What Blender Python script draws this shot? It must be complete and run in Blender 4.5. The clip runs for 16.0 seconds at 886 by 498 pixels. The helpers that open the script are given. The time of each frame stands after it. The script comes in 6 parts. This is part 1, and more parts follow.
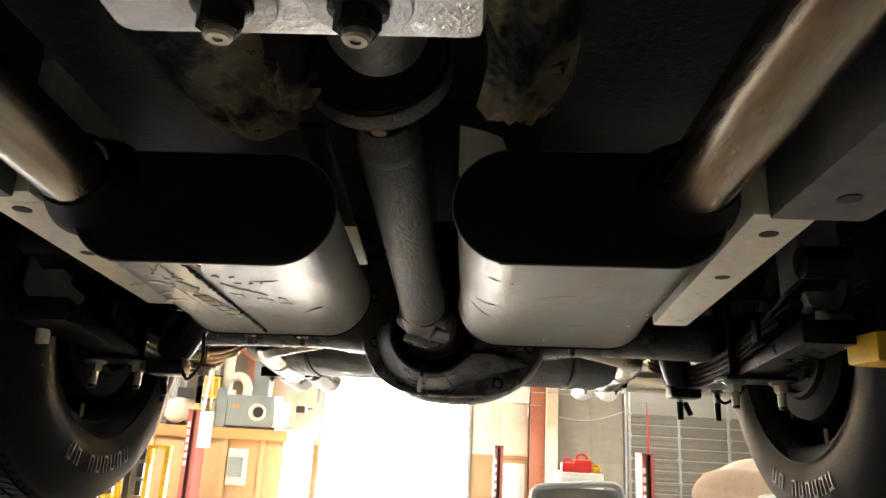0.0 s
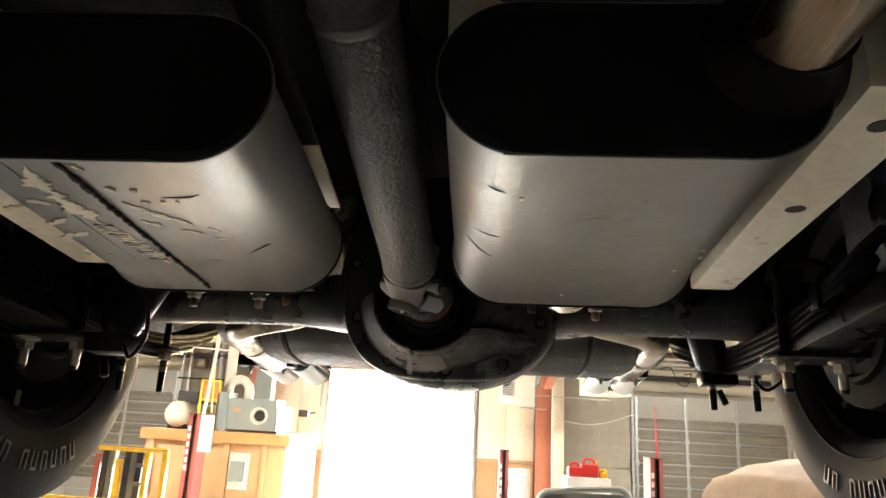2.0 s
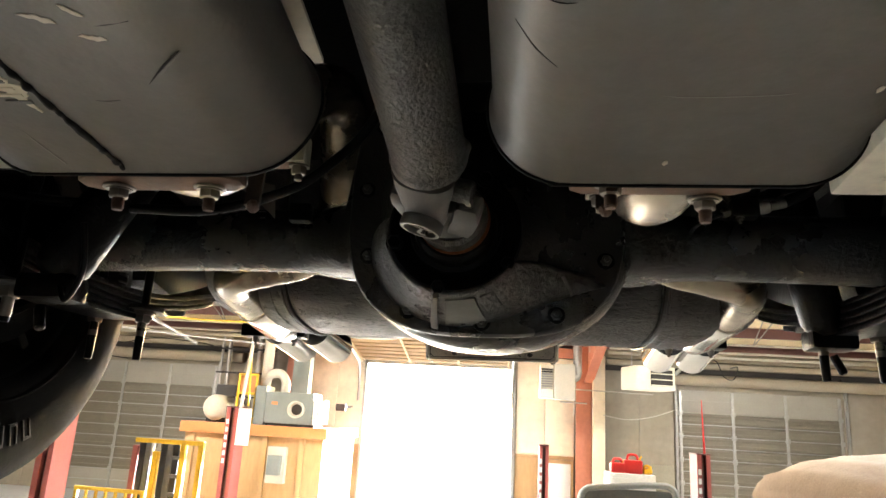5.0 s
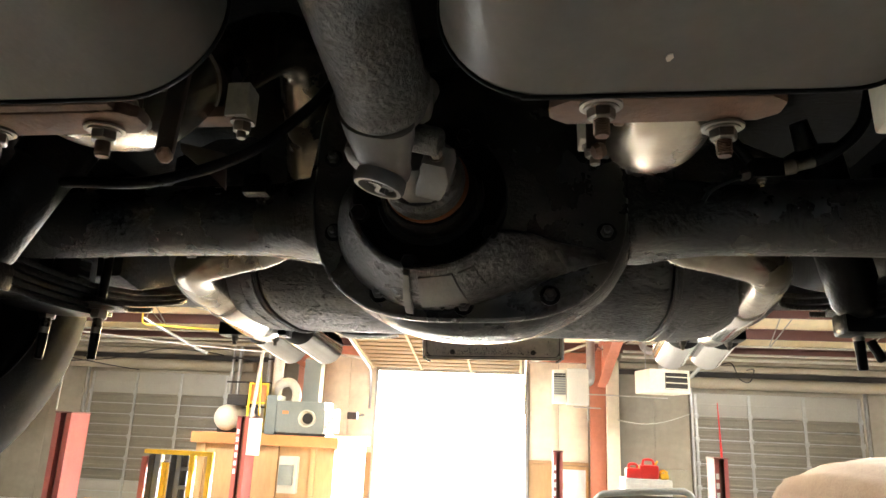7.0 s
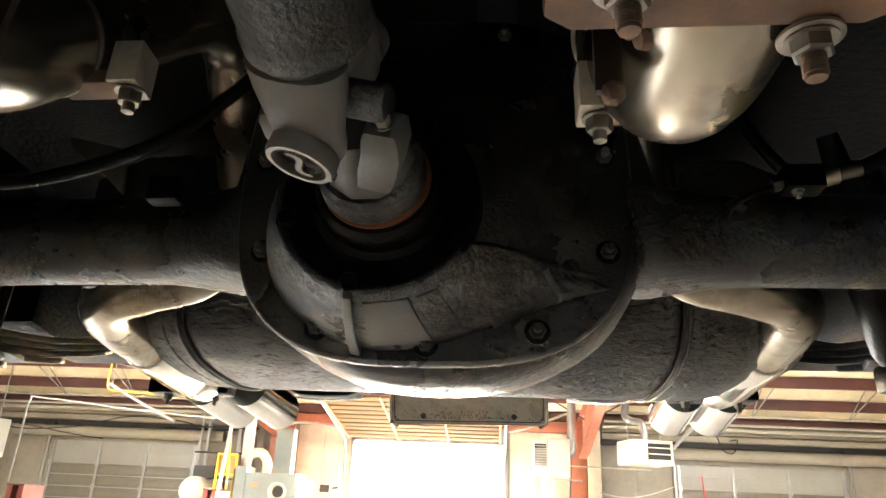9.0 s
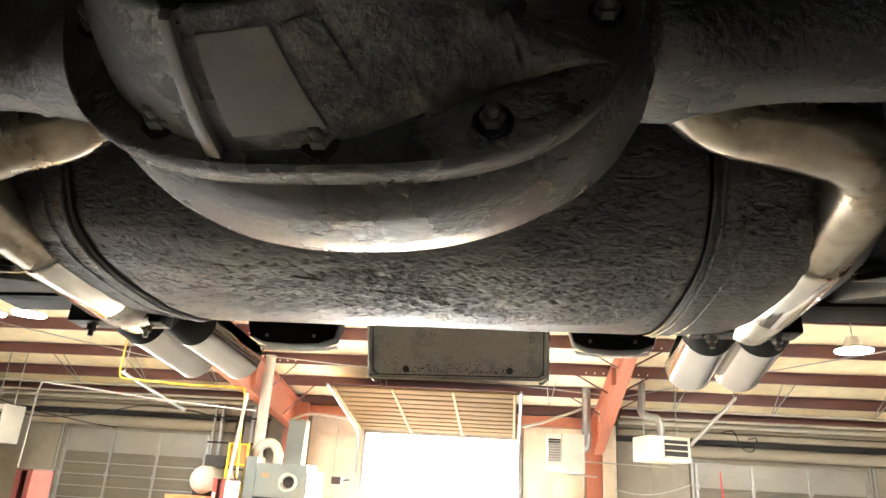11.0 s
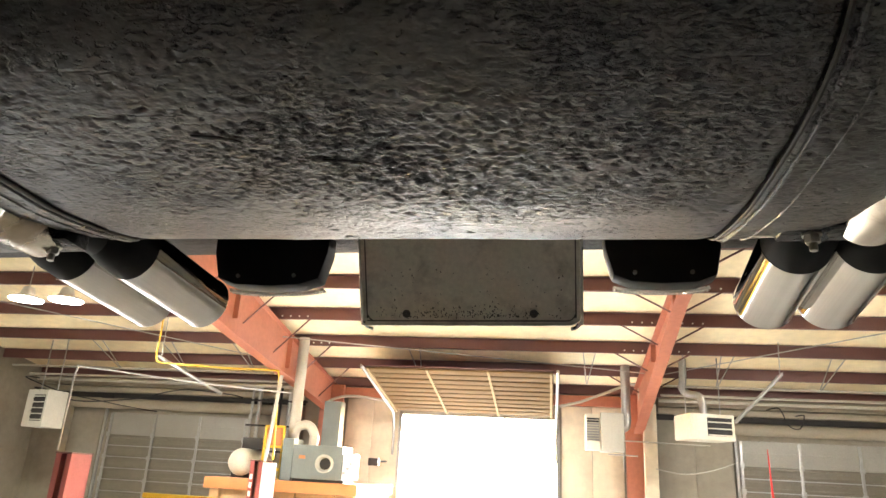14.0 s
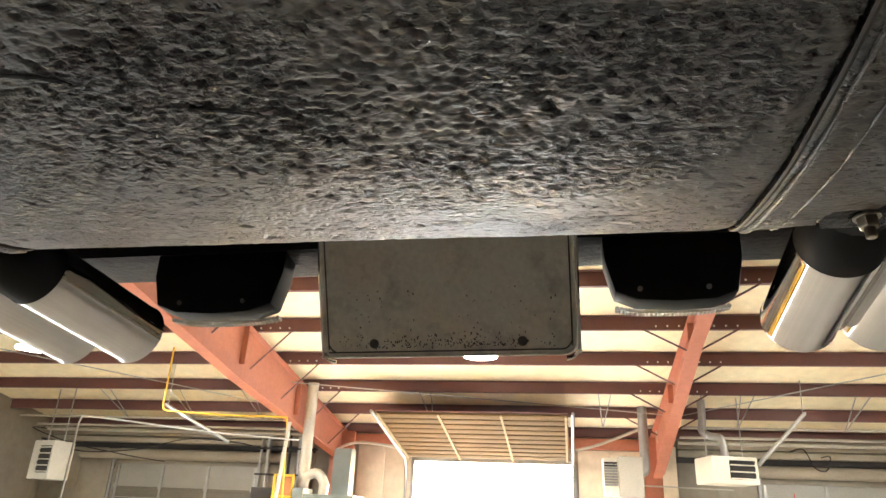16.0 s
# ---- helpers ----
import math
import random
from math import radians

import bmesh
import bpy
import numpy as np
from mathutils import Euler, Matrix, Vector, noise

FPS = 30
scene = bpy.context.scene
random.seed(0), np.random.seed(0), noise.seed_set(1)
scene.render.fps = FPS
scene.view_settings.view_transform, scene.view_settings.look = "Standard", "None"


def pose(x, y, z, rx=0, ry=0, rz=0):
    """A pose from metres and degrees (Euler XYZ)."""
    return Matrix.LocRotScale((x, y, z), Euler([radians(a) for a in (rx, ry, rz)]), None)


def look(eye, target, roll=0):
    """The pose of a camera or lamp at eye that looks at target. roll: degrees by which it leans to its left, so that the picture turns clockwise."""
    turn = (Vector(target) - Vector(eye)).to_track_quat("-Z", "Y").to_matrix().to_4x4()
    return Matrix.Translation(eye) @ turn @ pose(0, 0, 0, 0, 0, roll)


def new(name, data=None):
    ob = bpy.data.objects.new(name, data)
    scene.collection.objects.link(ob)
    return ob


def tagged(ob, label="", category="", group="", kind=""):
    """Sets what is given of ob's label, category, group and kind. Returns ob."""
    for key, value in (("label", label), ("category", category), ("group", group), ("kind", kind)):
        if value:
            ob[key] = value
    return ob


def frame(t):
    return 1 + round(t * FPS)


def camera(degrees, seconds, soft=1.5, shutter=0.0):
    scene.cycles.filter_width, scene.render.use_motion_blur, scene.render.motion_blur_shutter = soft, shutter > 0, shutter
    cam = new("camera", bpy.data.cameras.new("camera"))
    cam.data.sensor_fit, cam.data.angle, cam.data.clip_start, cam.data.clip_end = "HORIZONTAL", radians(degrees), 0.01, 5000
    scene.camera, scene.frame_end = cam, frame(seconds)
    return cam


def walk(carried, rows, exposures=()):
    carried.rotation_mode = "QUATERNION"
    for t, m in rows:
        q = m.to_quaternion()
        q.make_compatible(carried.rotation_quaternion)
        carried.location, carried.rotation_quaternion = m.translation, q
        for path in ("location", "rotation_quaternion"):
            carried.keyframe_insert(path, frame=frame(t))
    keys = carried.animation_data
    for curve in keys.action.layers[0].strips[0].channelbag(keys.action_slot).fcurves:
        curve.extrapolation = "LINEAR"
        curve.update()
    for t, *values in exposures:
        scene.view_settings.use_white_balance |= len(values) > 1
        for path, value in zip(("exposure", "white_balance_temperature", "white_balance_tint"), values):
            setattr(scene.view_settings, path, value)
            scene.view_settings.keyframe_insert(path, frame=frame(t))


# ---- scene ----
cam = camera(65.6, 16.0)
PATH = [
    (0, (0.039, -0.035, 2.055), (-0.033, 1.902, 2.548), 3.1),
    (0.5, (0.017, 0.022, 2.046), (-0.07, 1.957, 2.545), 3.5),
    (1, (-0.006, 0.083, 2.032), (-0.087, 2.017, 2.536), 3.2),
    (1.5, (0.014, 0.128, 2.03), (-0.039, 2.062, 2.537), 2.9),
    (2, (0.05, 0.152, 2.033), (-0.036, 2.085, 2.539), 3.1),
    (2.5, (0.054, 0.18, 2.028), (-0.099, 2.11, 2.532), 3.7),
    (3, (0.018, 0.231, 2.022), (-0.139, 2.16, 2.525), 3.5),
    (3.5, (0.004, 0.273, 2.013), (-0.135, 2.203, 2.519), 3.1),
    (4, (0.03, 0.315, 2.013), (-0.099, 2.245, 2.519), 2.9),
    (4.5, (0.063, 0.358, 2.013), (-0.105, 2.287, 2.514), 3.4),
    (5, (0.046, 0.396, 2.007), (-0.145, 2.326, 2.496), 3.3),
    (5.2, (0.034, 0.414, 2.005), (-0.16, 2.342, 2.5), 2.8),
    (7.3, (0.073, 0.521, 2.001), (-0.161, 2.44, 2.514), 2.5),
    (7.5, (0.06, 0.536, 2.004), (-0.181, 2.436, 2.581), 2.6),
    (8, (0.026, 0.578, 1.994), (-0.2, 2.453, 2.652), 2.4),
    (8.5, (0.031, 0.613, 2.003), (-0.141, 2.489, 2.677), 2.0),
    (9, (0.072, 0.652, 2.007), (-0.095, 2.52, 2.702), 2.6),
    (9.5, (0.096, 0.703, 1.992), (-0.072, 2.568, 2.693), 3.2),
    (9.7, (0.094, 0.726, 1.982), (-0.082, 2.584, 2.701), 3.5),
    (11.8, (0.12, 0.923, 1.956), (-0.123, 2.798, 2.61), 3.0),
    (12, (0.114, 0.936, 1.954), (-0.137, 2.811, 2.602), 2.9),
    (12.5, (0.077, 0.972, 1.951), (-0.182, 2.849, 2.59), 2.8),
    (13, (0.071, 1.019, 1.946), (-0.185, 2.9, 2.575), 2.5),
    (13.5, (0.1, 1.064, 1.95), (-0.16, 2.944, 2.579), 2.6),
    (14, (0.127, 1.104, 1.951), (-0.186, 2.975, 2.584), 3.2),
    (14.5, (0.117, 1.137, 1.958), (-0.234, 2.998, 2.599), 3.6),
    (15, (0.09, 1.186, 1.953), (-0.264, 3.042, 2.609), 3.2),
    (15.5, (0.114, 1.218, 1.96), (-0.235, 3.058, 2.661), 2.6),
    (16, (0.152, 1.249, 1.968), (-0.193, 3.071, 2.716), 2.6),
]
walk(cam, [(t, look(eye, target, roll)) for t, eye, target, roll in PATH], exposures=[(0.0, 5.15), (5.0, 5.05), (7.5, 5.15), (9.5, 5.7), (12.0, 5.0), (14.5, 4.85), (16.0, 4.85)])

# ---- light ----
w = bpy.data.worlds.new("sky")
scene.world = w
w.use_nodes = True
wn = w.node_tree
sky = wn.nodes.new("ShaderNodeTexSky")
sky.sky_type = "NISHITA"
sky.sun_disc = False
SUN_EL, SUN_AZ = radians(12), radians(17)
sky.sun_elevation, sky.sun_rotation = SUN_EL, SUN_AZ
wn.nodes["Background"].inputs["Strength"].default_value = 0.15
wn.links.new(sky.outputs["Color"], wn.nodes["Background"].inputs["Color"])
sun = new("sun", bpy.data.lights.new("sun", "SUN"))
sun.data.energy, sun.data.angle, sun.data.color = 5.0, radians(0.5), (0.96, 0.985, 1.0)
sun.matrix_world = look((math.sin(SUN_AZ) * 30, 30 * math.cos(SUN_AZ), 30 * math.tan(SUN_EL)), (0, 0, 0))
LAMP_W = 3


# ---- materials ----
def mat(name, base, rough=0.5, metal=0.0, tint=None, tint_scale=3.0, tint_amount=0.5, grain=40.0, grain_amount=0.12,
        bump=None, spec=0.5, stretch=(1, 1, 1), sharp=None, rough_var=0.1):
    """A surface with two scales of colour variation and fine relief; bump is (scale, strength, distance)."""
    m = bpy.data.materials.new(name)
    m.use_nodes = True
    nt = m.node_tree
    n, l = nt.nodes, nt.links
    b = n["Principled BSDF"]
    tc, mp = n.new("ShaderNodeTexCoord"), n.new("ShaderNodeMapping")
    mp.inputs["Scale"].default_value = stretch
    l.new(tc.outputs["Object"], mp.inputs["Vector"])

    def noise_tex(scale, detail=6.0, r=0.6):
        t = n.new("ShaderNodeTexNoise")
        t.inputs["Scale"].default_value, t.inputs["Detail"].default_value, t.inputs["Roughness"].default_value = scale, detail, r
        l.new(mp.outputs["Vector"], t.inputs["Vector"])
        return t

    big = noise_tex(tint_scale)
    ramp = n.new("ShaderNodeValToRGB")
    lo, hi = sharp if sharp else (0.35, 0.68)
    ramp.color_ramp.elements[0].position, ramp.color_ramp.elements[1].position = lo, hi
    l.new(big.outputs["Fac"], ramp.inputs["Fac"])
    mix = n.new("ShaderNodeMix")
    mix.data_type = "RGBA"
    sc = n.new("ShaderNodeMath")
    sc.operation = "MULTIPLY"
    sc.inputs[1].default_value = tint_amount
    l.new(ramp.outputs["Color"], sc.inputs[0])
    l.new(sc.outputs[0], mix.inputs["Factor"])
    tint = tint or tuple(c * 0.6 for c in base)
    mix.inputs["A"].default_value, mix.inputs["B"].default_value = (*base, 1), (*tint, 1)
    fine = noise_tex(grain)
    hsv = n.new("ShaderNodeHueSaturation")
    val = n.new("ShaderNodeMapRange")
    val.inputs["To Min"].default_value, val.inputs["To Max"].default_value = 1 - grain_amount * 2, 1 + grain_amount * 2
    l.new(fine.outputs["Fac"], val.inputs["Value"])
    l.new(val.outputs["Result"], hsv.inputs["Value"])
    l.new(mix.outputs["Result"], hsv.inputs["Color"])
    l.new(hsv.outputs["Color"], b.inputs["Base Color"])
    rr = n.new("ShaderNodeMapRange")
    rr.inputs["To Min"].default_value, rr.inputs["To Max"].default_value = max(0.02, rough - rough_var), min(1, rough + rough_var)
    l.new(big.outputs["Fac"], rr.inputs["Value"])
    l.new(rr.outputs["Result"], b.inputs["Roughness"])
    b.inputs["Metallic"].default_value = metal
    b.inputs["Specular IOR Level"].default_value = spec
    if bump:
        bp = n.new("ShaderNodeBump")
        bt = noise_tex(bump[0], 5.0, 0.65)
        bp.inputs["Strength"].default_value, bp.inputs["Distance"].default_value = bump[1], bump[2]
        l.new(bt.outputs["Fac"], bp.inputs["Height"])
        l.new(bp.outputs["Normal"], b.inputs["Normal"])
    return m


def glow(name, color, strength):
    m = bpy.data.materials.new(name)
    m.use_nodes = True
    b = m.node_tree.nodes["Principled BSDF"]
    b.inputs["Base Color"].default_value = (0.8, 0.8, 0.8, 1)
    b.inputs["Emission Color"].default_value = (*color, 1)
    b.inputs["Emission Strength"].default_value = strength
    return m


def tank_coating():
    """Thick brushed-on coating: fine wrinkles along the tank, pits and lumps."""
    m = mat("thick_grey_black_tank_coating", (0.042, 0.0402, 0.0382), 0.45, tint=(0.012, 0.0116, 0.011), tint_scale=7, tint_amount=0.9, grain=300, grain_amount=0.14, spec=1.0, stretch=(0.5, 1.2, 1.2))
    n, l = m.node_tree.nodes, m.node_tree.links
    tc = n.new("ShaderNodeTexCoord")

    def layer(stretch, scale, detail, lo, hi, rough=0.55):
        mp, t, mr = n.new("ShaderNodeMapping"), n.new("ShaderNodeTexNoise"), n.new("ShaderNodeMapRange")
        mp.inputs["Scale"].default_value = stretch
        t.inputs["Scale"].default_value, t.inputs["Detail"].default_value, t.inputs["Roughness"].default_value = scale, detail, rough
        mr.inputs["From Min"].default_value, mr.inputs["From Max"].default_value = lo, hi
        l.new(tc.outputs["Object"], mp.inputs["Vector"])
        l.new(mp.outputs["Vector"], t.inputs["Vector"])
        l.new(t.outputs["Fac"], mr.inputs["Value"])
        return mr.outputs["Result"]

    def times(a, b):
        mt = n.new("ShaderNodeMath")
        mt.operation = "MULTIPLY"
        l.new(a, mt.inputs[0])
        l.new(b, mt.inputs[1])
        return mt.outputs[0]

    # wrinkles and pits come in patches, with smoother coating between
    def pebbles(stretch, scale):
        mp, t = n.new("ShaderNodeMapping"), n.new("ShaderNodeTexVoronoi")
        mp.inputs["Scale"].default_value = stretch
        t.inputs["Scale"].default_value = scale
        l.new(tc.outputs["Object"], mp.inputs["Vector"])
        l.new(mp.outputs["Vector"], t.inputs["Vector"])
        return t.outputs["Distance"]

    patch = layer((0.7, 1.0, 1.0), 9, 3.0, 0.46, 0.64)
    patch_two = layer((0.6, 1.2, 1.2), 14, 2.0, 0.44, 0.6)
    normal = None
    for sock, strength, dist in ((pebbles((0.55, 1.0, 1.0), 520), 0.4, -0.0011),
                                 (times(layer((0.5, 1.0, 1.0), 340, 3.0, 0.4, 0.6), patch), 1.0, 0.004),
                                 (times(layer((0.5, 1.0, 1.0), 250, 3.0, 0.57, 0.68), patch_two), 1.0, -0.0045),
                                 (layer((0.9, 1.0, 1.0), 190, 1.0, 0.69, 0.75), 1.0, -0.004),
                                 (layer((0.1, 1.0, 1.0), 110, 2.0, 0.66, 0.71), 0.7, -0.0016)):
        bp = n.new("ShaderNodeBump")
        bp.inputs["Strength"].default_value, bp.inputs["Distance"].default_value = strength, abs(dist)
        bp.invert = dist < 0
        l.new(sock, bp.inputs["Height"])
        if normal:
            l.new(normal, bp.inputs["Normal"])
        normal = bp.outputs["Normal"]
    l.new(normal, n["Principled BSDF"].inputs["Normal"])
    return m


BLACK = mat("black_undercoat", (0.004, 0.004, 0.0045), 0.5, tint=(0.009, 0.0085, 0.008), tint_scale=6, bump=(120, 0.5, 0.005), grain=120, spec=0.18)
BLACK_PAINT = mat("black_chassis_paint", (0.004, 0.004, 0.0045), 0.3, tint=(0.01, 0.009, 0.0085), tint_scale=9, tint_amount=0.6, bump=(90, 0.6, 0.003), grain=90, spec=0.13)
DRUM_BLACK = mat("dull_black_brake_paint", (0.004, 0.0038, 0.0036), 0.75, tint=(0.009, 0.008, 0.007), tint_scale=30, bump=(120, 0.4, 0.002), spec=0.08)
AXLE_BLACK = mat("glossy_pebbled_axle_paint", (0.024, 0.0235, 0.0225), 0.27, tint=(0.013, 0.0125, 0.012), tint_scale=10, tint_amount=0.6, bump=(170, 0.7, 0.003), grain=130, spec=0.8)
CARRIER = mat("dusty_grey_cast_iron", (0.13, 0.126, 0.121), 0.3, tint=(0.022, 0.0215, 0.021), tint_scale=24, tint_amount=1.0, sharp=(0.38, 0.56), bump=(150, 0.8, 0.005), grain=130, spec=0.85)
CASTING = mat("grey_painted_casting", (0.17, 0.166, 0.158), 0.42, tint=(0.06, 0.058, 0.056), tint_scale=14, bump=(90, 0.3, 0.002))
SHAFT_GREY = mat("hammered_dark_grey_paint", (0.075, 0.073, 0.07), 0.34, tint=(0.04, 0.039, 0.037), tint_scale=14, bump=(230, 1.0, 0.005), grain=140, spec=0.7)
MUFFLER_GREY = mat("satin_grey_muffler_paint", (0.175, 0.17, 0.159), 0.4, metal=0.25, tint=(0.12, 0.117, 0.108), tint_scale=7, bump=(13, 0.3, 0.008), grain=90, grain_amount=0.07, rough_var=0.16, spec=0.6)
MUFFLER_BLACK = mat("near_black_muffler_ends", (0.0035, 0.0035, 0.0035), 0.6, tint=(0.01, 0.009, 0.008), tint_scale=10, bump=(70, 0.15, 0.002), spec=0.18)
PEELED = mat("bare_beige_metal", (0.72, 0.67, 0.56), 0.6, tint=(0.66, 0.6, 0.5), tint_scale=30)
TANK_COAT = tank_coating()
# tint bands stretched lengthwise paint reflection streaks, mixed with brown heat tint
PIPE_STEEL = mat("heat_tinted_streaked_steel", (0.36, 0.325, 0.27), 0.26, metal=0.95, tint=(0.2, 0.148, 0.1), tint_scale=22, tint_amount=0.95, sharp=(0.42, 0.62), grain=160, grain_amount=0.2, bump=(120, 0.15, 0.002), stretch=(1, 0.1, 1))
PIPE_SLEEVE = mat("polished_steel_sleeve", (0.6, 0.58, 0.54), 0.12, metal=1.0, tint=(0.48, 0.45, 0.4), tint_scale=14)
PIPE_BARE = mat("aged_bare_steel", (0.4, 0.36, 0.295), 0.26, metal=0.85, tint=(0.16, 0.125, 0.088), tint_scale=13, tint_amount=0.9, sharp=(0.45, 0.62), bump=(60, 0.1, 0.002))
CHROME = mat("polished_stainless", (0.78, 0.77, 0.76), 0.05, metal=1.0, tint=(0.68, 0.67, 0.66), tint_scale=15, grain_amount=0.03, rough_var=0.02)
BOLT_STEEL = mat("zinc_bolt_steel", (0.34, 0.32, 0.29), 0.4, metal=0.8, tint=(0.2, 0.15, 0.11), tint_scale=60)
RUST = mat("brown_rusty_steel", (0.15, 0.1, 0.075), 0.65, metal=0.2, tint=(0.3, 0.17, 0.11), tint_scale=40, bump=(120, 0.5, 0.003))
RUST_DARK = mat("dark_rusty_steel", (0.05, 0.036, 0.028), 0.5, metal=0.3, tint=(0.1, 0.065, 0.045), tint_scale=40, bump=(160, 0.5, 0.003))
RAIL_CREAM = mat("cream_primer", (0.8, 0.76, 0.64), 0.45, tint=(0.42, 0.36, 0.26), tint_scale=22, tint_amount=0.7, sharp=(0.62, 0.68), grain=80)
RAIL_GREY = mat("dusty_grey_steel", (0.1, 0.097, 0.09), 0.5, tint=(0.04, 0.038, 0.036), tint_scale=26, tint_amount=0.8, bump=(120, 0.5, 0.003))
PLATE_GREY = mat("grey_galvanised_plate", (0.74, 0.715, 0.63), 0.5, tint=(0.3, 0.28, 0.24), tint_scale=22, tint_amount=0.6, grain=160, sharp=(0.52, 0.7))
CROSS_GREY = mat("cast_grey_crossmember", (0.36, 0.36, 0.37), 0.42, metal=0.6, tint=(0.24, 0.24, 0.24), tint_scale=20, bump=(140, 0.5, 0.003))
RUBBER = mat("black_tyre_rubber", (0.007, 0.0068, 0.0066), 0.68, tint=(0.015, 0.014, 0.0135), tint_scale=14, tint_amount=0.8, bump=(260, 0.6, 0.0015), grain=200, grain_amount=0.2, spec=0.12)
RIM_BLACK = mat("black_steel_rim", (0.02, 0.02, 0.02), 0.4, tint=(0.05, 0.048, 0.045), tint_scale=14)
# near-black patches in the foil paint the parts that light misses
FABRIC = mat("foil_heat_shield", (0.24, 0.205, 0.13), 0.3, metal=0.7, tint=(0.012, 0.011, 0.009), tint_scale=13, tint_amount=1.0, sharp=(0.44, 0.54), bump=(420, 1.0, 0.008))
ORANGE_SEAL = mat("orange_seal", (0.3, 0.1, 0.035), 0.5)
BLACK_PLASTIC = mat("black_plastic_housing", (0.008, 0.008, 0.009), 0.5, tint=(0.014, 0.014, 0.014), spec=0.15)
YELLOW = mat("yellow_safety_paint", (0.72, 0.43, 0.02), 0.45, tint=(0.5, 0.27, 0.02), tint_scale=9)
IRON_RED = mat("red_iron_primer", (0.42, 0.15, 0.085), 0.55, tint=(0.33, 0.11, 0.065), tint_scale=1.2, grain=12, bump=(30, 0.1, 0.003))
PURLIN_RED = mat("dark_red_purlin_paint", (0.14, 0.058, 0.047), 0.5, tint=(0.1, 0.042, 0.036), tint_scale=1.5)
LIFT_RED = mat("red_lift_enamel", (0.33, 0.085, 0.075), 0.4, tint=(0.22, 0.06, 0.055), tint_scale=4)
WHITE_PAINT = mat("white_enamel", (0.75, 0.74, 0.71), 0.4, tint=(0.62, 0.6, 0.56), tint_scale=4)
INSULATION = mat("cream_vinyl_insulation", (0.84, 0.72, 0.47), 0.55, tint=(0.76, 0.63, 0.39), tint_scale=0.8, bump=(7, 0.35, 0.03), grain=5)
WALL_TAN = mat("tan_wall_panel", (0.3, 0.262, 0.2), 0.6, tint=(0.2, 0.172, 0.13), tint_scale=0.9, grain=6, bump=(25, 0.1, 0.004))
# dark colour for the unseen south wall, chosen to cut bounce light
WALL_DIM = mat("drab_low_bounce_wall", (0.2, 0.18, 0.15), 0.6, tint=(0.15, 0.13, 0.11), tint_scale=0.9)
# cream facing darkened in colour, since little light reaches the eaves
GIRT_DIMMED = mat("dimmed_insulation_facing", (0.34, 0.295, 0.22), 0.65, tint=(0.26, 0.22, 0.165), tint_scale=2.2, bump=(9, 0.5, 0.03), stretch=(0.4, 1, 1))
WALL_CREAM = mat("cream_wall_panel", (0.72, 0.62, 0.46), 0.6, tint=(0.62, 0.53, 0.38), tint_scale=0.8, grain=6)
PLYWOOD = mat("ochre_plywood", (0.42, 0.255, 0.115), 0.55, tint=(0.31, 0.18, 0.075), tint_scale=2, grain=18, stretch=(1, 1, 0.25))
ORANGE_BEAM = mat("orange_painted_beam", (0.5, 0.19, 0.06), 0.5, tint=(0.4, 0.14, 0.05))
DOOR_GREY = mat("grey_door_slat", (0.19, 0.165, 0.12), 0.5, tint=(0.13, 0.112, 0.082), tint_scale=1.5, grain=14)
DOOR_WHITE = mat("off_white_door_panel", (0.34, 0.32, 0.27), 0.45, tint=(0.27, 0.25, 0.21), tint_scale=1.2)
STEEL_RAIL = mat("galvanised_track", (0.42, 0.41, 0.38), 0.4, metal=0.6, tint=(0.3, 0.29, 0.27), tint_scale=8)
# flat dark colour: painted shade in gaps and openings, and dark parts
DARK_SHADE_PARTS = mat("dark_shade_and_parts", (0.03, 0.025, 0.022), 0.7)
CONCRETE = mat("workshop_concrete", (0.56, 0.565, 0.57), 0.35, tint=(0.46, 0.465, 0.47), tint_scale=0.7, grain=9, bump=(40, 0.15, 0.003))
YARD = mat("sunlit_pale_concrete", (0.55, 0.53, 0.49), 0.8, tint=(0.45, 0.43, 0.4), tint_scale=0.4, grain=5)
HEATER = mat("beige_heater_enamel", (0.68, 0.63, 0.5), 0.45, tint=(0.58, 0.53, 0.42), tint_scale=3)
HEATER_GREY = mat("grey_beige_heater_side", (0.45, 0.43, 0.36), 0.5, tint=(0.37, 0.35, 0.3), tint_scale=3)
MACHINE = mat("grey_green_machine_enamel", (0.17, 0.19, 0.175), 0.45, tint=(0.12, 0.132, 0.122), tint_scale=3)
PIPE_CREAM = mat("cream_painted_pipe", (0.48, 0.44, 0.36), 0.5, tint=(0.36, 0.33, 0.27), tint_scale=3)
PIPE_GREY = mat("galvanised_duct", (0.4, 0.39, 0.365), 0.35, metal=0.6, tint=(0.28, 0.27, 0.255), tint_scale=5)
MAST_GREY = mat("worn_grey_mast_paint", (0.13, 0.13, 0.125), 0.5, tint=(0.08, 0.08, 0.078), tint_scale=6)
GAS_RED = mat("red_plastic_can", (0.6, 0.03, 0.025), 0.35, tint=(0.5, 0.02, 0.02))
COVER = mat("tan_fabric_cover", (0.27, 0.19, 0.13), 0.85, tint=(0.2, 0.14, 0.095), tint_scale=4, bump=(14, 0.5, 0.02))
CAR_WHITE = mat("white_car_paint", (0.75, 0.77, 0.76), 0.25, tint=(0.7, 0.72, 0.71))
GREY_FRAME = mat("grey_window_frame", (0.32, 0.33, 0.32), 0.4, tint=(0.26, 0.27, 0.26))
DOOR_TAN = mat("tan_door_stile", (0.3, 0.22, 0.12), 0.8, spec=0.1, tint=(0.24, 0.17, 0.09), tint_scale=2)
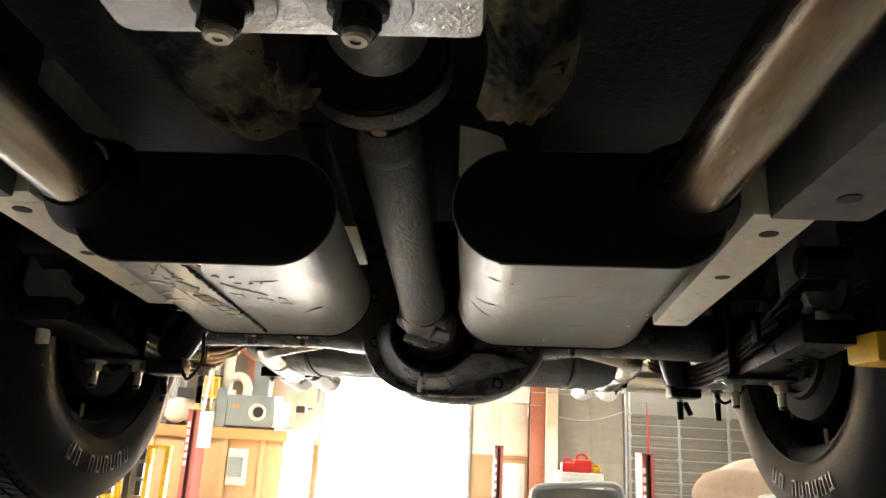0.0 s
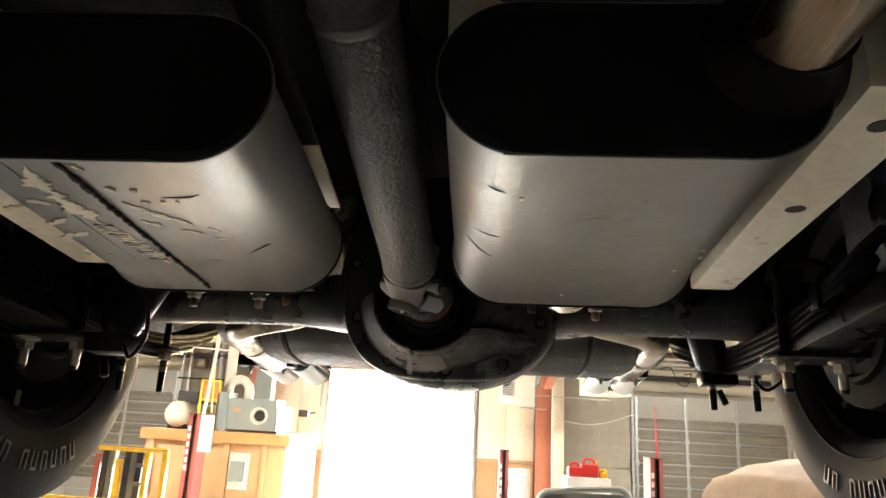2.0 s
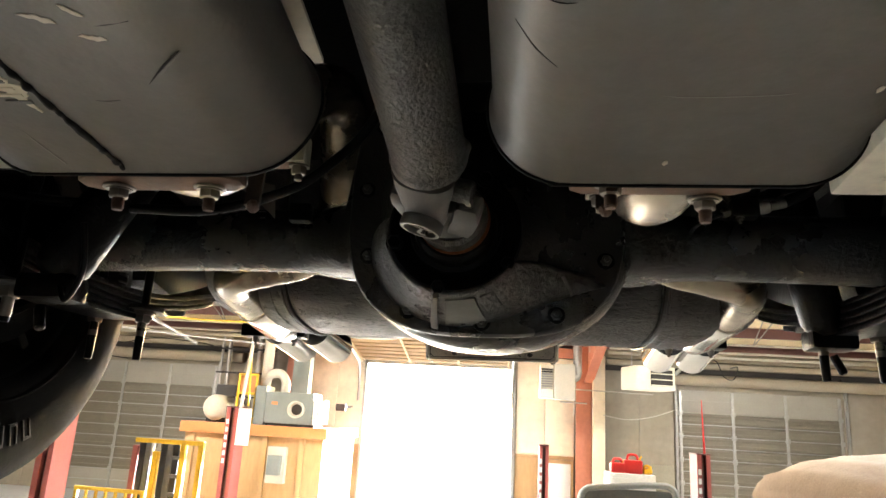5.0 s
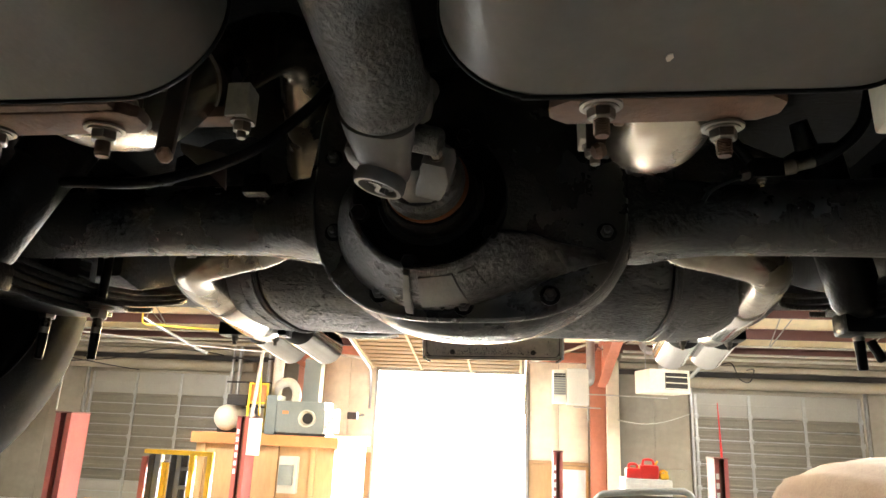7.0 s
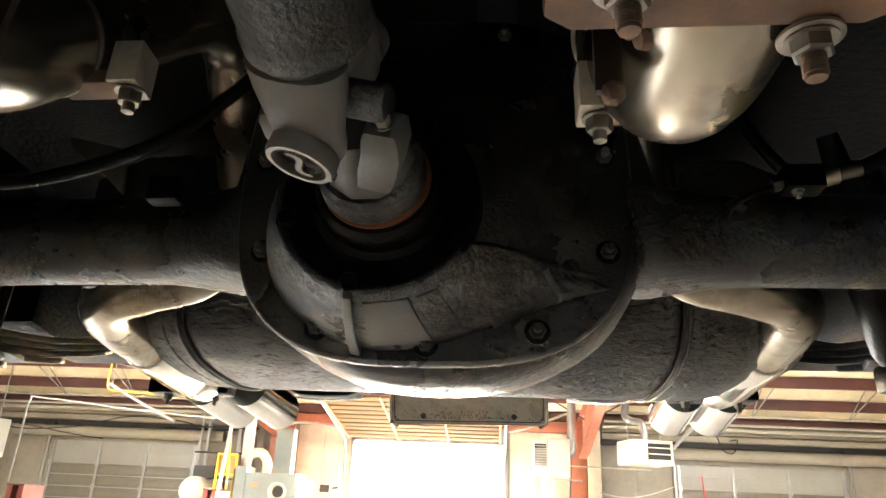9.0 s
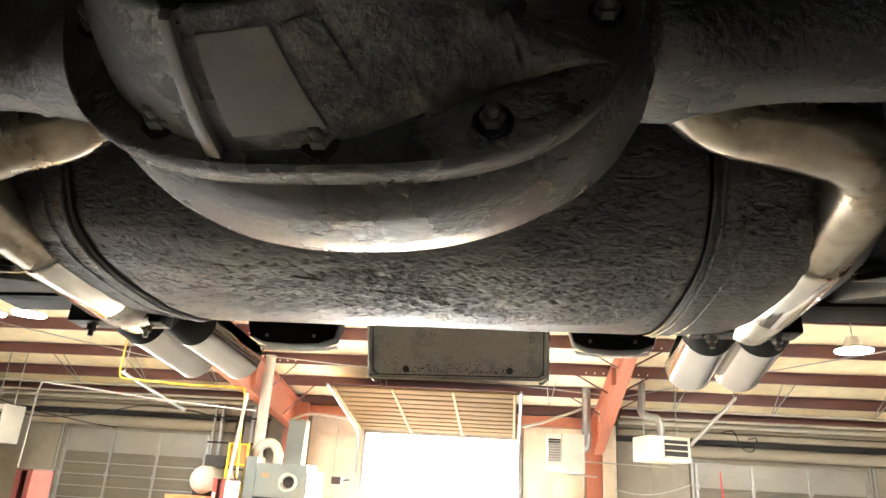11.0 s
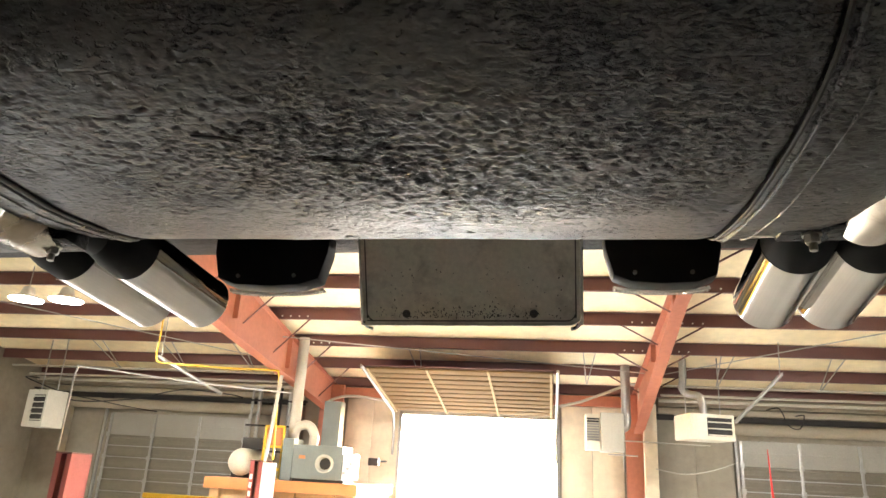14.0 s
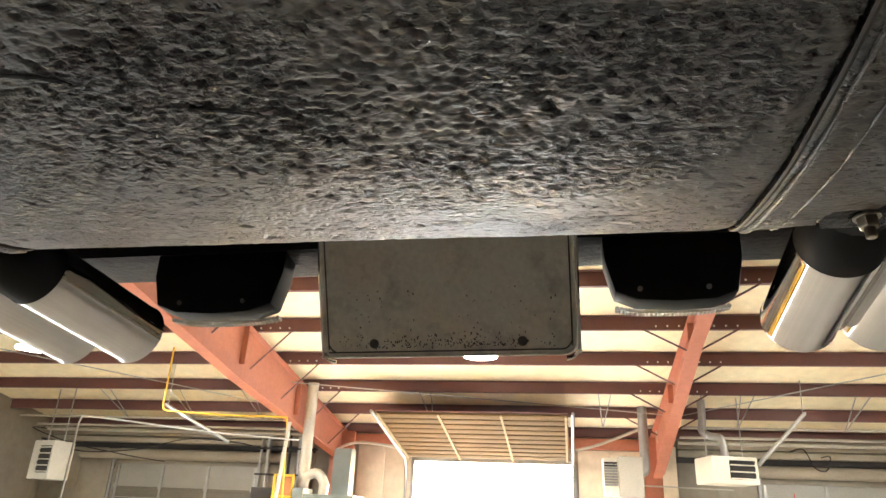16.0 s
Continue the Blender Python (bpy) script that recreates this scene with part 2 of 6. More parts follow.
# tan slats, darkened in colour to offset strong bounce light from outdoors
SLAT_DARKENED = mat("darkened_tan_door_back", (0.14, 0.088, 0.04), 0.85, spec=0.08, tint=(0.105, 0.066, 0.03), tint_scale=1.5)
GLASS_DIM = mat("dusty_dark_glass", (0.16, 0.16, 0.15), 0.12, tint=(0.2, 0.2, 0.18), tint_scale=4)
LAMP_GLOW = glow("lamp_glow", (1.0, 0.97, 0.9), 14.0)
LENS = bpy.data.materials.new("clear_ribbed_lens")
LENS.use_nodes = True
LENS.node_tree.nodes["Principled BSDF"].inputs["Transmission Weight"].default_value = 0.6
LENS.node_tree.nodes["Principled BSDF"].inputs["Roughness"].default_value = 0.15
LENS.node_tree.nodes["Principled BSDF"].inputs["Base Color"].default_value = (0.85, 0.85, 0.82, 1)


# ---- mesh tools ----
class Shape:
    """Points and faces of one mesh, in world metres."""

    def __init__(self):
        self.v, self.f = [], []

    def add(self, pts, faces):
        k = len(self.v)
        self.v += [Vector(p) for p in pts]
        self.f += [[i + k for i in face] for face in faces]
        return self

    def box(self, x0, x1, y0, y1, z0, z1, m=None):
        pts = [Vector((x, y, z)) for z in (z0, z1) for y in (y0, y1) for x in (x0, x1)]
        if m:
            pts = [m @ p for p in pts]
        return self.add(pts, [(0, 2, 3, 1), (4, 5, 7, 6), (0, 1, 5, 4), (2, 6, 7, 3), (0, 4, 6, 2), (1, 3, 7, 5)])

    def loft(self, rings, caps=True, closed=False):
        n = len(rings[0])
        pts = [p for r in rings for p in r]
        faces = []
        for i in range(len(rings) if closed else len(rings) - 1):
            a, b = i * n, ((i + 1) % len(rings)) * n
            faces += [(a + j, a + (j + 1) % n, b + (j + 1) % n, b + j) for j in range(n)]
        if caps and not closed:
            faces += [list(range(n))[::-1], [(len(rings) - 1) * n + j for j in range(n)]]
        return self.add(pts, faces)

    def lathe(self, profile, origin, axis, seg=32, caps=True):
        """profile: rows of radius and distance along the axis."""
        axis = Vector(axis).normalized()
        q = axis.to_track_quat("Z", "Y")
        o = Vector(origin)
        rings = [[o + q @ Vector((r * math.cos(a), r * math.sin(a), h)) for a in (2 * math.pi * j / seg for j in range(seg))] for r, h in profile]
        return self.loft(rings, caps)

    def cyl(self, p, q, r, r2=None, seg=20):
        d = (Vector(q) - Vector(p)).length
        return self.lathe([(r, 0), (r if r2 is None else r2, d)], p, Vector(q) - Vector(p), seg)

    def sweep(self, pts, r, seg=14, steps=6, caps=True):
        """A round bar or pipe along a smooth line through pts; r may be a list."""
        pts = [Vector(p) for p in pts]
        rs = r if isinstance(r, (list, tuple)) else [r] * len(pts)
        line, rad = [], []
        for i in range(len(pts) - 1):
            p0, p1, p2, p3 = pts[max(i - 1, 0)], pts[i], pts[i + 1], pts[min(i + 2, len(pts) - 1)]
            for s in range(steps):
                t = s / steps
                line.append(0.5 * (2 * p1 + (p2 - p0) * t + (2 * p0 - 5 * p1 + 4 * p2 - p3) * t * t + (3 * p1 - p0 - 3 * p2 + p3) * t**3))
                rad.append(rs[i] + (rs[i + 1] - rs[i]) * t)
        line.append(pts[-1])
        rad.append(rs[-1])
        rings, side = [], None
        for i, p in enumerate(line):
            d = (line[min(i + 1, len(line) - 1)] - line[max(i - 1, 0)]).normalized()
            if side is None:
                side = d.cross(Vector((0.31, 0.2, 0.93))).normalized()
            side = (side - d * side.dot(d)).normalized()
            up = d.cross(side)
            rings.append([p + rad[i] * (side * math.cos(a) + up * math.sin(a)) for a in (2 * math.pi * j / seg for j in range(seg))])
        return self.loft(rings, caps)

    def slab(self, outline, lift, place):
        """A flat outline of (u, v) with thickness; place(u, v, w) gives the point."""
        n = len(outline)
        pts = [place(u, v, 0) for u, v in outline] + [place(u, v, lift) for u, v in outline]
        return self.add(pts, [list(range(n))[::-1], list(range(n, 2 * n))] + [(i, (i + 1) % n, n + (i + 1) % n, n + i) for i in range(n)])


ORIGIN = {}
PLACE = [None]


def thing(name, at, label, category, group="", kind=""):
    ob = new(name)
    ob.location = at
    ob.empty_display_size = 0.1
    ORIGIN[ob.name] = Vector(at)
    return tagged(ob, label, category, group, kind)


def mesh_of(name, shape, material, origin, bevel=0.0, angle=38.0, smooth=True):
    bm = bmesh.new()
    vs = [bm.verts.new((PLACE[0] @ p if PLACE[0] else p) - origin) for p in shape.v]
    for face in shape.f:
        try:
            bm.faces.new([vs[i] for i in face])
        except ValueError:
            pass
    bmesh.ops.recalc_face_normals(bm, faces=bm.faces)
    if bevel:
        sharp = [e for e in bm.edges if len(e.link_faces) == 2 and e.calc_face_angle(0) > radians(50)]
        bmesh.ops.bevel(bm, geom=sharp, offset=bevel, segments=2, profile=0.6, affect="EDGES", clamp_overlap=True)
    me = bpy.data.meshes.new(name)
    bm.to_mesh(me)
    bm.free()
    me.materials.append(material)
    if smooth:
        me.polygons.foreach_set("use_smooth", [True] * len(me.polygons))
        me.set_sharp_from_angle(angle=radians(angle))
    return me


def part(name, shape, material, parent, label="", bevel=0.0, angle=38.0):
    o = ORIGIN[parent.name]
    ob = new(name, mesh_of(name, shape, material, o, bevel, angle))
    ob.parent = parent
    ORIGIN[ob.name] = o
    return tagged(ob, label)


def solid(name, shape, material, label, category, kind="", bevel=0.0, at=(0, 0, 0), group="", angle=38.0):
    """A thing, or a piece of the setting, that is one mesh."""
    o = Vector(at)
    ob = new(name, mesh_of(name, shape, material, o, bevel, angle))
    ob.location = o
    ORIGIN[ob.name] = o
    return tagged(ob, label, category, group, kind)


def hexbolt(s, p, d, r, h, shank=0.0):
    """A hexagon head or nut at p, pointing along d, with a stud end."""
    d = Vector(d).normalized()
    s.lathe([(r * 1.25, 0), (r * 1.25, h * 0.15)], p, d, 20)
    s.lathe([(r, h * 0.15), (r, h * 0.85), (r * 0.86, h)], p, d, 6)
    if shank:
        s.lathe([(r * 0.5, h), (r * 0.5, h + shank * 0.9), (r * 0.38, h + shank)], p, d, 14)
    return s


# ---- workshop: the setting ----
WALL_Y, FLOOR_S, LEFT_X, RIGHT_X = 16.75, -12.0, -12.4, 16.4
EAVE, SLOPE = 3.83, 0.165
DOORS = {"west": (-10.4, -6.87, 3.06), "middle": (-3.18, 0.24, 3.3), "east": (3.97, 7.52, 3.04)}


def roof_z(y):
    return EAVE + SLOPE * (WALL_Y - y)


solid("ground", Shape().box(-900, 900, -900, 900, -0.5, -0.03), YARD, "pale sunlit concrete yard round the workshop", "ground", "structure")
solid("floor", Shape().box(LEFT_X, RIGHT_X, FLOOR_S, WALL_Y + 0.25, -0.029, 0.0), CONCRETE, "worn grey concrete workshop floor", "floor", "structure")

s = Shape()
edges = sorted(DOORS.values())
x = LEFT_X - 0.2
for a, b, h in edges:
    s.box(x, a, WALL_Y, WALL_Y + 0.2, 0, 4.5)
    s.box(a, b, WALL_Y, WALL_Y + 0.2, h, 4.5)
    x = b
s.box(x, RIGHT_X + 0.2, WALL_Y, WALL_Y + 0.2, 0, 4.5)
wall_n = solid("wall_north", s, WALL_TAN, "tan metal panel wall with three overhead doors", "wall", "structure")
# unseen wall behind the camera, added to keep light off south-facing surfaces
s = Shape()
for a, b, z0, z1 in ((LEFT_X - 0.2, 0.6, 0, 8.6), (0.6, 1.5, 0, 1.0), (0.6, 1.5, 2.1, 8.6), (1.5, RIGHT_X + 0.2, 0, 8.6)):
    s.box(a, b, FLOOR_S - 0.2, FLOOR_S, z0, z1)
solid("wall_south", s, WALL_DIM, "unseen drab wall closing off light, with a small window opening", "wall", "structure")
solid("wall_west", Shape().box(LEFT_X - 0.2, LEFT_X, FLOOR_S, WALL_Y, 0, 8.6), WALL_TAN, "tan metal panel side wall", "wall", "structure")
solid("wall_east", Shape().box(RIGHT_X, RIGHT_X + 0.2, FLOOR_S, WALL_Y, 0, 8.6), WALL_TAN, "tan metal panel side wall", "wall", "structure")

s = Shape()
for y0 in (WALL_Y + 0.3,):
    z0, z1 = roof_z(y0) + 0.2, roof_z(FLOOR_S - 0.3) + 0.2
    s.add([(LEFT_X - 0.3, y0, z0), (RIGHT_X + 0.3, y0, z0), (RIGHT_X + 0.3, FLOOR_S - 0.3, z1), (LEFT_X - 0.3, FLOOR_S - 0.3, z1),
           (LEFT_X - 0.3, y0, z0 + 0.12), (RIGHT_X + 0.3, y0, z0 + 0.12), (RIGHT_X + 0.3, FLOOR_S - 0.3, z1 + 0.12), (LEFT_X - 0.3, FLOOR_S - 0.3, z1 + 0.12)],
          [(0, 1, 2, 3), (4, 7, 6, 5), (0, 4, 5, 1), (1, 5, 6, 2), (2, 6, 7, 3), (3, 7, 4, 0)])
solid("ceiling", s, INSULATION, "cream vinyl-faced roof insulation between purlins", "ceiling", "structure")

# purlins: Z-shaped red steel, along x
py = WALL_Y - 0.15
while py > FLOOR_S:
    z = roof_z(py)
    s = Shape()
    zed = ((0, 0), (0.075, 0), (0.075, 0.006), (0.006, 0.006), (0.006, 0.2), (-0.07, 0.2), (-0.07, 0.194), (0, 0.194))
    s.loft([[(x, py + u, z + v) for u, v in zed] for x in (LEFT_X, RIGHT_X)])
    ob = solid("roof_purlin", s, PURLIN_RED, "dark red steel roof purlin under the insulation", "purlin", group="roof purlins", at=(0, py, z))
    # bolts where purlins lap over the main frames
    for cx in (-4.8, 1.92):
        for k in (-3, -2, -1, 1, 2, 3, 4):
            if 6 < py < 15:
                part("bolt", Shape().cyl((cx + k * 0.16, py - 0.012, z + 0.05), (cx + k * 0.16, py, z + 0.05), 0.014, seg=8), WHITE_PAINT, ob)
    py -= 1.335

# main frames: tapered I beams along y with columns at the north wall
for cx, haunch in ((-4.8, (0.64, 0.88, 0.92)), (1.92, (0.86, 0.34, 0.34)), (9.4, (0.64, 0.5, 0.5))):
    fr = thing("rafter_frame", (cx, WALL_Y - 0.3, 0), "red-primed steel portal frame, column and rafter", "frame", "portal frames")
    s = Shape()
    stations = list(zip((WALL_Y - 0.25, 10.9, FLOOR_S), haunch))

    def ring(y, d, w0, w1, za, zb):
        zt = roof_z(y) - 0.006
        return [(cx + w0, y, zt - d + za), (cx + w1, y, zt - d + za), (cx + w1, y, zt - d + zb), (cx + w0, y, zt - d + zb)]
    s.loft([ring(y, d, -0.005, 0.005, 0, d) for y, d in stations])
    s.loft([ring(y, d, -0.1, 0.1, 0, 0.014) for y, d in stations])
    s.loft([ring(y, d, -0.1, 0.1, d - 0.014, d) for y, d in stations])
    for ys in (13.4, 11.0, 7.5, 3.0, -4.0):
        zt = roof_z(ys) - 0.02
        s.box(cx - 0.09, cx + 0.09, ys, ys + 0.014, zt - min(haunch) + 0.03, zt)
    part("rafter", s, IRON_RED, fr)
    s = Shape()
    zt = roof_z(WALL_Y) - 0.05
    s.box(cx - 0.11, cx + 0.11, WALL_Y - 0.4, WALL_Y - 0.386, 0, zt)
    s.box(cx - 0.11, cx + 0.11, WALL_Y - 0.02, WALL_Y - 0.004, 0, zt)
    s.box(cx - 0.006, cx + 0.006, WALL_Y - 0.386, WALL_Y - 0.02, 0, zt)
    s.box(cx - 0.11, cx + 0.11, WALL_Y - 0.386, WALL_Y - 0.02, zt - 0.5, zt - 0.485)
    part("column", s, IRON_RED, fr)
    # diagonal flange braces up to the purlins
    for ys in (15.27, 13.93, 12.6, 11.26, 9.93):
        for sg in (-1, 1):
            b = Shape()
            b.cyl((cx + sg * 0.09, ys - 0.05, roof_z(ys) - min(haunch) + 0.02), (cx + sg * 0.7, ys + 0.02, roof_z(ys) + 0.03), 0.014, seg=8)
            part("brace", b, PURLIN_RED, fr)

# boxed-in column faces beside the middle door
solid("column_casing", Shape().box(2.0, 2.26, 16.1, 16.3, 0, 3.64), WALL_CREAM, "cream boxed post beside the red column", "post", bevel=0.008, at=(2.1, 16.2, 0))
s = Shape()
s.box(1.66, 1.98, 16.33, 16.43, 0, 3.85)
solid("column_plate", s, IRON_RED, "wide red-primed steel column face", "column", bevel=0.005, at=(1.8, 16.4, 0))
solid("column_plate", Shape().box(-5.03, -4.5, 16.33, 16.43, 0, 3.85), IRON_RED, "wide red-primed steel column face", "column", bevel=0.005, at=(-4.8, 16.4, 0))

# wall lining: vertical panels in the bays and plywood wainscot round the middle door
def lining(x0, x1, z0, z1, material, name, label, step=0.9):
    n = max(1, round((x1 - x0) / step))
    for i in range(n):
        a, b = x0 + (x1 - x0) * i / n, x0 + (x1 - x0) * (i + 1) / n
        ob = new(name, mesh_of(name, Shape().box(a + 0.004, b - 0.004, WALL_Y - 0.03, WALL_Y - 0.002, z0, z1), material, Vector((a, WALL_Y, z0)), 0.004))
        ob.location = (a, WALL_Y, z0)
        ob.parent = wall_n
        tagged(ob, label)

lining(-4.5, -3.26, 1.42, 3.6, WALL_CREAM, "wall_panel", "cream metal lining panel", 0.6)
lining(0.34, 1.65, 1.42, 3.6, WALL_CREAM, "wall_panel", "cream metal lining panel", 0.55)
lining(-4.5, -3.26, 0.0, 1.35, PLYWOOD, "plywood_sheet", "ochre plywood wainscot", 1.2)
lining(0.34, 0.95, 0.0, 1.35, PLYWOOD, "plywood_sheet", "ochre plywood wainscot", 1.2)
lining(2.35, 3.86, 1.38, 3.5, WALL_TAN, "wall_panel", "tan metal lining panel", 0.7)
lining(2.35, 3.86, 0.0, 1.36, mat("olive_grey_wainscot", (0.3, 0.27, 0.2), 0.6), "wainscot_panel", "drab wainscot panel", 0.7)
lining(7.65, 9.2, 0.0, 3.5, WALL_TAN, "wall_panel", "tan metal lining panel")
lining(-12.2, -10.55, 0.0, 3.5, WALL_TAN, "wall_panel", "tan metal lining panel", 0.85)
lining(-6.75, -5.5, 0.0, 3.5, WALL_TAN, "wall_panel", "tan metal lining panel")
solid("trim", Shape().box(-4.5, -3.26, WALL_Y - 0.07, WALL_Y - 0.034, 1.35, 1.42).box(0.34, 1.65, WALL_Y - 0.07, WALL_Y - 0.034, 1.35, 1.42), PLYWOOD, "brown wooden trim rail on the wall", "trim", "structure", 0.004)

# insulated girts above the side doors, cream darkened for dim light, and dark strips
for a, b in ((-12.2, -5.5), (2.35, 9.2)):
    s = Shape()
    s.cyl((a + 0.9 if a < 0 else a + 1.3, WALL_Y - 0.16, 3.25), (b - 0.7, WALL_Y - 0.16, 3.25), 0.12, seg=20)
    solid("door_barrel_cover", s, GIRT_DIMMED, "cream rolled cover over the overhead door, darkened for dim light", "cover", at=(a, WALL_Y, 3.25), group="door covers")
    # proud strip coloured dark for the shade between cover and girt
    solid("girt", Shape().box(a, b, WALL_Y - 0.1, WALL_Y - 0.034, 3.39, 3.5), DARK_SHADE_PARTS, "strip coloured dark as the shade between cover and girt", "girt", "structure")
    solid("girt", Shape().box(a, b, WALL_Y - 0.22, WALL_Y - 0.034, 3.505, 3.64), GIRT_DIMMED, "cream insulated wall girt, darkened for the dim eaves", "girt", "structure", 0.05)
    solid("girt", Shape().box(a, b, WALL_Y - 0.2, WALL_Y - 0.034, 3.655, 3.8), GIRT_DIMMED, "cream insulated wall girt, darkened for the dim eaves", "girt", "structure", 0.05)
    s = Shape()
    for y, z, r in ((16.0, 3.82, 0.028), (15.4, 3.93, 0.022), (16.3, 3.76, 0.05)):
        s.cyl((a, y, z), (b, y, z), r, seg=10)
    solid("conduit_run", s, PIPE_CREAM, "pale conduits hung along the eaves", "conduit", at=(a, 16, 4.0))
solid("eave_beam", Shape().box(-5.2, 2.0, WALL_Y - 0.24, WALL_Y - 0.1, 3.6, 3.82), IRON_RED, "red-primed header beam over the doorway", "beam", bevel=0.006, at=(-1.6, 16.6, 3.8))


# overhead doors
def closed_door(name, x0, x1, top, label):
    d = thing(name, ((x0 + x1) / 2, WALL_Y, 0), label, "overhead door", kind="structure")
    yy, n = WALL_Y + 0.02, 6
    h = top / n
    for i in range(n):
        z0 = top - h * (i + 1)
        s = Shape()
        if i == 0 or i == n - 1:
            s.box(x0, x1, yy, yy + 0.05, z0 + 0.006, z0 + h - 0.006)
            part("panel", s, DOOR_WHITE, d, "off-white door section", 0.006)
        else:
            s.box(x0, x1, yy + 0.02, yy + 0.05, z0 + 0.006, z0 + h - 0.006)
            for k in range(4):
                zk = z0 + h * (k + 0.5) / 4
                s.box(x0, x1, yy - 0.012, yy + 0.02, zk - h * 0.05, zk + h * 0.05)
            part("panel", s, DOOR_GREY, d, "grey ribbed door section", 0.006)
    for i in range(1, 2 * n):
        zr_ = top - h * i / 2
        part("section_rail", Shape().box(x0, x1, yy - 0.024, yy - 0.013, zr_ - 0.012, zr_ + 0.012), STEEL_RAIL if i > 2 else DOOR_WHITE, d, "", 0.003)
    # sheet added behind the sections to stop daylight leaking through their gaps
    part("backing", Shape().box(x0 - 0.02, x1 + 0.02, yy + 0.055, yy + 0.07, 0, top + 0.02), DOOR_GREY, d, "added sheet behind the door that blocks light leaks")
    for k in range(4):
        xm = x0 + 0.05 + (x1 - x0 - 0.1) * k / 3
        s = Shape()
        s.box(xm - 0.03, xm + 0.03, yy - 0.03, yy - 0.005, 0.02, top - 0.03)
        for i in range(n):
            s.box(xm - 0.05, xm + 0.05, yy - 0.045, yy - 0.03, top - h * (i + 1) - 0.05, top - h * (i + 1) + 0.05)
        part("stile", s, STEEL_RAIL, d, "", 0.003)
    for xm, sg in ((x0 - 0.06, -1), (x1 + 0.06, 1)):
        s = Shape()
        s.box(xm - 0.025, xm + 0.025, WALL_Y - 0.1, WALL_Y - 0.034, 0, top + 0.1)
        part("track", s, STEEL_RAIL, d)
        s = Shape()
        s.box(xm - 0.12, xm + 0.12, WALL_Y - 0.2, WALL_Y - 0.04, top + 0.12, top + 0.4)
        part("spring_bracket", s, DARK_SHADE_PARTS, d, "dark spring bracket", 0.01)


closed_door("door_1", *DOORS["west"], "closed grey sectional overhead door with white top panel")
closed_door("door_2", *DOORS["east"], "closed grey sectional overhead door with white top panel")

d = thing("door_3", (-1.5, 15.8, 3.4), "open sectional overhead door stowed under the roof", "overhead door", kind="structure")
P0, P1 = Vector((0, 16.4, 3.33)), Vector((0, 13.55, 3.83))
run = P1 - P0
for i in range(5):
    a, b = P0 + run * (i / 5 + 0.004), P0 + run * ((i + 1) / 5 - 0.004)
    for k in range(2):
        s = Shape()
        p, q = a + (b - a) * (k / 2 + 0.04), a + (b - a) * ((k + 1) / 2 - 0.075)
        s.add([(-3.3, p.y, p.z), (0.16, p.y, p.z), (0.16, q.y, q.z), (-3.3, q.y, q.z), (-3.3, p.y, p.z + 0.035), (0.16, p.y, p.z + 0.035), (0.16, q.y, q.z + 0.035), (-3.3, q.y, q.z + 0.035)],
              [(0, 1, 2, 3), (4, 7, 6, 5), (0, 4, 5, 1), (1, 5, 6, 2), (2, 6, 7, 3), (3, 7, 4, 0)])
        part("slat", s, SLAT_DARKENED, d, "", 0.005)
    part("seam_back", Shape().add([(-3.3, a.y, a.z + 0.05), (0.16, a.y, a.z + 0.05), (0.16, b.y, b.z + 0.05), (-3.3, b.y, b.z + 0.05), (-3.3, a.y, a.z + 0.06), (0.16, a.y, a.z + 0.06), (0.16, b.y, b.z + 0.06), (-3.3, b.y, b.z + 0.06)],
                                   [(0, 1, 2, 3), (4, 7, 6, 5), (0, 4, 5, 1), (1, 5, 6, 2), (2, 6, 7, 3), (3, 7, 4, 0)]), PURLIN_RED, d)
for k in range(4):
    xm = -3.26 + 3.38 * k / 3
    s = Shape()
    s.add([(xm - 0.022, P0.y, P0.z - 0.03), (xm + 0.022, P0.y, P0.z - 0.03), (xm + 0.022, P1.y, P1.z - 0.03), (xm - 0.022, P1.y, P1.z - 0.03), (xm - 0.022, P0.y, P0.z - 0.004), (xm + 0.022, P0.y, P0.z - 0.004), (xm + 0.022, P1.y, P1.z - 0.004), (xm - 0.022, P1.y, P1.z - 0.004)],
          [(0, 1, 2, 3), (4, 7, 6, 5), (0, 4, 5, 1), (1, 5, 6, 2), (2, 6, 7, 3), (3, 7, 4, 0)])
    part("stile", s, DOOR_TAN, d)
for xm in (-3.36, 0.24):
    s = Shape()
    s.sweep([(xm, 16.66, 2.4), (xm, 16.64, 2.95), (xm, 16.42, 3.28), (xm, 16.0, 3.39), (xm, 13.5, 3.86)], 0.03, 8)
    part("track", s, STEEL_RAIL, d)
s = Shape()
s.box(-3.18, 0.24, 16.68, 16.72, 3.035, 3.06)
for xm in (-2.05, -0.9):
    s.box(xm - 0.012, xm + 0.012, 16.68, 16.72, 3.06, 3.3)
part("bottom_rail", s, DOOR_WHITE, d, "thin pale rail hanging across the opening", 0.004)

# middle door jambs
solid("door_jamb", Shape().box(-3.255, -3.18, 16.65, 16.97, 0, 3.3).box(0.24, 0.315, 16.65, 16.97, 0, 3.3), STEEL_RAIL, "grey steel doorway jambs", "jamb", "structure", 0.004)

# pale personnel door
d = thing("door_4", (1.3, WALL_Y - 0.05, 0), "pale personnel door in a wooden frame", "door", kind="structure")
DX = WALL_Y - 0.035
part("door_frame", Shape().box(0.96, 1.03, DX - 0.06, DX, 0, 1.34).box(1.58, 1.64, DX - 0.06, DX, 0, 1.34).box(1.03, 1.58, DX - 0.06, DX, 1.26, 1.34), PLYWOOD, d, "", 0.004)
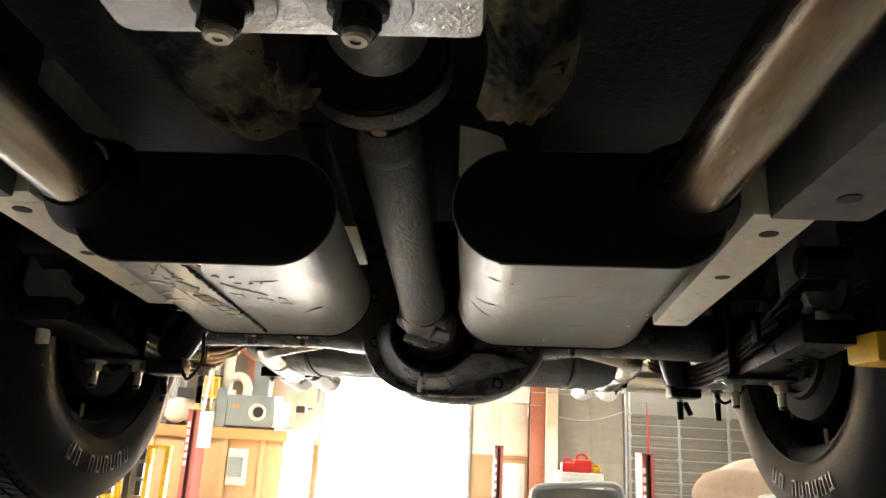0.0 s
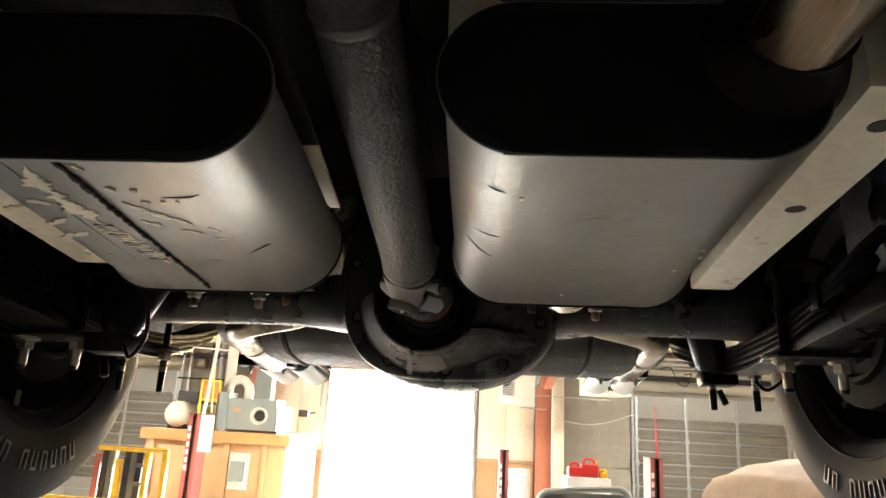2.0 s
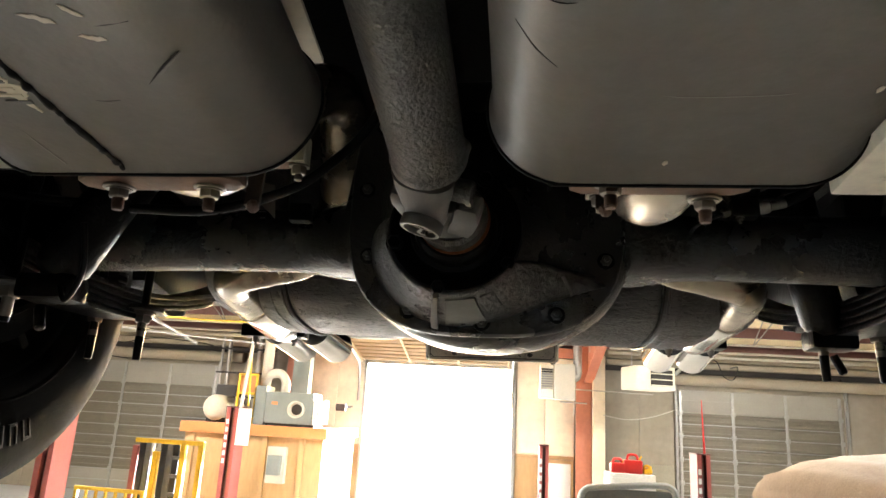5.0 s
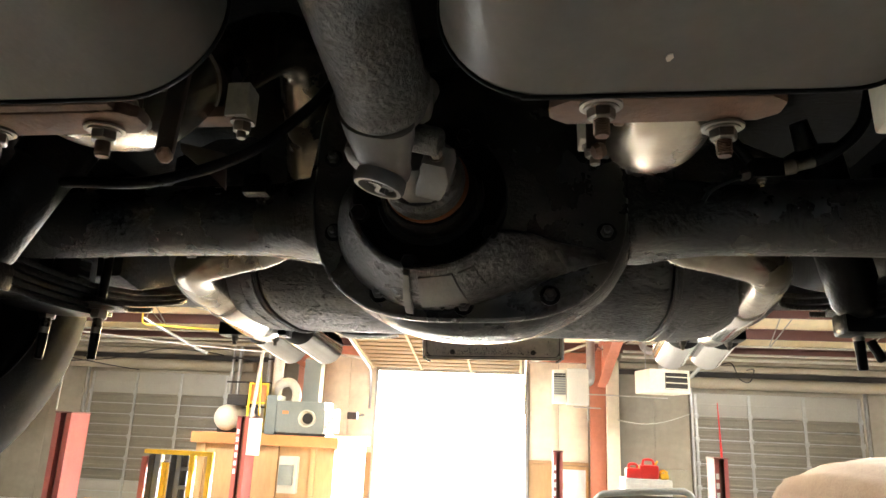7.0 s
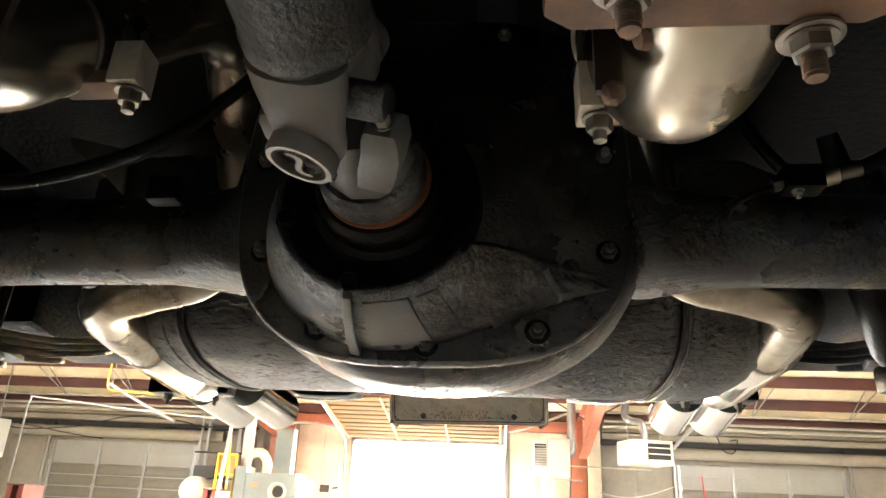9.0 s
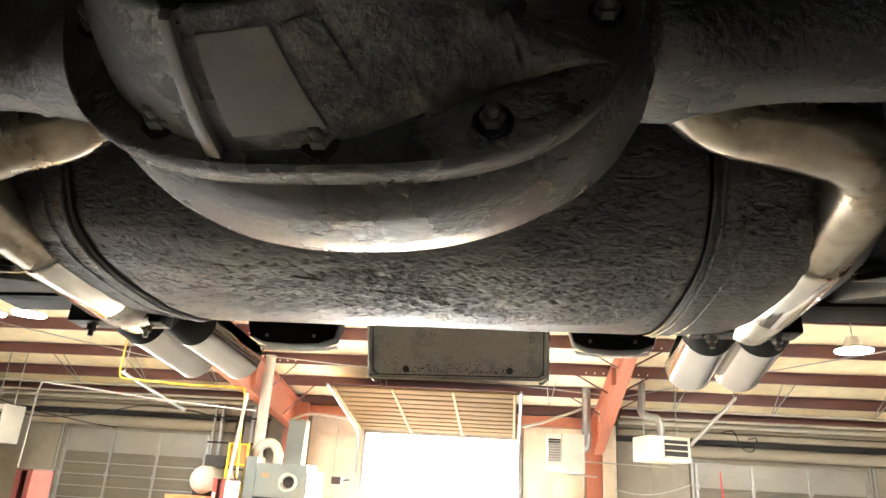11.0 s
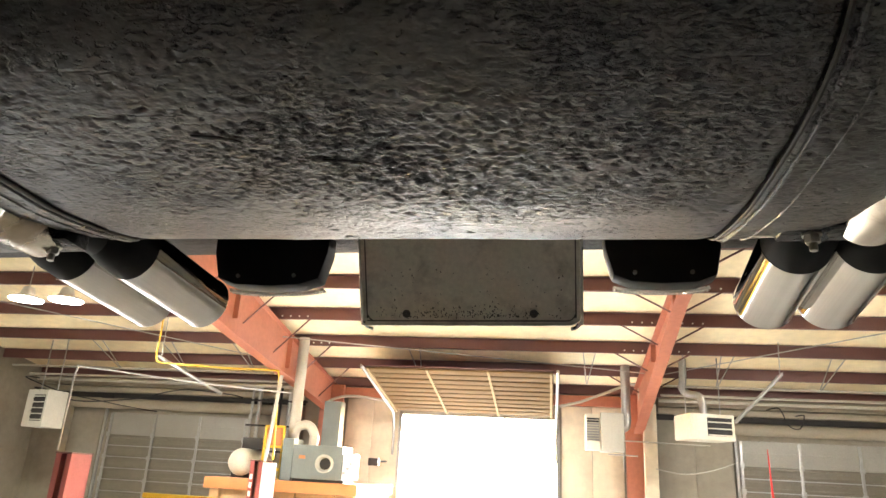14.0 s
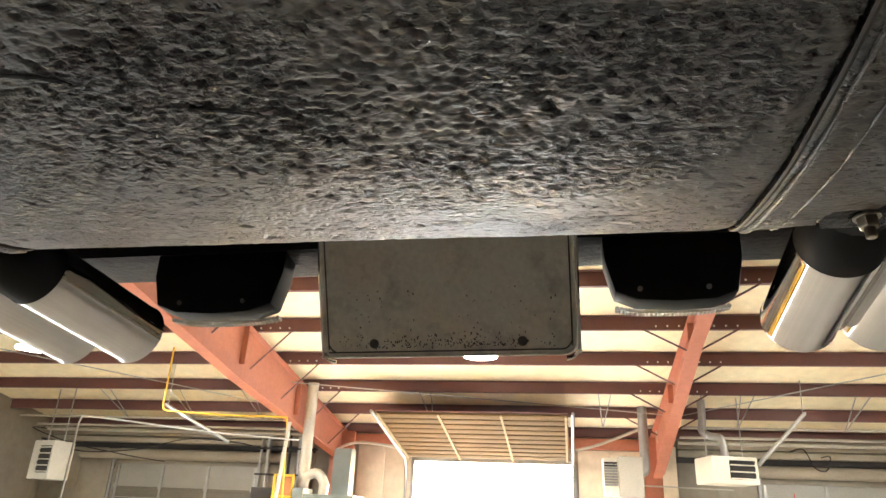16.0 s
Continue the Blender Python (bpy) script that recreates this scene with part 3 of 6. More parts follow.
part("leaf", Shape().box(1.03, 1.58, DX - 0.04, DX, 0.01, 1.26), WHITE_PAINT, d, "", 0.004)
part("handle", Shape().box(1.07, 1.1, DX - 0.08, DX - 0.04, 0.85, 0.97), STEEL_RAIL, d, "", 0.004)


# ---- workshop: lamps ----
def high_bay(x, y, z, lit):
    f = thing("ceiling_lamp", (x, y, z), "white oval high-bay lamp hung from a purlin, switched on", "lamp", "ceiling lamps")
    part("housing", Shape().lathe([(0.02, 0.22), (0.08, 0.2), (0.12, 0.08), (0.25, 0.02), (0.26, 0.0)], (x, y, z), (0, 0, 1), 28), WHITE_PAINT, f)
    part("diffuser", Shape().lathe([(0.24, -0.012), (0.24, -0.001)], (x, y, z), (0, 0, 1), 28), LAMP_GLOW, f, "glowing white diffuser")
    part("hook", Shape().cyl((x, y, z + 0.2), (x, y, roof_z(y) + 0.05), 0.008, seg=8), STEEL_RAIL, f)
    if lit:
        la = new("lamp_light", bpy.data.lights.new("lamp_light", "AREA"))
        la.data.shape, la.data.size, la.data.energy, la.data.color = "DISK", 0.46, lit, (1.0, 0.96, 0.88)
        la.location = (x, y, z - 0.03)


for x, y in ((-7.5, 10.7), (-8.2, 10.7), (4.96, 11.16), (5.7, 11.16), (-1.09, 11.16)):
    high_bay(x, y, 4.32 if y > 9 else roof_z(y) - 0.3, LAMP_W)


# ---- workshop: fixtures on walls and roof ----
def louvred_heater(name, m, w, h, dp, face, label, slats=6):
    t = thing(name, m.translation, label, "heater", "unit heaters")
    part("body", Shape().box(-w / 2, w / 2, 0, dp, 0, h, m), face, t, "", 0.02)
    # dark sheet and dark alternate slats paint the shade inside the grille
    part("grille_back", Shape().box(-w * 0.12, w * 0.43, -0.006, -0.001, h * 0.16, h * 0.86, m), DARK_SHADE_PARTS, t, "dark sheet painting the shade inside the grille")
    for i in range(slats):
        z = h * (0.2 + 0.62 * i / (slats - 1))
        part("slat", Shape().box(-w * 0.11, w * 0.42, -0.03, -0.007, z - 0.014, z + 0.006, m), DARK_SHADE_PARTS if i % 2 else face, t)
    for sx in (-1, 1):
        part("hanger", Shape().cyl(m @ Vector((sx * w * 0.4, dp / 2, h)), m @ Vector((sx * w * 0.4, dp / 2, h + 1.25)), 0.012, seg=8), STEEL_RAIL, t)
    return t


hr = louvred_heater("unit_heater", pose(2.96, 14.25, 2.85, 0, 0, 14), 0.82, 0.45, 0.7, HEATER, "beige gas unit heater with dark louvres hung from the roof")
part("flue", Shape().sweep([(2.6, 14.8, 4.5), (2.59, 14.8, 4.0), (2.57, 14.8, 3.8), (2.68, 14.75, 3.7), (2.85, 14.7, 3.66), (2.9, 14.7, 3.5), (2.9, 14.7, 3.3)], 0.07, 14), PIPE_GREY, hr, "bent galvanised flue")
hm = thing("wall_heater", (1.1, 15.0, 2.6), "tall grey-sided unit heater with louvred face by the doorway", "heater", "unit heaters")
mm = pose(1.12, 14.9, 2.6, 0, 0, 0)
part("body", Shape().box(-0.06, 0.37, 0, 0.5, 0, 0.72, mm), HEATER_GREY, hm, "", 0.015)
part("face", Shape().box(-0.34, -0.064, 0.04, 0.46, 0.02, 0.69, mm), HEATER, hm, "", 0.01)
for i in range(9):
    part("slat", Shape().box(-0.32, -0.09, 0.01, 0.035, 0.19 + i * 0.049, 0.22 + i * 0.049, mm), PIPE_GREY if i < 7 else DARK_SHADE_PARTS, hm)
part("flue", Shape().cyl((1.57, 15.25, 4.3), (1.57, 15.25, 3.2), 0.09, seg=18).sweep([(1.57, 15.25, 3.22), (1.55, 15.25, 3.1), (1.45, 15.2, 3.05)], 0.09, 14), PIPE_GREY, hm)
part("gas_pipe", Shape().cyl((1.5, 15.2, 3.1), (1.5, 15.2, 2.3), 0.012, seg=8).cyl((1.2, 15.1, 2.56), (1.75, 15.1, 2.55), 0.014, seg=8), STEEL_RAIL, hm)
louvred_heater("unit_heater", pose(-10.5, 14.3, 2.52, 0, 0, -14), 0.6, 0.76, 0.5, HEATER_GREY, "grey unit heater with open grille in the corner", 9)

# hanging pipes, struts and conduit
def rod(name, pts, r, material, label, category):
    solid(name, Shape().sweep(pts, r, 10), material, label, category, at=pts[0])


rod("drop_pipe", [(-4.2, 12.3, 3.18), (-5.2, 11.0, 3.14), (-6.0, 9.6, 3.12), (-6.13, 9.49, 3.08), (-6.15, 9.49, 2.7), (-6.16, 9.49, 2.04)], 0.013, PIPE_GREY, "thin cream air pipe down to the lift post", "pipe")
rod("roof_strut", [(-6.87, 12.65, 4.62), (-6.86, 12.65, 3.85), (-6.83, 12.65, 3.74), (-5.6, 12.65, 3.16)], [0.007, 0.007, 0.03, 0.03], PIPE_GREY, "pale diagonal tube under the roof", "strut")
rod("roof_strut", [(4.05, 13.76, 4.72), (4.02, 13.76, 4.0), (4.0, 13.76, 3.92), (3.22, 13.76, 3.12)], [0.008, 0.008, 0.033, 0.033], PIPE_GREY, "pale diagonal tube under the roof", "strut")
rod("yellow_gas_line", [(-6.79, 12.37, 4.75), (-6.79, 12.37, 4.1), (-6.79, 12.37, 3.72), (-6.7, 12.37, 3.63), (-6.5, 12.37, 3.62), (-5.45, 12.37, 3.57), (-4.6, 12.37, 3.56), (-4.48, 12.37, 3.5), (-4.45, 12.37, 3.2), (-4.39, 12.37, 2.1)], 0.016, YELLOW, "yellow gas line bent along the roof", "pipe")
rod("flex_conduit", [(-4.9, 16.1, 3.36), (-4.6, 16.1, 3.52), (-4.2, 16.1, 3.58), (-3.4, 16.1, 3.5)], 0.03, PIPE_CREAM, "cream flexible conduit across the header", "conduit")
rod("flex_conduit", [(0.3, 16.0, 3.52), (0.7, 16.0, 3.62), (1.1, 16.0, 3.77), (1.7, 16.0, 4.0), (1.9, 16.0, 3.98), (1.93, 16.0, 3.7)], 0.028, PIPE_CREAM, "cream flexible conduit across the header", "conduit")
rod("slack_cable", [(2.2, 16.0, 2.36), (2.7, 16.0, 2.29), (3.2, 16.0, 2.36), (3.8, 16.2, 2.56)], 0.012, PIPE_CREAM, "pale slack cable on the wall", "cable")
rod("cross_cable", [(1.3, 15.7, 2.86), (2.2, 15.7, 2.85), (3.2, 15.7, 2.83)], 0.014, PIPE_CREAM, "pale straight conduit on the wall", "cable")
for a, b in (((-11.5, 11.0, 4.8), (-5.4, 15.0, 4.1)), ((2.3, 15.0, 4.1), (8.6, 10.0, 4.9)), ((-5.2, 13.0, 4.3), (2.0, 15.0, 4.1))):
    rod("stay_cable", [a, b], 0.01, STEEL_RAIL, "thin steel bracing cable under the roof", "cable")
for xx in (-9.6, -8.0, -6.4, -2.7, 0.7, 3.2, 5.1, 7.0):
    s = Shape()
    s.cyl((xx, 14.15, roof_z(14.15) + 0.22), (xx + 0.12, 15.4, 3.93), 0.011, seg=6).cyl((xx + 0.28, 14.15, roof_z(14.15) + 0.22), (xx + 0.14, 15.4, 3.93), 0.011, seg=6)
    solid("conduit_hanger", s, STEEL_RAIL, "thin steel hanger rods under the purlins", "hanger", at=(xx, 14.5, 4.2), group="conduit hangers")

for k, (xx, rr, z0, z1, mt) in enumerate(((-6.62, 0.03, 1.0, 3.75, PIPE_GREY), (-6.45, 0.045, 1.6, 3.7, STEEL_RAIL), (-5.95, 0.03, 1.78, 3.78, DARK_SHADE_PARTS), (-5.72, 0.055, 1.78, 3.7, STEEL_RAIL), (-5.45, 0.03, 1.78, 3.75, PIPE_GREY))):
    rod("wall_pipe", [(xx, 16.3, z0), (xx, 16.3, (z0 + z1) / 2), (xx, 16.3, z1)], rr, mt, "grey vertical service pipe on the back wall", "pipe")
s = Shape()
for k in range(3):
    s.box(-6.7, -5.3, 16.24, 16.27, 2.3 + 0.55 * k, 2.34 + 0.55 * k)
solid("pipe_rack", s, DARK_SHADE_PARTS, "dark strut channels holding the service pipes", "rack", at=(-6.0, 16.26, 2.3))
rod("slack_cable", [(-12.0, 16.56, 3.5), (-11.9, 15.9, 3.48), (-10.8, 15.9, 3.22), (-9.4, 15.9, 3.3), (-8.2, 15.9, 3.55), (-7.1, 15.9, 3.5), (-7.0, 16.56, 3.5)], 0.014, DARK_SHADE_PARTS, "dark slack cable looped along the wall", "cable")
rod("slack_cable", [(-12.1, 16.56, 3.75), (-12.05, 15.7, 3.7), (-11.0, 15.7, 3.38), (-9.9, 15.7, 3.2), (-9.2, 15.9, 3.1), (-9.1, 16.56, 3.1)], 0.012, DARK_SHADE_PARTS, "dark slack cable looped along the wall", "cable")
rod("slack_cable", [(4.55, 16.56, 3.66), (4.6, 15.9, 3.62), (4.75, 15.9, 3.3), (4.95, 15.9, 3.25), (5.05, 15.9, 3.5), (5.1, 16.56, 3.55)], 0.012, DARK_SHADE_PARTS, "dark cable loop hanging from the girt", "cable")

# timber store room with machines on its roof
room = thing("store_room", (-4.7, 14.5, 0), "plywood store room with orange edge beam beside the doorway", "store room")
part("wall", Shape().box(-6.0, -3.3, 13.55, 16.3, 0.0, 1.57), PLYWOOD, room, "", 0.01)
part("edge_beam", Shape().box(-6.08, -3.22, 13.45, 16.3, 1.575, 1.77), ORANGE_BEAM, room, "orange painted edge beam", 0.008)
for i in range(4):
    part("stud", Shape().box(-5.9 + i * 0.72, -5.8 + i * 0.72, 13.5, 13.545, 0.0, 1.57), PLYWOOD, room, "", 0.004)
part("notice_board", Shape().box(-4.3, -3.95, 13.4, 13.54, 0.75, 1.4), HEATER_GREY, room, "", 0.01)
part("switch_box", Shape().box(-4.25, -4.0, 13.28, 13.39, 0.9, 1.25), MACHINE, room, "", 0.01)
TOP = 1.772
t = thing("air_receiver", (-5.52, 13.6, TOP), "round cream compressed-air tank lying on the store room", "air tank")
part("shell", Shape().lathe([(0.05, -0.04), (0.17, 0.0), (0.225, 0.06), (0.245, 0.12), (0.245, 1.0), (0.2, 1.1)], (-5.52, 13.55, 2.05), (0, 1, 0), 32), PIPE_CREAM, t)
part("foot", Shape().box(-5.7, -5.34, 13.7, 13.78, TOP, 1.86), DARK_SHADE_PARTS, t, "", 0.005)
part("foot", Shape().box(-5.7, -5.34, 14.35, 14.43, TOP, 1.86), DARK_SHADE_PARTS, t, "", 0.005)
part("pump", Shape().box(-5.65, -5.25, 13.9, 14.3, 2.28, 2.5).cyl((-5.3, 14.0, 2.4), (-5.1, 14.0, 2.4), 0.09), DARK_SHADE_PARTS, t, "dark pump on top", 0.01)
t = thing("yellow_guard", (-4.88, 13.0, TOP), "yellow mesh machine guard standing on the store room", "guard")
s = Shape()
for xa in (-5.05, -4.7):
    s.box(xa - 0.02, xa + 0.02, 13.5, 13.54, TOP, 2.72)
for za in (1.95, 2.34, 2.7):
    s.box(-5.03, -4.72, 13.5, 13.54, za - 0.02, za + 0.02)
part("guard_rail", s, YELLOW, t, "", 0.004)
part("infill", Shape().box(-5.03, -4.72, 13.545, 13.56, 2.34, 2.7), ORANGE_BEAM, t, "amber infill sheet")
t = thing("burner_unit", (-3.95, 13.6, TOP), "grey-green burner cabinet with round flue mouth", "machine")
part("cabinet", Shape().box(-4.48, -3.55, 13.5, 14.1, 1.82, 2.4), MACHINE, t, "", 0.012)
part("base", Shape().box(-4.45, -3.5, 13.52, 14.1, TOP, 1.82), DARK_SHADE_PARTS, t)
part("mouth", Shape().lathe([(0.15, 0.0), (0.16, 0.12), (0.135, 0.125), (0.11, 0.02)], (-3.85, 13.499, 2.09), (0, -1, 0), 28), PIPE_CREAM, t, "round cream duct mouth")
# dark disc paints the shade inside the duct
part("mouth_back", Shape().lathe([(0.1, 0.0), (0.1, 0.03)], (-3.85, 13.499, 2.09), (0, -1, 0), 24), DARK_SHADE_PARTS, t, "dark disc painting the shade inside the duct")
part("side_cabinet", Shape().box(-4.72, -4.485, 13.5, 14.0, TOP, 2.5), MACHINE, t, "", 0.01)
part("control_box", Shape().box(-3.54, -3.32, 13.5, 13.8, 1.85, 2.28), WHITE_PAINT, t, "", 0.008)
for i in range(3):
    part("gauge", Shape().cyl((-3.5 + i * 0.06, 13.499, 1.95 + 0.08 * i), (-3.5 + i * 0.06, 13.47, 1.95 + 0.08 * i), 0.025, seg=14), STEEL_RAIL, t)
part("label_plate", Shape().box(-4.36, -4.24, 13.492, 13.498, 2.16, 2.22), ORANGE_BEAM, t)
part("flue", Shape().cyl((-4.6, 13.75, 2.45), (-4.6, 13.75, 4.4), 0.1, seg=20), PIPE_CREAM, t, "cream vertical flue")
part("elbow", Shape().sweep([(-4.6, 13.7, 2.55), (-4.5, 13.68, 2.72), (-4.3, 13.68, 2.75), (-4.18, 13.68, 2.6), (-4.18, 13.68, 2.4)], 0.085, 16), PIPE_CREAM, t)
part("junction_box", Shape().box(-4.35, -4.0, 14.6, 14.9, TOP, 3.3), MACHINE, t, "", 0.01)
t = thing("flood_lamp", (-3.3, 15.6, 2.1), "small dark wall-mounted flood lamp", "lamp")
part("head", Shape().box(-3.6, -3.38, 15.5, 15.62, 2.13, 2.28), DARK_SHADE_PARTS, t, "", 0.02)
part("arm", Shape().cyl((-3.5, 15.6, 2.2), (-3.5, 16.72, 2.25), 0.02, seg=8), DARK_SHADE_PARTS, t)


# vehicle lift posts standing in the workshop
def lift_post(x, y, w, dp, h, turn, label, marks=True, pale_side=False):
    t = thing("lift_post", (x, y, 0), label, "lift post", "vehicle lift posts")
    m = pose(x, y, 0, 0, 0, turn)
    s = Shape()
    s.box(-w / 2, -w / 2 + 0.012, 0, dp, 0, h, m).box(w / 2 - 0.012, w / 2, 0, dp, 0, h, m).box(-w / 2, w / 2, dp - 0.012, dp, 0, h, m)
    s.box(-w / 2, -w / 2 + w * 0.34, -0.012, 0, 0, h, m).box(w / 2 - w * 0.3, w / 2, -0.012, 0, 0, h, m)
    part("channel", s, LIFT_RED, t)
    part("inner_channel", Shape().box(-w * 0.15, w * 0.2, 0.06, 0.1, 0, h - 0.02, m), PURLIN_RED, t, "darker red inner channel")
    part("base_plate", Shape().box(-w, w, -0.1, dp + 0.15, 0, 0.02, m), LIFT_RED, t, "", 0.004)
    part("cap", Shape().box(-w / 2 - 0.01, w / 2 + 0.01, -0.02, dp, h, h + 0.02, m), PURLIN_RED, t, "", 0.004)
    if pale_side:
        part("side_cover", Shape().box(w / 2 + 0.002, w / 2 + 0.2, -0.01, 0.1, h - 0.62, h - 0.01, m), WHITE_PAINT, t, "white side cover", 0.008)
        part("hose", Shape().sweep([m @ Vector((w / 2 + 0.05, -0.03, h)), m @ Vector((w / 2 + 0.09, -0.03, h + 0.5)), m @ Vector((w / 2 + 0.14, 0.0, h + 1.4))], 0.03, 10), PIPE_CREAM, t)
    if marks:
        for i in range(6):
            part("lettering_bar", Shape().box(-w * 0.42, -w * 0.2, -0.016, -0.0125, h - 0.28 - i * 0.13, h - 0.2 - i * 0.13, m), WHITE_PAINT, t, "pale worn lettering block")
    return t


lift_post(-5.9, 9.3, 0.27, 0.3, 2.0, -14, "red two-post lift column with open channel", marks=False)
lift_post(-4.62, 12.28, 0.22, 0.3, 2.06, -8, "red lift column with white side cover and pale marks", pale_side=True)
lift_post(0.72, 12.1, 0.15, 0.28, 1.73, 0, "slim red lift column with pale marks")
p4 = lift_post(2.97, 11.16, 0.2, 0.26, 1.76, 8, "red lift column with pale marks and a whip rod")
part("whip_rod", Shape().cyl((3.0, 11.2, 1.76), (2.98, 11.2, 2.55), 0.018, 0.006, 8), GAS_RED, p4, "thin red whip rod")

# yellow stacker truck with mast
t = thing("pallet_stacker", (-3.8, 8.37, 0), "yellow and grey pallet stacker mast with guard frame", "stacker")
m = pose(-3.8, 8.37, -0.3, 0, 0, -6)
s = Shape()
for xa in (0.2, 0.42):
    s.box(xa - 0.03, xa + 0.03, -0.02, 0.04, 0.3, 1.9, m)
s.box(-0.42, 0.45, -0.02, 0.04, 1.89, 1.94, m)
part("guard_frame", s, YELLOW, t, "", 0.008)
for xa, mt in ((-0.45, LIFT_RED), (-0.36, DARK_SHADE_PARTS), (-0.28, MAST_GREY), (-0.075, RIM_BLACK), (0.0, MAST_GREY), (0.08, RIM_BLACK)):
    part("mast_rail", Shape().box(xa - 0.036, xa + 0.036, 0.05, 0.13, 0.3, 1.9 if mt != LIFT_RED else 1.85, m), mt, t, "", 0.006)
part("lift_cylinder", Shape().box(-0.19, -0.12, 0.0, 0.06, 0.3, 1.8, m), YELLOW, t, "", 0.01)
for i in range(7):
    part("rung", Shape().box(0.06, 0.2, 0.0, 0.05, 1.72 - 0.2 * i, 1.76 - 0.2 * i, m), MAST_GREY, t, "", 0.004)
part("load_guard", Shape().box(-0.75, 0.1, -0.5, -0.46, 1.38, 1.42, m).box(-0.75, -0.71, -0.5, -0.46, 0.42, 1.4, m).box(0.06, 0.1, -0.5, -0.46, 0.42, 1.4, m), YELLOW, t, "", 0.008)
for i in range(6):
    part("guard_bar", Shape().box(-0.62 + i * 0.12, -0.59 + i * 0.12, -0.49, -0.47, 0.5, 1.38, m), YELLOW, t)
part("chassis", Shape().box(-0.7, 0.5, -0.5, 0.6, 0.31, 0.6, m), YELLOW, t, "", 0.03)

# cabinet with fuel cans
t = thing("steel_cabinet", (1.95, 11.4, 0), "white steel cabinet with fuel cans on top", "cabinet")
part("body", Shape().box(1.62, 2.29, 11.16, 11.7, 0.0, 1.43), WHITE_PAINT, t, "", 0.012)
part("door", Shape().box(1.64, 1.94, 11.145, 11.158, 0.08, 1.37), WHITE_PAINT, t, "", 0.004)
part("door", Shape().box(1.97, 2.27, 11.145, 11.158, 0.08, 1.37), WHITE_PAINT, t, "", 0.004)


def fuel_can(x, y, z, w, h, mtl, label):
    c = thing("fuel_can", (x, y, z), label, "fuel can", "fuel cans")
    part("body", Shape().box(x - w / 2, x + w / 2, y - 0.1, y + 0.1, z + 0.001, z + h * 0.72), mtl, c, "", 0.03)
    part("handle", Shape().sweep([(x - w * 0.3, y, z + h * 0.68), (x - w * 0.22, y, z + h * 0.97), (x + w * 0.2, y, z + h * 0.97), (x + w * 0.3, y, z + h * 0.68)], 0.018, 8), mtl, c)
    part("spout", Shape().cyl((x + w * 0.34, y, z + h * 0.7), (x + w * 0.5, y, z + h * 0.95), 0.02, 0.012, 10), YELLOW, c, "yellow spout")


fuel_can(1.77, 11.35, 1.43, 0.22, 0.2, GAS_RED, "red plastic fuel can on the cabinet")
fuel_can(1.99, 11.35, 1.43, 0.27, 0.27, GAS_RED, "larger red plastic fuel can on the cabinet")
fuel_can(2.2, 11.35, 1.43, 0.13, 0.12, YELLOW, "small yellow plastic can on the cabinet")

# grey utility vehicle with a framed windscreen
t = thing("utility_cart", (1.7, 10.3, 0), "grey utility vehicle with framed windscreen", "vehicle")
s = Shape()
s.sweep([(1.08, 10.15, 0.75), (1.1, 10.2, 1.1), (1.16, 10.23, 1.24), (1.35, 10.23, 1.29), (2.1, 10.23, 1.35), (2.28, 10.23, 1.33), (2.35, 10.2, 1.2), (2.38, 10.15, 0.75)], 0.045, 10)
part("windscreen_frame", s, GREY_FRAME, t)
part("windscreen", Shape().box(1.15, 2.3, 10.215, 10.225, 0.75, 1.28), GLASS_DIM, t, "dull glass")
part("body", Shape().box(1.05, 2.42, 9.4, 10.95, 0.25, 0.75), GREY_FRAME, t, "", 0.06)
for xa in (1.2, 2.3):
    for ya in (9.7, 10.6):
        part("tyre", Shape().lathe([(0.1, -0.09), (0.25, -0.1), (0.3, -0.06), (0.3, 0.06), (0.25, 0.1), (0.1, 0.09)], (xa, ya, 0.3), (1, 0, 0), 24), RUBBER, t)

# covered car
t = thing("covered_car", (4.7, 8.2, 0), "white vehicle under a tan fabric cover", "covered car")
rings, random_fold = [], random.Random(4)
NX = 40
for i in range(NX + 1):
    u = i / NX * 2 - 1
    xx = 5.1 + 1.75 * u
    env = max(0.0, 1 - abs(u) ** 3.2)
    top = 1.48 + 0.47 * env**0.5 + 0.015 * math.sin(i * 1.7)
    ring_pts = []
    for j in range(28):
        v = j / 27 * 2 - 1
        a = v * math.pi / 2
        yy = 8.3 + (2.0 + 0.05 * math.sin(j * 2.3 + i)) * math.copysign(abs(math.sin(a)) ** 0.8, v)
        fold = 0.035 * math.sin(i * 1.35 + 0.6 * math.sin(j)) * abs(v) ** 2
        zz = 1.2 + (top - 1.2) * max(0, math.cos(a)) ** 0.45 + fold
        ring_pts.append((xx, yy + fold, zz))
    ring_pts.append((xx, 10.3, 1.15))
    ring_pts.append((xx, 6.3, 1.15))
    rings.append(ring_pts)
part("fabric_cover", Shape().loft(rings), COVER, t, "wrinkled tan fabric cover", angle=70)
part("body", Shape().box(2.95, 6.5, 6.4, 10.2, 0.45, 1.12), CAR_WHITE, t, "", 0.12)
part("bonnet", Shape().add([(2.7, 6.2, 1.1), (4.5, 6.1, 1.1), (4.5, 7.2, 1.1), (2.7, 7.2, 1.1), (3.0, 6.4, 1.55), (4.2, 6.2, 1.62), (4.2, 7.2, 1.62), (3.0, 7.2, 1.55)], [(0, 3, 2, 1), (4, 5, 6, 7), (0, 1, 5, 4), (1, 2, 6, 5), (2, 3, 7, 6), (3, 0, 4, 7)]), CAR_WHITE, t, "white painted nose below the cover", 0.05)
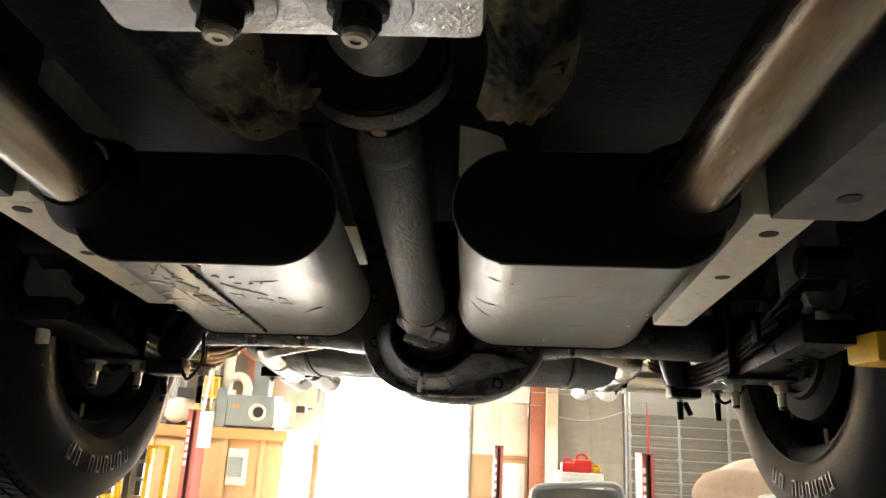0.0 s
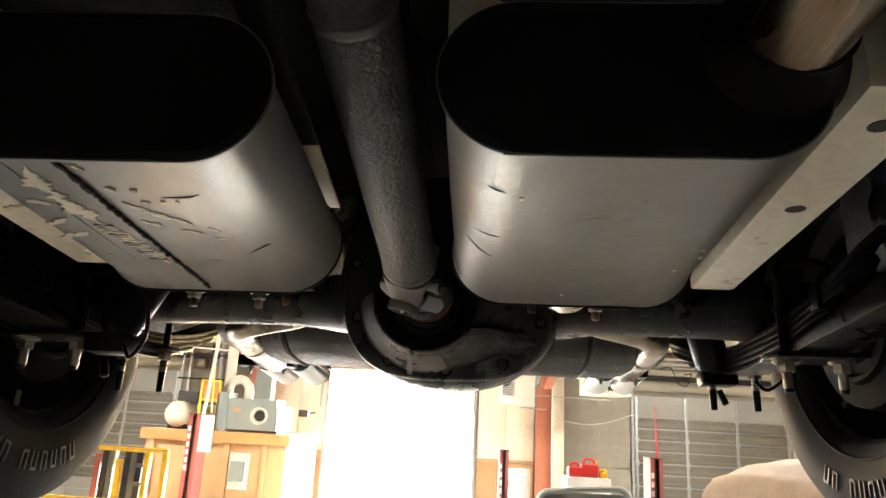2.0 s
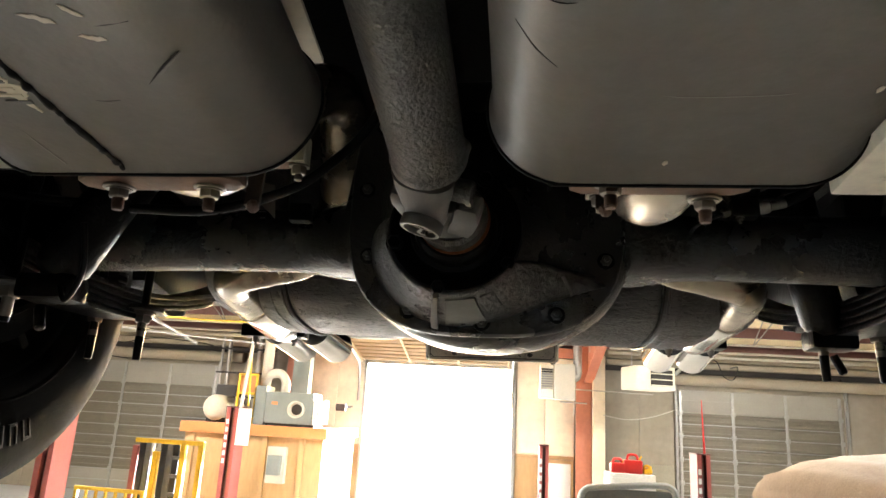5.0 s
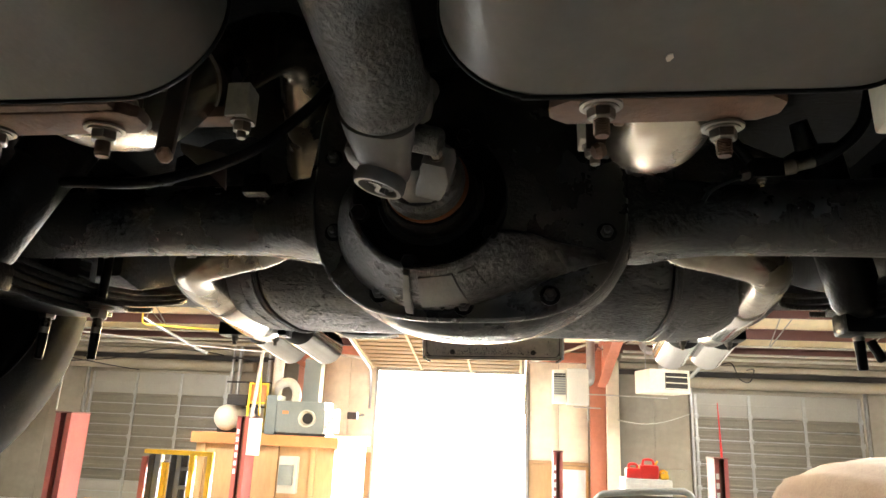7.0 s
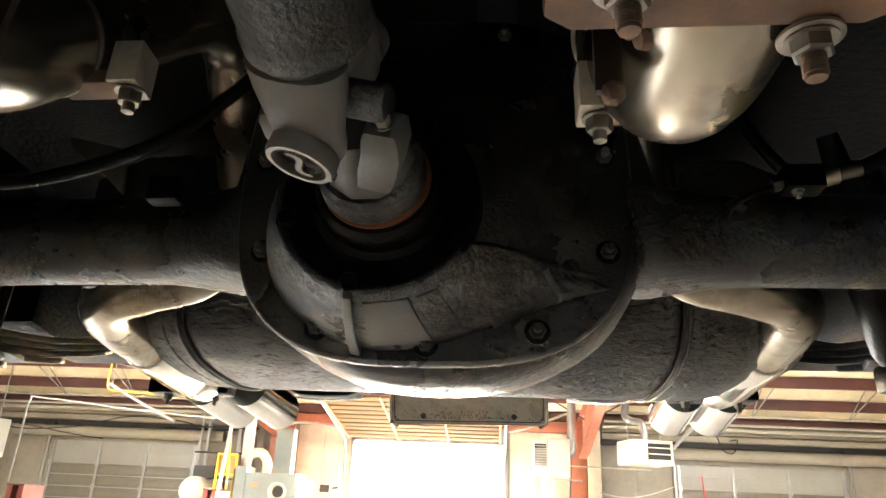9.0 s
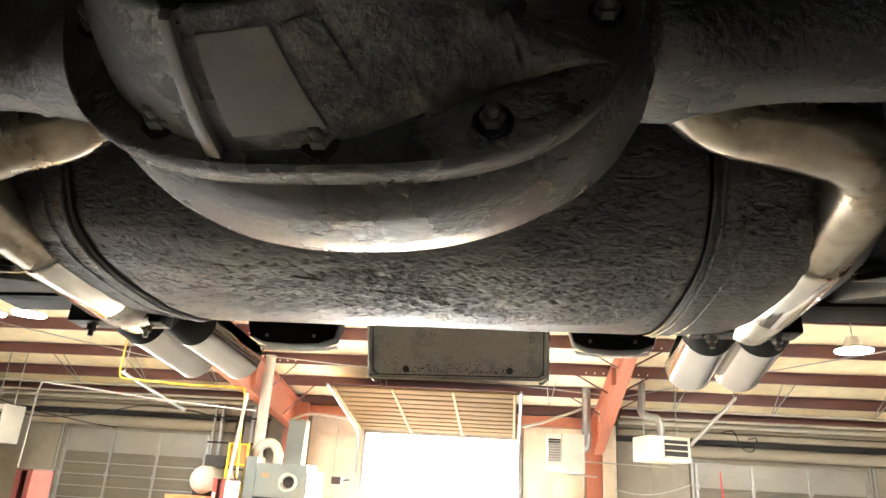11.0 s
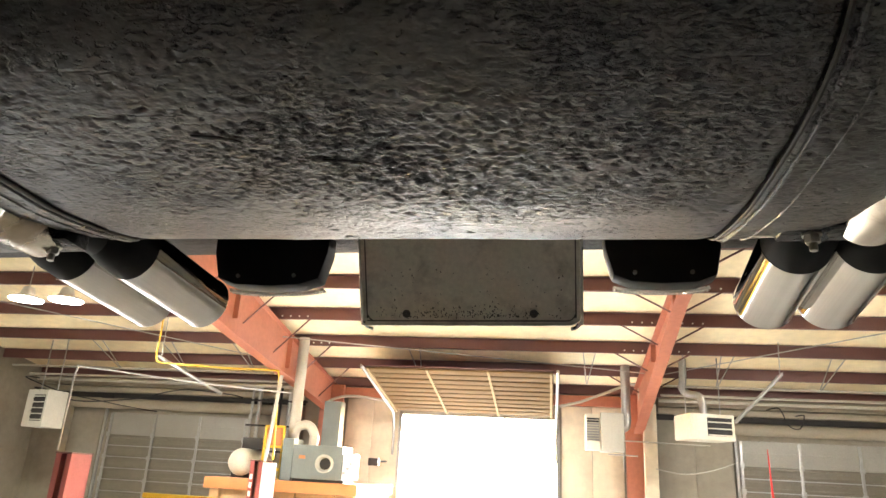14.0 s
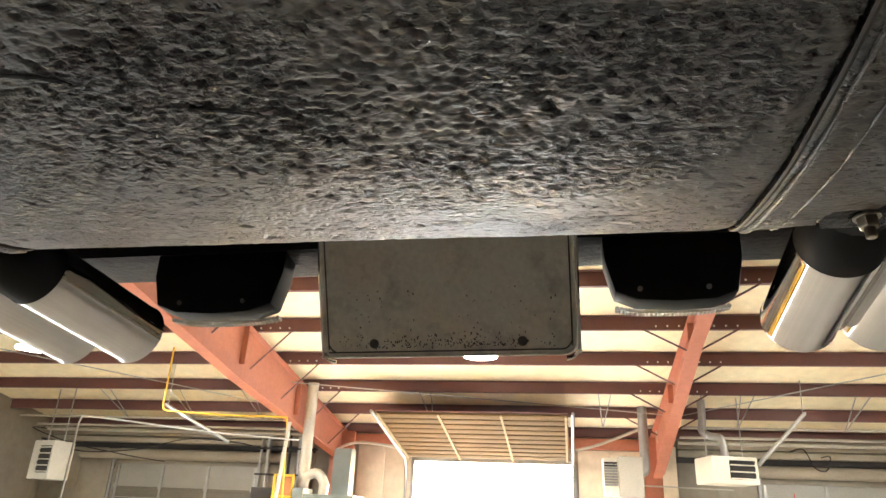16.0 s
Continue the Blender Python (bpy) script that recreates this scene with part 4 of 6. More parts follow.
for xa in (3.3, 6.1):
    for ya in (7.2, 9.6):
        part("tyre", Shape().lathe([(0.12, -0.1), (0.3, -0.11), (0.36, -0.07), (0.36, 0.07), (0.3, 0.11), (0.12, 0.1)], (xa, ya, 0.36), (1, 0, 0), 28), RUBBER, t)


# ---- the car on the lift, seen from below ----
car = thing("car", (0, 0.9, 2.2), "black-undercoated classic car raised on a lift, seen from below", "car")

# how the car hangs on the lift: slightly nose-high and leaning
M_CAR = Matrix.Translation((0.0574, -0.0516, 0.2986)) @ Euler((radians(-3.096), radians(-1.089), radians(0.225))).to_matrix().to_4x4()
from mathutils import noise as mnoise


def lerp(a, b, t):
    return a + (b - a) * t


# the drivetrain sits a little askew and closer up in the body
FRONT = Matrix(((0.989, 0.0118, 0.0013, -0.03), (0.0036, 0.9373, -0.0263, 0.0447), (-0.0018, -0.0053, 0.9839, 0.0182), (0, 0, 0, 1)))

# body tub: sills, floor pan with tunnel, rear valance
BX = 0.88
pan = Shape()
prof = [(-BX, 2.16), (-0.62, 2.16), (-0.56, 2.13), (-0.2, 2.125), (-0.14, 2.15), (-0.1, 2.21), (-0.05, 2.235), (0.03, 2.235), (0.08, 2.21), (0.12, 2.15), (0.18, 2.125), (0.56, 2.13), (0.62, 2.16), (BX, 2.16)]
def pan_ring(y, lift):
    low = [(x, y, z + lift * (1 - abs(x) / BX)) for x, z in prof]
    return low + [(BX, y, 2.6), (-BX, y, 2.6)]
pan.loft([pan_ring(-2.2, 0), pan_ring(0.55, 0), pan_ring(0.85, 0.05), pan_ring(1.0, 0.14), pan_ring(1.5, 0.16), pan_ring(1.98, 0.02)])
part("floor_pan", pan, BLACK, car, "black undercoated floor pan with tunnel", angle=25)
s = Shape()
for sg in (-1, 1):
    s.box(sg * 0.8 - 0.09, sg * 0.8 + 0.09, -2.2, 0.75, 2.02, 2.2)
part("sill", s, BLACK, car, "", 0.02)
for sg in (-1, 1):
    part("quarter_panel", Shape().loft([[(0.6 * sg, y, z), (0.88 * sg, y, z), (0.88 * sg, y, 2.5), (0.6 * sg, y, 2.5)] for y, z in ((1.5, 2.02), (1.62, 2.005), (1.95, 2.1))]), BLACK, car, "black inner rear quarter panel", 0.01)
part("rear_valance", Shape().box(-0.86, 0.86, 1.93, 2.02, 2.086, 2.5), BLACK, car, "black rear valance", 0.015)

PLACE[0] = FRONT

# transmission crossmember
cm = part("crossmember", Shape().box(-0.0875, 0.0478, 0.02, 0.152, 1.914, 1.936), CROSS_GREY, car, "grey cast crossmember with two large bolts", 0.006)
part("crossmember_web", Shape().box(-0.5, 0.48, 0.0, 0.06, 1.99, 2.13), BLACK, cm, "", 0.01)
part("mount", Shape().cyl((-0.02, 0.07, 1.93), (-0.02, 0.07, 2.0), 0.045), BLACK, cm)
for bx in (-0.0409, 0.0049):
    part("washer", Shape().lathe([(0.0185, 0), (0.0185, 0.002), (0.0178, 0.0028)], (bx, 0.127, 1.914), (0, 0, -1), 36), CROSS_GREY, cm, "bright flat washer")
    part("bolt", Shape().lathe([(0.0105, 0.0), (0.0105, 0.002), (0.0085, 0.0032)], (bx, 0.127, 1.9112), (0, 0, -1), 30), BLACK_PAINT, cm, "dark flanged nut")
    part("nut_hex", Shape().lathe([(0.0082, 0.0), (0.0082, 0.006), (0.0066, 0.0072)], (bx, 0.127, 1.908), (0, 0, -1), 6), BLACK_PAINT, cm)
    part("stud_end", Shape().lathe([(0.0048, 0), (0.0048, 0.0025), (0.0038, 0.0034), (0.0018, 0.0034), (0.0016, 0.0025)], (bx, 0.127, 1.9008), (0, 0, -1), 20), BOLT_STEEL, cm, "zinc stud end")

PLACE[0] = None
# transmission tail and the open dust cup in front of the shaft
SA, SB = Vector((-0.0565, 0.472, 2.047)), Vector((-0.0382, 0.864, 1.9673))
SD = (SB - SA).normalized()
CUP = Vector((-0.063, 0.462, 2.09))
tail = part("transmission_tail", Shape().lathe([(0.052, 0), (0.046, 0.3), (0.042, 0.58), (0.036, 0.6), (0.02, 0.604)], (-0.055, -0.2, 2.088), (0, 1, -0.01), 36), RAIL_GREY, car, "grey transmission tail housing")
part("dust_cup", Shape().lathe([(0.03, 0.03), (0.052, 0.02), (0.061, 0.01), (0.0635, -0.01), (0.0635, -0.02), (0.0615, -0.02), (0.0595, 0.0), (0.05, 0.01), (0.03, 0.014)], CUP, SD, 48), MUFFLER_BLACK, tail, "open black dust cup")
part("rim_ring", Shape().lathe([(0.0638, 0.004), (0.066, 0.002), (0.066, -0.012), (0.065, -0.0145), (0.0595, -0.0145), (0.0595, -0.01)], CUP, SD, 48), SHAFT_GREY, tail, "dull grey rim")
part("stain", Shape().lathe([(0.007, 0), (0.006, 0.0006)], CUP + SD * -0.006 + Vector((0.004, 0, -0.066)), (0, 0, -1), 9), RUST, tail, "brown stain")


def crinkled(x0, x1, y0, y1, z0, z1, bulge, seed):
    """A thin crumpled sheet arched across its width."""
    top, low = [], []
    N, K_ = 26, 30
    for j in range(K_ + 1):
        for i in range(N + 1):
            u, v = i / N, j / K_
            n_ = mnoise.noise(Vector((u * 4 + seed, v * 6, seed))) * 0.008 + mnoise.noise(Vector((u * 11, v * 15 + seed, 3))) * 0.004
            e_ = mnoise.noise(Vector((seed, v * 7 if i in (0, N) else 0, u * 7))) * 0.006
            x, y = lerp(x0, x1, u) + 0.01 * math.sin(v * 5 + seed), lerp(y0, y1, v) + e_
            z = lerp(z0, z1, v) + bulge * (2 * u - 1) ** 2 + n_
            low.append((x, y, z))
            top.append((x, y, z + 0.0015))
    m_ = (N + 1) * (K_ + 1)
    f = []
    for j in range(K_):
        for i in range(N):
            q = j * (N + 1) + i
            f += [(q, q + 1, q + N + 2, q + N + 1), (m_ + q, m_ + q + N + 1, m_ + q + N + 2, m_ + q + 1)]
    return Shape().add(low + top, f)


part("heat_shield", crinkled(-0.195, -0.115, 0.18, 0.43, 2.0, 2.004, 0.014, 1.3), FABRIC, car, "crinkled foil heat-shield wrap", angle=180)
part("heat_shield", crinkled(-0.125, -0.095, 0.33, 0.38, 1.998, 2.004, 0.012, 7.7), FABRIC, car, "crinkled foil heat-shield wrap", angle=180)
part("heat_shield", crinkled(0.02, 0.085, 0.18, 0.425, 2.035, 2.02, 0.014, 4.1), FABRIC, car, "crinkled foil heat-shield wrap", angle=180)
part("shield_patch", Shape().slab([(0.01, 2.012), (0.06, 2.012), (0.055, 2.04), (0.05, 2.052), (0.035, 2.058), (0.01, 2.064)], 0.003, lambda u, v, w_: (u, 0.512 + w_, v)), RAIL_CREAM, car, "pale metal shield")
strap = part("hanger_strap", Shape().loft([[(lerp(-0.109, -0.114, t) + dx, lerp(0.42, 0.64, t), lerp(2.011, 2.003, t) + dz) for dx, dz in ((-0.011, 0), (0.011, 0), (0.011, 0.004), (-0.011, 0.004))] for t in (0, 0.5, 1)]), BLACK_PAINT, car, "steel hanger strap, dark above and pale at its end", 0.0008)
part("strap_end", Shape().loft([[(lerp(-0.114, -0.117, t) + dx, lerp(0.641, 0.772, t), lerp(2.003, 1.997, t) + dz) for dx, dz in ((-0.011, 0), (0.011, 0), (0.011, 0.004), (-0.011, 0.004))] for t in (0, 0.5, 1)]), RAIL_CREAM, strap, "chipped pale paint", 0.0008)

# ---- exhaust ----
def stadium(cx, cz, w, h, y, n=12):
    r = h / 2
    pts = []
    for i in range(n + 1):
        a = -math.pi / 2 + math.pi * i / n
        pts.append((cx + w / 2 - r + r * math.cos(a), y, cz + r * math.sin(a)))
    for i in range(n + 1):
        a = math.pi / 2 + math.pi * i / n
        pts.append((cx - w / 2 + r + r * math.cos(a), y, cz + r * math.sin(a)))
    return pts


def muffler(x0, x1, w, y0, y1, z0, z1, h, inlet, label, seam):
    ht = h * 1.0
    body = Shape()
    ys = [0.0, 0.012, 0.03, 0.5, 0.97, 0.988, 1.0]
    grow = [0.004, 0.004, 0.0, 0.0005, 0.0, 0.003, 0.003]
    rings = [stadium(lerp(x0, x1, t), lerp(z0, z1, t), w + 2 * g, ht + 2 * g, lerp(y0, y1, t), 20) for t, g in zip(ys, grow)]
    body.loft(rings, caps=False)
    mf = part("muffler", body, MUFFLER_GREY, car, label, angle=50)
    # both end caps are near-black, far darker than the grey shell
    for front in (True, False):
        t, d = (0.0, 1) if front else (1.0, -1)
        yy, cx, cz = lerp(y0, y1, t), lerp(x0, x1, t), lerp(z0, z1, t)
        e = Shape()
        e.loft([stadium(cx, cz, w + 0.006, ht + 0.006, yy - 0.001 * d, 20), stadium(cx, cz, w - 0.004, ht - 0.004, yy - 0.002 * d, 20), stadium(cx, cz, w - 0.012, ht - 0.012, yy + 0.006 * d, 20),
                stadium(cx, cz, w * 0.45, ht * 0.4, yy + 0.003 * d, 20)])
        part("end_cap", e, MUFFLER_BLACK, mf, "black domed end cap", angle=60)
    for t, lift_, m_s in ((0.0, 0.0009, MUFFLER_GREY), (1.0, 0.0012, MUFFLER_BLACK)):
        ringp = stadium(lerp(x0, x1, t), lerp(z0, z1, t), w + 0.007, ht + 0.007, lerp(y0, y1, t), 20)
        part("rolled_seam", Shape().sweep(ringp + ringp[:1], lift_, 8, 2, False), m_s, mf, "rolled end seam", angle=60)
    ix, iz = inlet
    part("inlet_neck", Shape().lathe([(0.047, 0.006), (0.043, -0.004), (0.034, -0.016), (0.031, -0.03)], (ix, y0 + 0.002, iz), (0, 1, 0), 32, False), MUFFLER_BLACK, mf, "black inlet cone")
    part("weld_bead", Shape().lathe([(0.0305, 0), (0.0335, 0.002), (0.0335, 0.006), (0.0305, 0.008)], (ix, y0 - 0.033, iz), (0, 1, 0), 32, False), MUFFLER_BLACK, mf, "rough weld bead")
    zb = lambda t: lerp(z0, z1, t) - ht / 2
    if seam:
        rnd = random.Random(2)
        zk = lambda y: lerp(1.913, 1.901, (y - 0.475) / 0.267)
        pts = [(lerp(-0.225, -0.2175, i / 70), lerp(0.476, 0.741, i / 70), zk(lerp(0.476, 0.741, i / 70)) - 0.0006 + 0.0009 * rnd.random()) for i in range(71)]
        part("weld_seam", Shape().sweep(pts, [0.0014 + 0.0016 * rnd.random() for _ in pts], 8, 2), MUFFLER_BLACK, mf, "dark lumpy lengthwise weld seam", angle=60)
        part("fold_line", Shape().sweep([(x - 0.036, y, z + 0.0012) for x, y, z in pts[::7]], 0.0014, 6, 2), MUFFLER_GREY, mf)

        def flake(line, w):
            """A thin ragged patch of bare metal along a line."""
            ps = [Vector((x, y, 0)) for x, y in line]
            total = sum((b - a).length for a, b in zip(ps, ps[1:]))
            n = max(10, int(total / 0.0013))
            sd0 = rnd.random() * 50
            rows_ = [[], []]
            for i in range(n + 1):
                d0, k = total * i / n, 0
                while k < len(ps) - 2 and d0 > (ps[k + 1] - ps[k]).length:
                    d0 -= (ps[k + 1] - ps[k]).length
                    k += 1
                d = (ps[k + 1] - ps[k]).normalized()
                sd = Vector((-d.y, d.x, 0))
                t = i / n
                env = min(1, 5 * t + 0.05, 5 * (1 - t) + 0.05)
                for s_, row in ((1, rows_[0]), (-1, rows_[1])):
                    q = w * env * max(0.06, 0.7 + 1.3 * mnoise.noise(Vector((t * total * 85, s_ * 9 + sd0, 1))) + 0.9 * mnoise.noise(Vector((t * total * 330, s_ * 5 + sd0, 4))))
                    p = ps[k] + d * d0 + sd * q * s_
                    row.append((p.x, p.y))
            lo = [(x, y, zk(y) - 0.0006) for r_ in rows_ for x, y in r_]
            hi = [(x, y, zk(y) + 0.0006) for r_ in rows_ for x, y in r_]
            m_ = n + 1
            f = []
            for i in range(n):
                f += [(i, i + 1, m_ + i + 1, m_ + i), (i, i + 1, 2 * m_ + i + 1, 2 * m_ + i), (m_ + i, m_ + i + 1, 3 * m_ + i + 1, 3 * m_ + i)]
            part("paint_flake", Shape().add(lo + hi, f), PEELED, mf, angle=25)

        flake(((-0.247, 0.49), (-0.253, 0.515), (-0.252, 0.535), (-0.2495, 0.557), (-0.246, 0.58)), 0.0095)
        flake(((-0.2465, 0.575), (-0.241, 0.598), (-0.236, 0.618), (-0.2285, 0.672)), 0.0062)
        for line, w_ in ((((-0.2102, 0.5419), (-0.1956, 0.5646), (-0.1751, 0.5785)), 0.0034), (((-0.2118, 0.5752), (-0.2, 0.585)), 0.0048), (((-0.1885, 0.5918), (-0.1738, 0.5984)), 0.0019),
                         (((-0.1661, 0.5861), (-0.1585, 0.594)), 0.0015), (((-0.169, 0.607), (-0.157, 0.61)), 0.0021), (((-0.279, 0.5445), (-0.262, 0.549)), 0.0042), (((-0.2961, 0.6174), (-0.2633, 0.6019)), 0.0042),
                         (((-0.29, 0.591), (-0.266, 0.573)), 0.0028), (((-0.218, 0.489), (-0.212, 0.495)), 0.0026), (((-0.212, 0.521), (-0.206, 0.5245)), 0.0026), (((-0.1965, 0.523), (-0.192, 0.5255)), 0.0022),
                         (((-0.1965, 0.541), (-0.1905, 0.5425)), 0.0024), (((-0.183, 0.5405), (-0.1795, 0.5415)), 0.0019), (((-0.173, 0.541), (-0.17, 0.5415)), 0.0018), (((-0.293, 0.65), (-0.288, 0.653)), 0.0022),
                         (((-0.2745, 0.653), (-0.2705, 0.655)), 0.0017), (((-0.263, 0.56), (-0.259, 0.566)), 0.0014), (((-0.305, 0.56), (-0.285, 0.553)), 0.0026)):
            flake(line, w_)
        for line, r_ in ((((-0.1553, 0.6462), (-0.1433, 0.6335), (-0.1279, 0.6194)), 0.0008), (((-0.18, 0.5345), (-0.1612, 0.5329), (-0.1521, 0.5289)), 0.0006), (((-0.1916, 0.6607), (-0.185, 0.6612), (-0.1777, 0.6604)), 0.0004), (((-0.1626, 0.6012), (-0.152, 0.6), (-0.141, 0.598)), 0.0005)):
            part("scratch", Shape().sweep([(x, y, zk(y) + 0.0001) for x, y in line], [0.0002, r_, 0.0002], 6, 4), MUFFLER_BLACK, mf, "fine dark crease")
            part("crease_lip", Shape().sweep([(x, y + 0.0016, zk(y) + 0.0008) for x, y in line], [0.0003, 0.0013, 0.0003], 8, 5), MUFFLER_GREY, mf, "raised edge of a crease")
        # raised unreadable stamping
        for i in range(13):
            y = 0.585 + i * 0.0062
            part("stamp_bar", Shape().box(-0.252 + i * 0.0009, -0.238 + i * 0.0009, y, y + 0.0022 + 0.0012 * rnd.random(), zk(y) - 0.0011, zk(y)), PEELED if i % 3 else MUFFLER_GREY, mf)
    else:
        rnd = random.Random(8)
        zr = lambda y: lerp(1.9163, 1.8963, (y - 0.462) / 0.28)
        for line, r_ in ((((0.0744, 0.5782), (0.0899, 0.5681), (0.1054, 0.5569), (0.1219, 0.5553), (0.1469, 0.571)), 0.0006), (((0.0394, 0.5146), (0.045, 0.5175), (0.0513, 0.5191)), 0.0007), (((0.0307, 0.5898), (0.0443, 0.5916), (0.055, 0.5889)), 0.0006),
                         (((0.0266, 0.6103), (0.0356, 0.6231), (0.0464, 0.6332)), 0.0006), (((0.1302, 0.5251), (0.14, 0.5265), (0.1486, 0.5273)), 0.0006), (((0.072, 0.6516), (0.1056, 0.6562), (0.1517, 0.6546), (0.1878, 0.6479)), 0.0003)):
            n_ = len(line) - 2
            lift = lambda x: 0.0095 * max(0.0, (0.056 - x) / 0.03) ** 2
            part("crease", Shape().sweep([(x, y, zr(y) + 0.0002 + lift(x)) for x, y in line], [0.0001] + [r_ * 0.55] * n_ + [0.0001], 8, 5), MUFFLER_BLACK, mf, "fine dark crease")
            if line[0][0] > 0.06:
                part("crease_lip", Shape().sweep([(x + 0.0004, y - 0.0016, zr(y) + 0.0012) for x, y in line], [0.0003] + [0.0018] * n_ + [0.0003], 8, 5), MUFFLER_GREY, mf, "raised edge of a crease")
        for line in (((0.1672, 0.5727), (0.1662, 0.5916), (0.1676, 0.6181)), ((0.0553, 0.5384), (0.06, 0.545), (0.0662, 0.5531)), ((0.0922, 0.584), (0.095, 0.595), (0.0983, 0.6061))):
            part("scratch", Shape().sweep([(x, y, zr(y) + 0.0001) for x, y in line], [0.0002, 0.0004, 0.0002], 6, 3), PEELED, mf, "fine bright scratch")
        for u, t in ((-0.061, 0.225), (0.07, 0.667), (0.082, 0.565), (0.0795, 0.51), (-0.013, 0.92)):
            cx, cy, cz = lerp(x0, x1, t) + u, lerp(y0, y1, t), zb(t)
            part("chip", Shape().slab([(0.002 * math.cos(a) * rnd.uniform(0.6, 1.2), 0.003 * math.sin(a) * rnd.uniform(0.6, 1.2)) for a in (k * 0.9 for k in range(7))], -0.0005, lambda a, b_, c_: (cx + a, cy + b_, cz - 0.0003 + c_)), PEELED, mf)
    return mf


muffler(-0.2085, -0.2095, 0.222, 0.475, 0.742, 1.9605, 1.9485, 0.0945, (-0.311, 1.98), "grey oval muffler with peeling paint and weld seam", True)
mr = muffler(0.121, 0.1265, 0.222, 0.462, 0.742, 1.9635, 1.9435, 0.0945, (0.204, 1.982), "grey oval muffler with creased smooth skin", False)
PLACE[0] = FRONT

part("exhaust_pipe", Shape().sweep([(0.227, 0.47, 1.995), (0.231, 0.38, 2.002), (0.24, 0.28, 2.018), (0.262, 0.12, 2.04), (0.3, -0.3, 2.05), (0.3, -1.0, 2.05)], 0.0295, 28), PIPE_STEEL, car, "bare steel exhaust pipe with heat tint and painted reflection streaks")
part("exhaust_pipe", Shape().sweep([(-0.293, 0.48, 1.994), (-0.295, 0.38, 2.002), (-0.302, 0.28, 2.012), (-0.318, 0.12, 2.035), (-0.34, -0.3, 2.05), (-0.34, -1.0, 2.05)], 0.0295, 28), PIPE_STEEL, car, "bare steel exhaust pipe with heat tint and painted reflection streaks")

PLACE[0] = None
for sg, cx in ((-1, -0.221), (1, 0.127)):
    kx = sg if sg > 0 else sg * 1.04
    z_f = 1.909
    fl = part("outlet_flange", Shape().slab([(-0.06, -0.006), (-0.05, -0.013), (0.05, -0.013), (0.06, -0.006), (0.06, 0.006), (0.05, 0.013), (-0.05, 0.013), (-0.06, 0.006)], 0.008, lambda u, v, w_: (cx + u, 0.792 + v, z_f + 0.003 + w_)), RUST, car, "rusty exhaust flange with bolts", 0.002)
    for u in (-0.034, 0.034):
        p = (cx + u, 0.797 + (0.38 * u if sg > 0 else 0.0), z_f + 0.003)
        part("washer", Shape().lathe([(0.0112, 0), (0.0112, 0.0014), (0.0104, 0.0018)], p, (0, 0.1, -1), 28), BOLT_STEEL, fl, "pale zinc washer")
        part("bolt", hexbolt(Shape(), (p[0], p[1] + 0.0002, p[2] - 0.0016), (0, 0.1, -1), 0.0074, 0.0068), BOLT_STEEL, fl, "zinc flange nut")
        stud = [(0.0044, 0)]
        for k in range(9):
            stud += [(0.0044, 0.0009 * k + 0.0003), (0.0039, 0.0009 * k + 0.0006)]
        part("stud", Shape().lathe(stud + [(0.0036, 0.0092)], (p[0], p[1] + 0.001, p[2] - 0.008), (0, 0.1, -1), 16), RUST, fl, "rusty threaded stud end")
    part("flange_face", Shape().box(cx - 0.05, cx + 0.05, 0.772, 0.78, z_f + 0.004, z_f + 0.055), RUST, fl, "brown rusty flange face", 0.002)
    bars = (((-0.168, 0.83, 1.911), (-0.163, 0.832, 2.02)), ((-0.1965, 0.8, 1.918), (-0.1985, 0.8, 2.0))) if sg < 0 else (((0.098, 0.85, 1.9185), (0.101, 0.852, 2.04)), ((0.108, 0.83, 1.93), (0.11, 0.83, 2.03)))
    for a, b in bars:
        a, b = Vector(a), Vector(b)
        part("hanger_bar", Shape().loft([[a.lerp(b, t) + Vector((dx, dy, 0)) for dx, dy in ((-0.006, -0.002), (0.006, -0.002), (0.006, 0.002), (-0.006, 0.002))] for t in (0, 0.5, 1)]), RUST_DARK, fl, "dark rusty hanger bar", 0.0008)
        part("weld_blob", Shape().lathe([(0.001, -0.0045), (0.0042, -0.003), (0.0055, 0.0005), (0.004, 0.004), (0.001, 0.005)], a + Vector((0.001, -0.001, -0.001)), (0.8, 0.1, 0.3), 12), RUST, fl, "lumpy weld", angle=20)
    if sg < 0:
        path = [(-0.215, 0.74, 1.95), (-0.22, 0.785, 1.948), (-0.22, 0.83, 1.954), (-0.2205, 0.885, 1.98), (-0.2215, 0.93, 2.024), (-0.205, 0.968, 2.066), (-0.175, 1.01, 2.116), (-0.168, 1.06, 2.128), (-0.178, 1.12, 2.1), (-0.19, 1.175, 2.082), (-0.2, 1.215, 2.06)]
    else:
        path = [(0.13, 0.74, 1.945), (0.138, 0.785, 1.948), (0.138, 0.83, 1.945), (0.138, 0.885, 1.955), (0.134, 0.925, 2.0), (0.13, 0.955, 2.05), (0.13, 0.995, 2.13), (0.15, 1.06, 2.18), (0.17, 1.13, 2.17), (0.185, 1.19, 2.13), (0.195, 1.22, 2.09)]
    path += [(0.205 * kx, 1.236, 2.03), (0.235 * kx, 1.238, 1.992), (0.29 * kx, 1.243, 1.978), (0.335 * kx, 1.262, 1.971), (0.356 * kx, 1.31, 1.967), (0.362 * kx, 1.4, 1.963), (0.364 * kx, 1.55, 1.957), (0.372 * kx, 1.63, 1.964)]
    rad = [0.03, 0.032, 0.0335, 0.034, 0.0335, 0.031, 0.0285] + [0.0275] * (len(path) - 7)
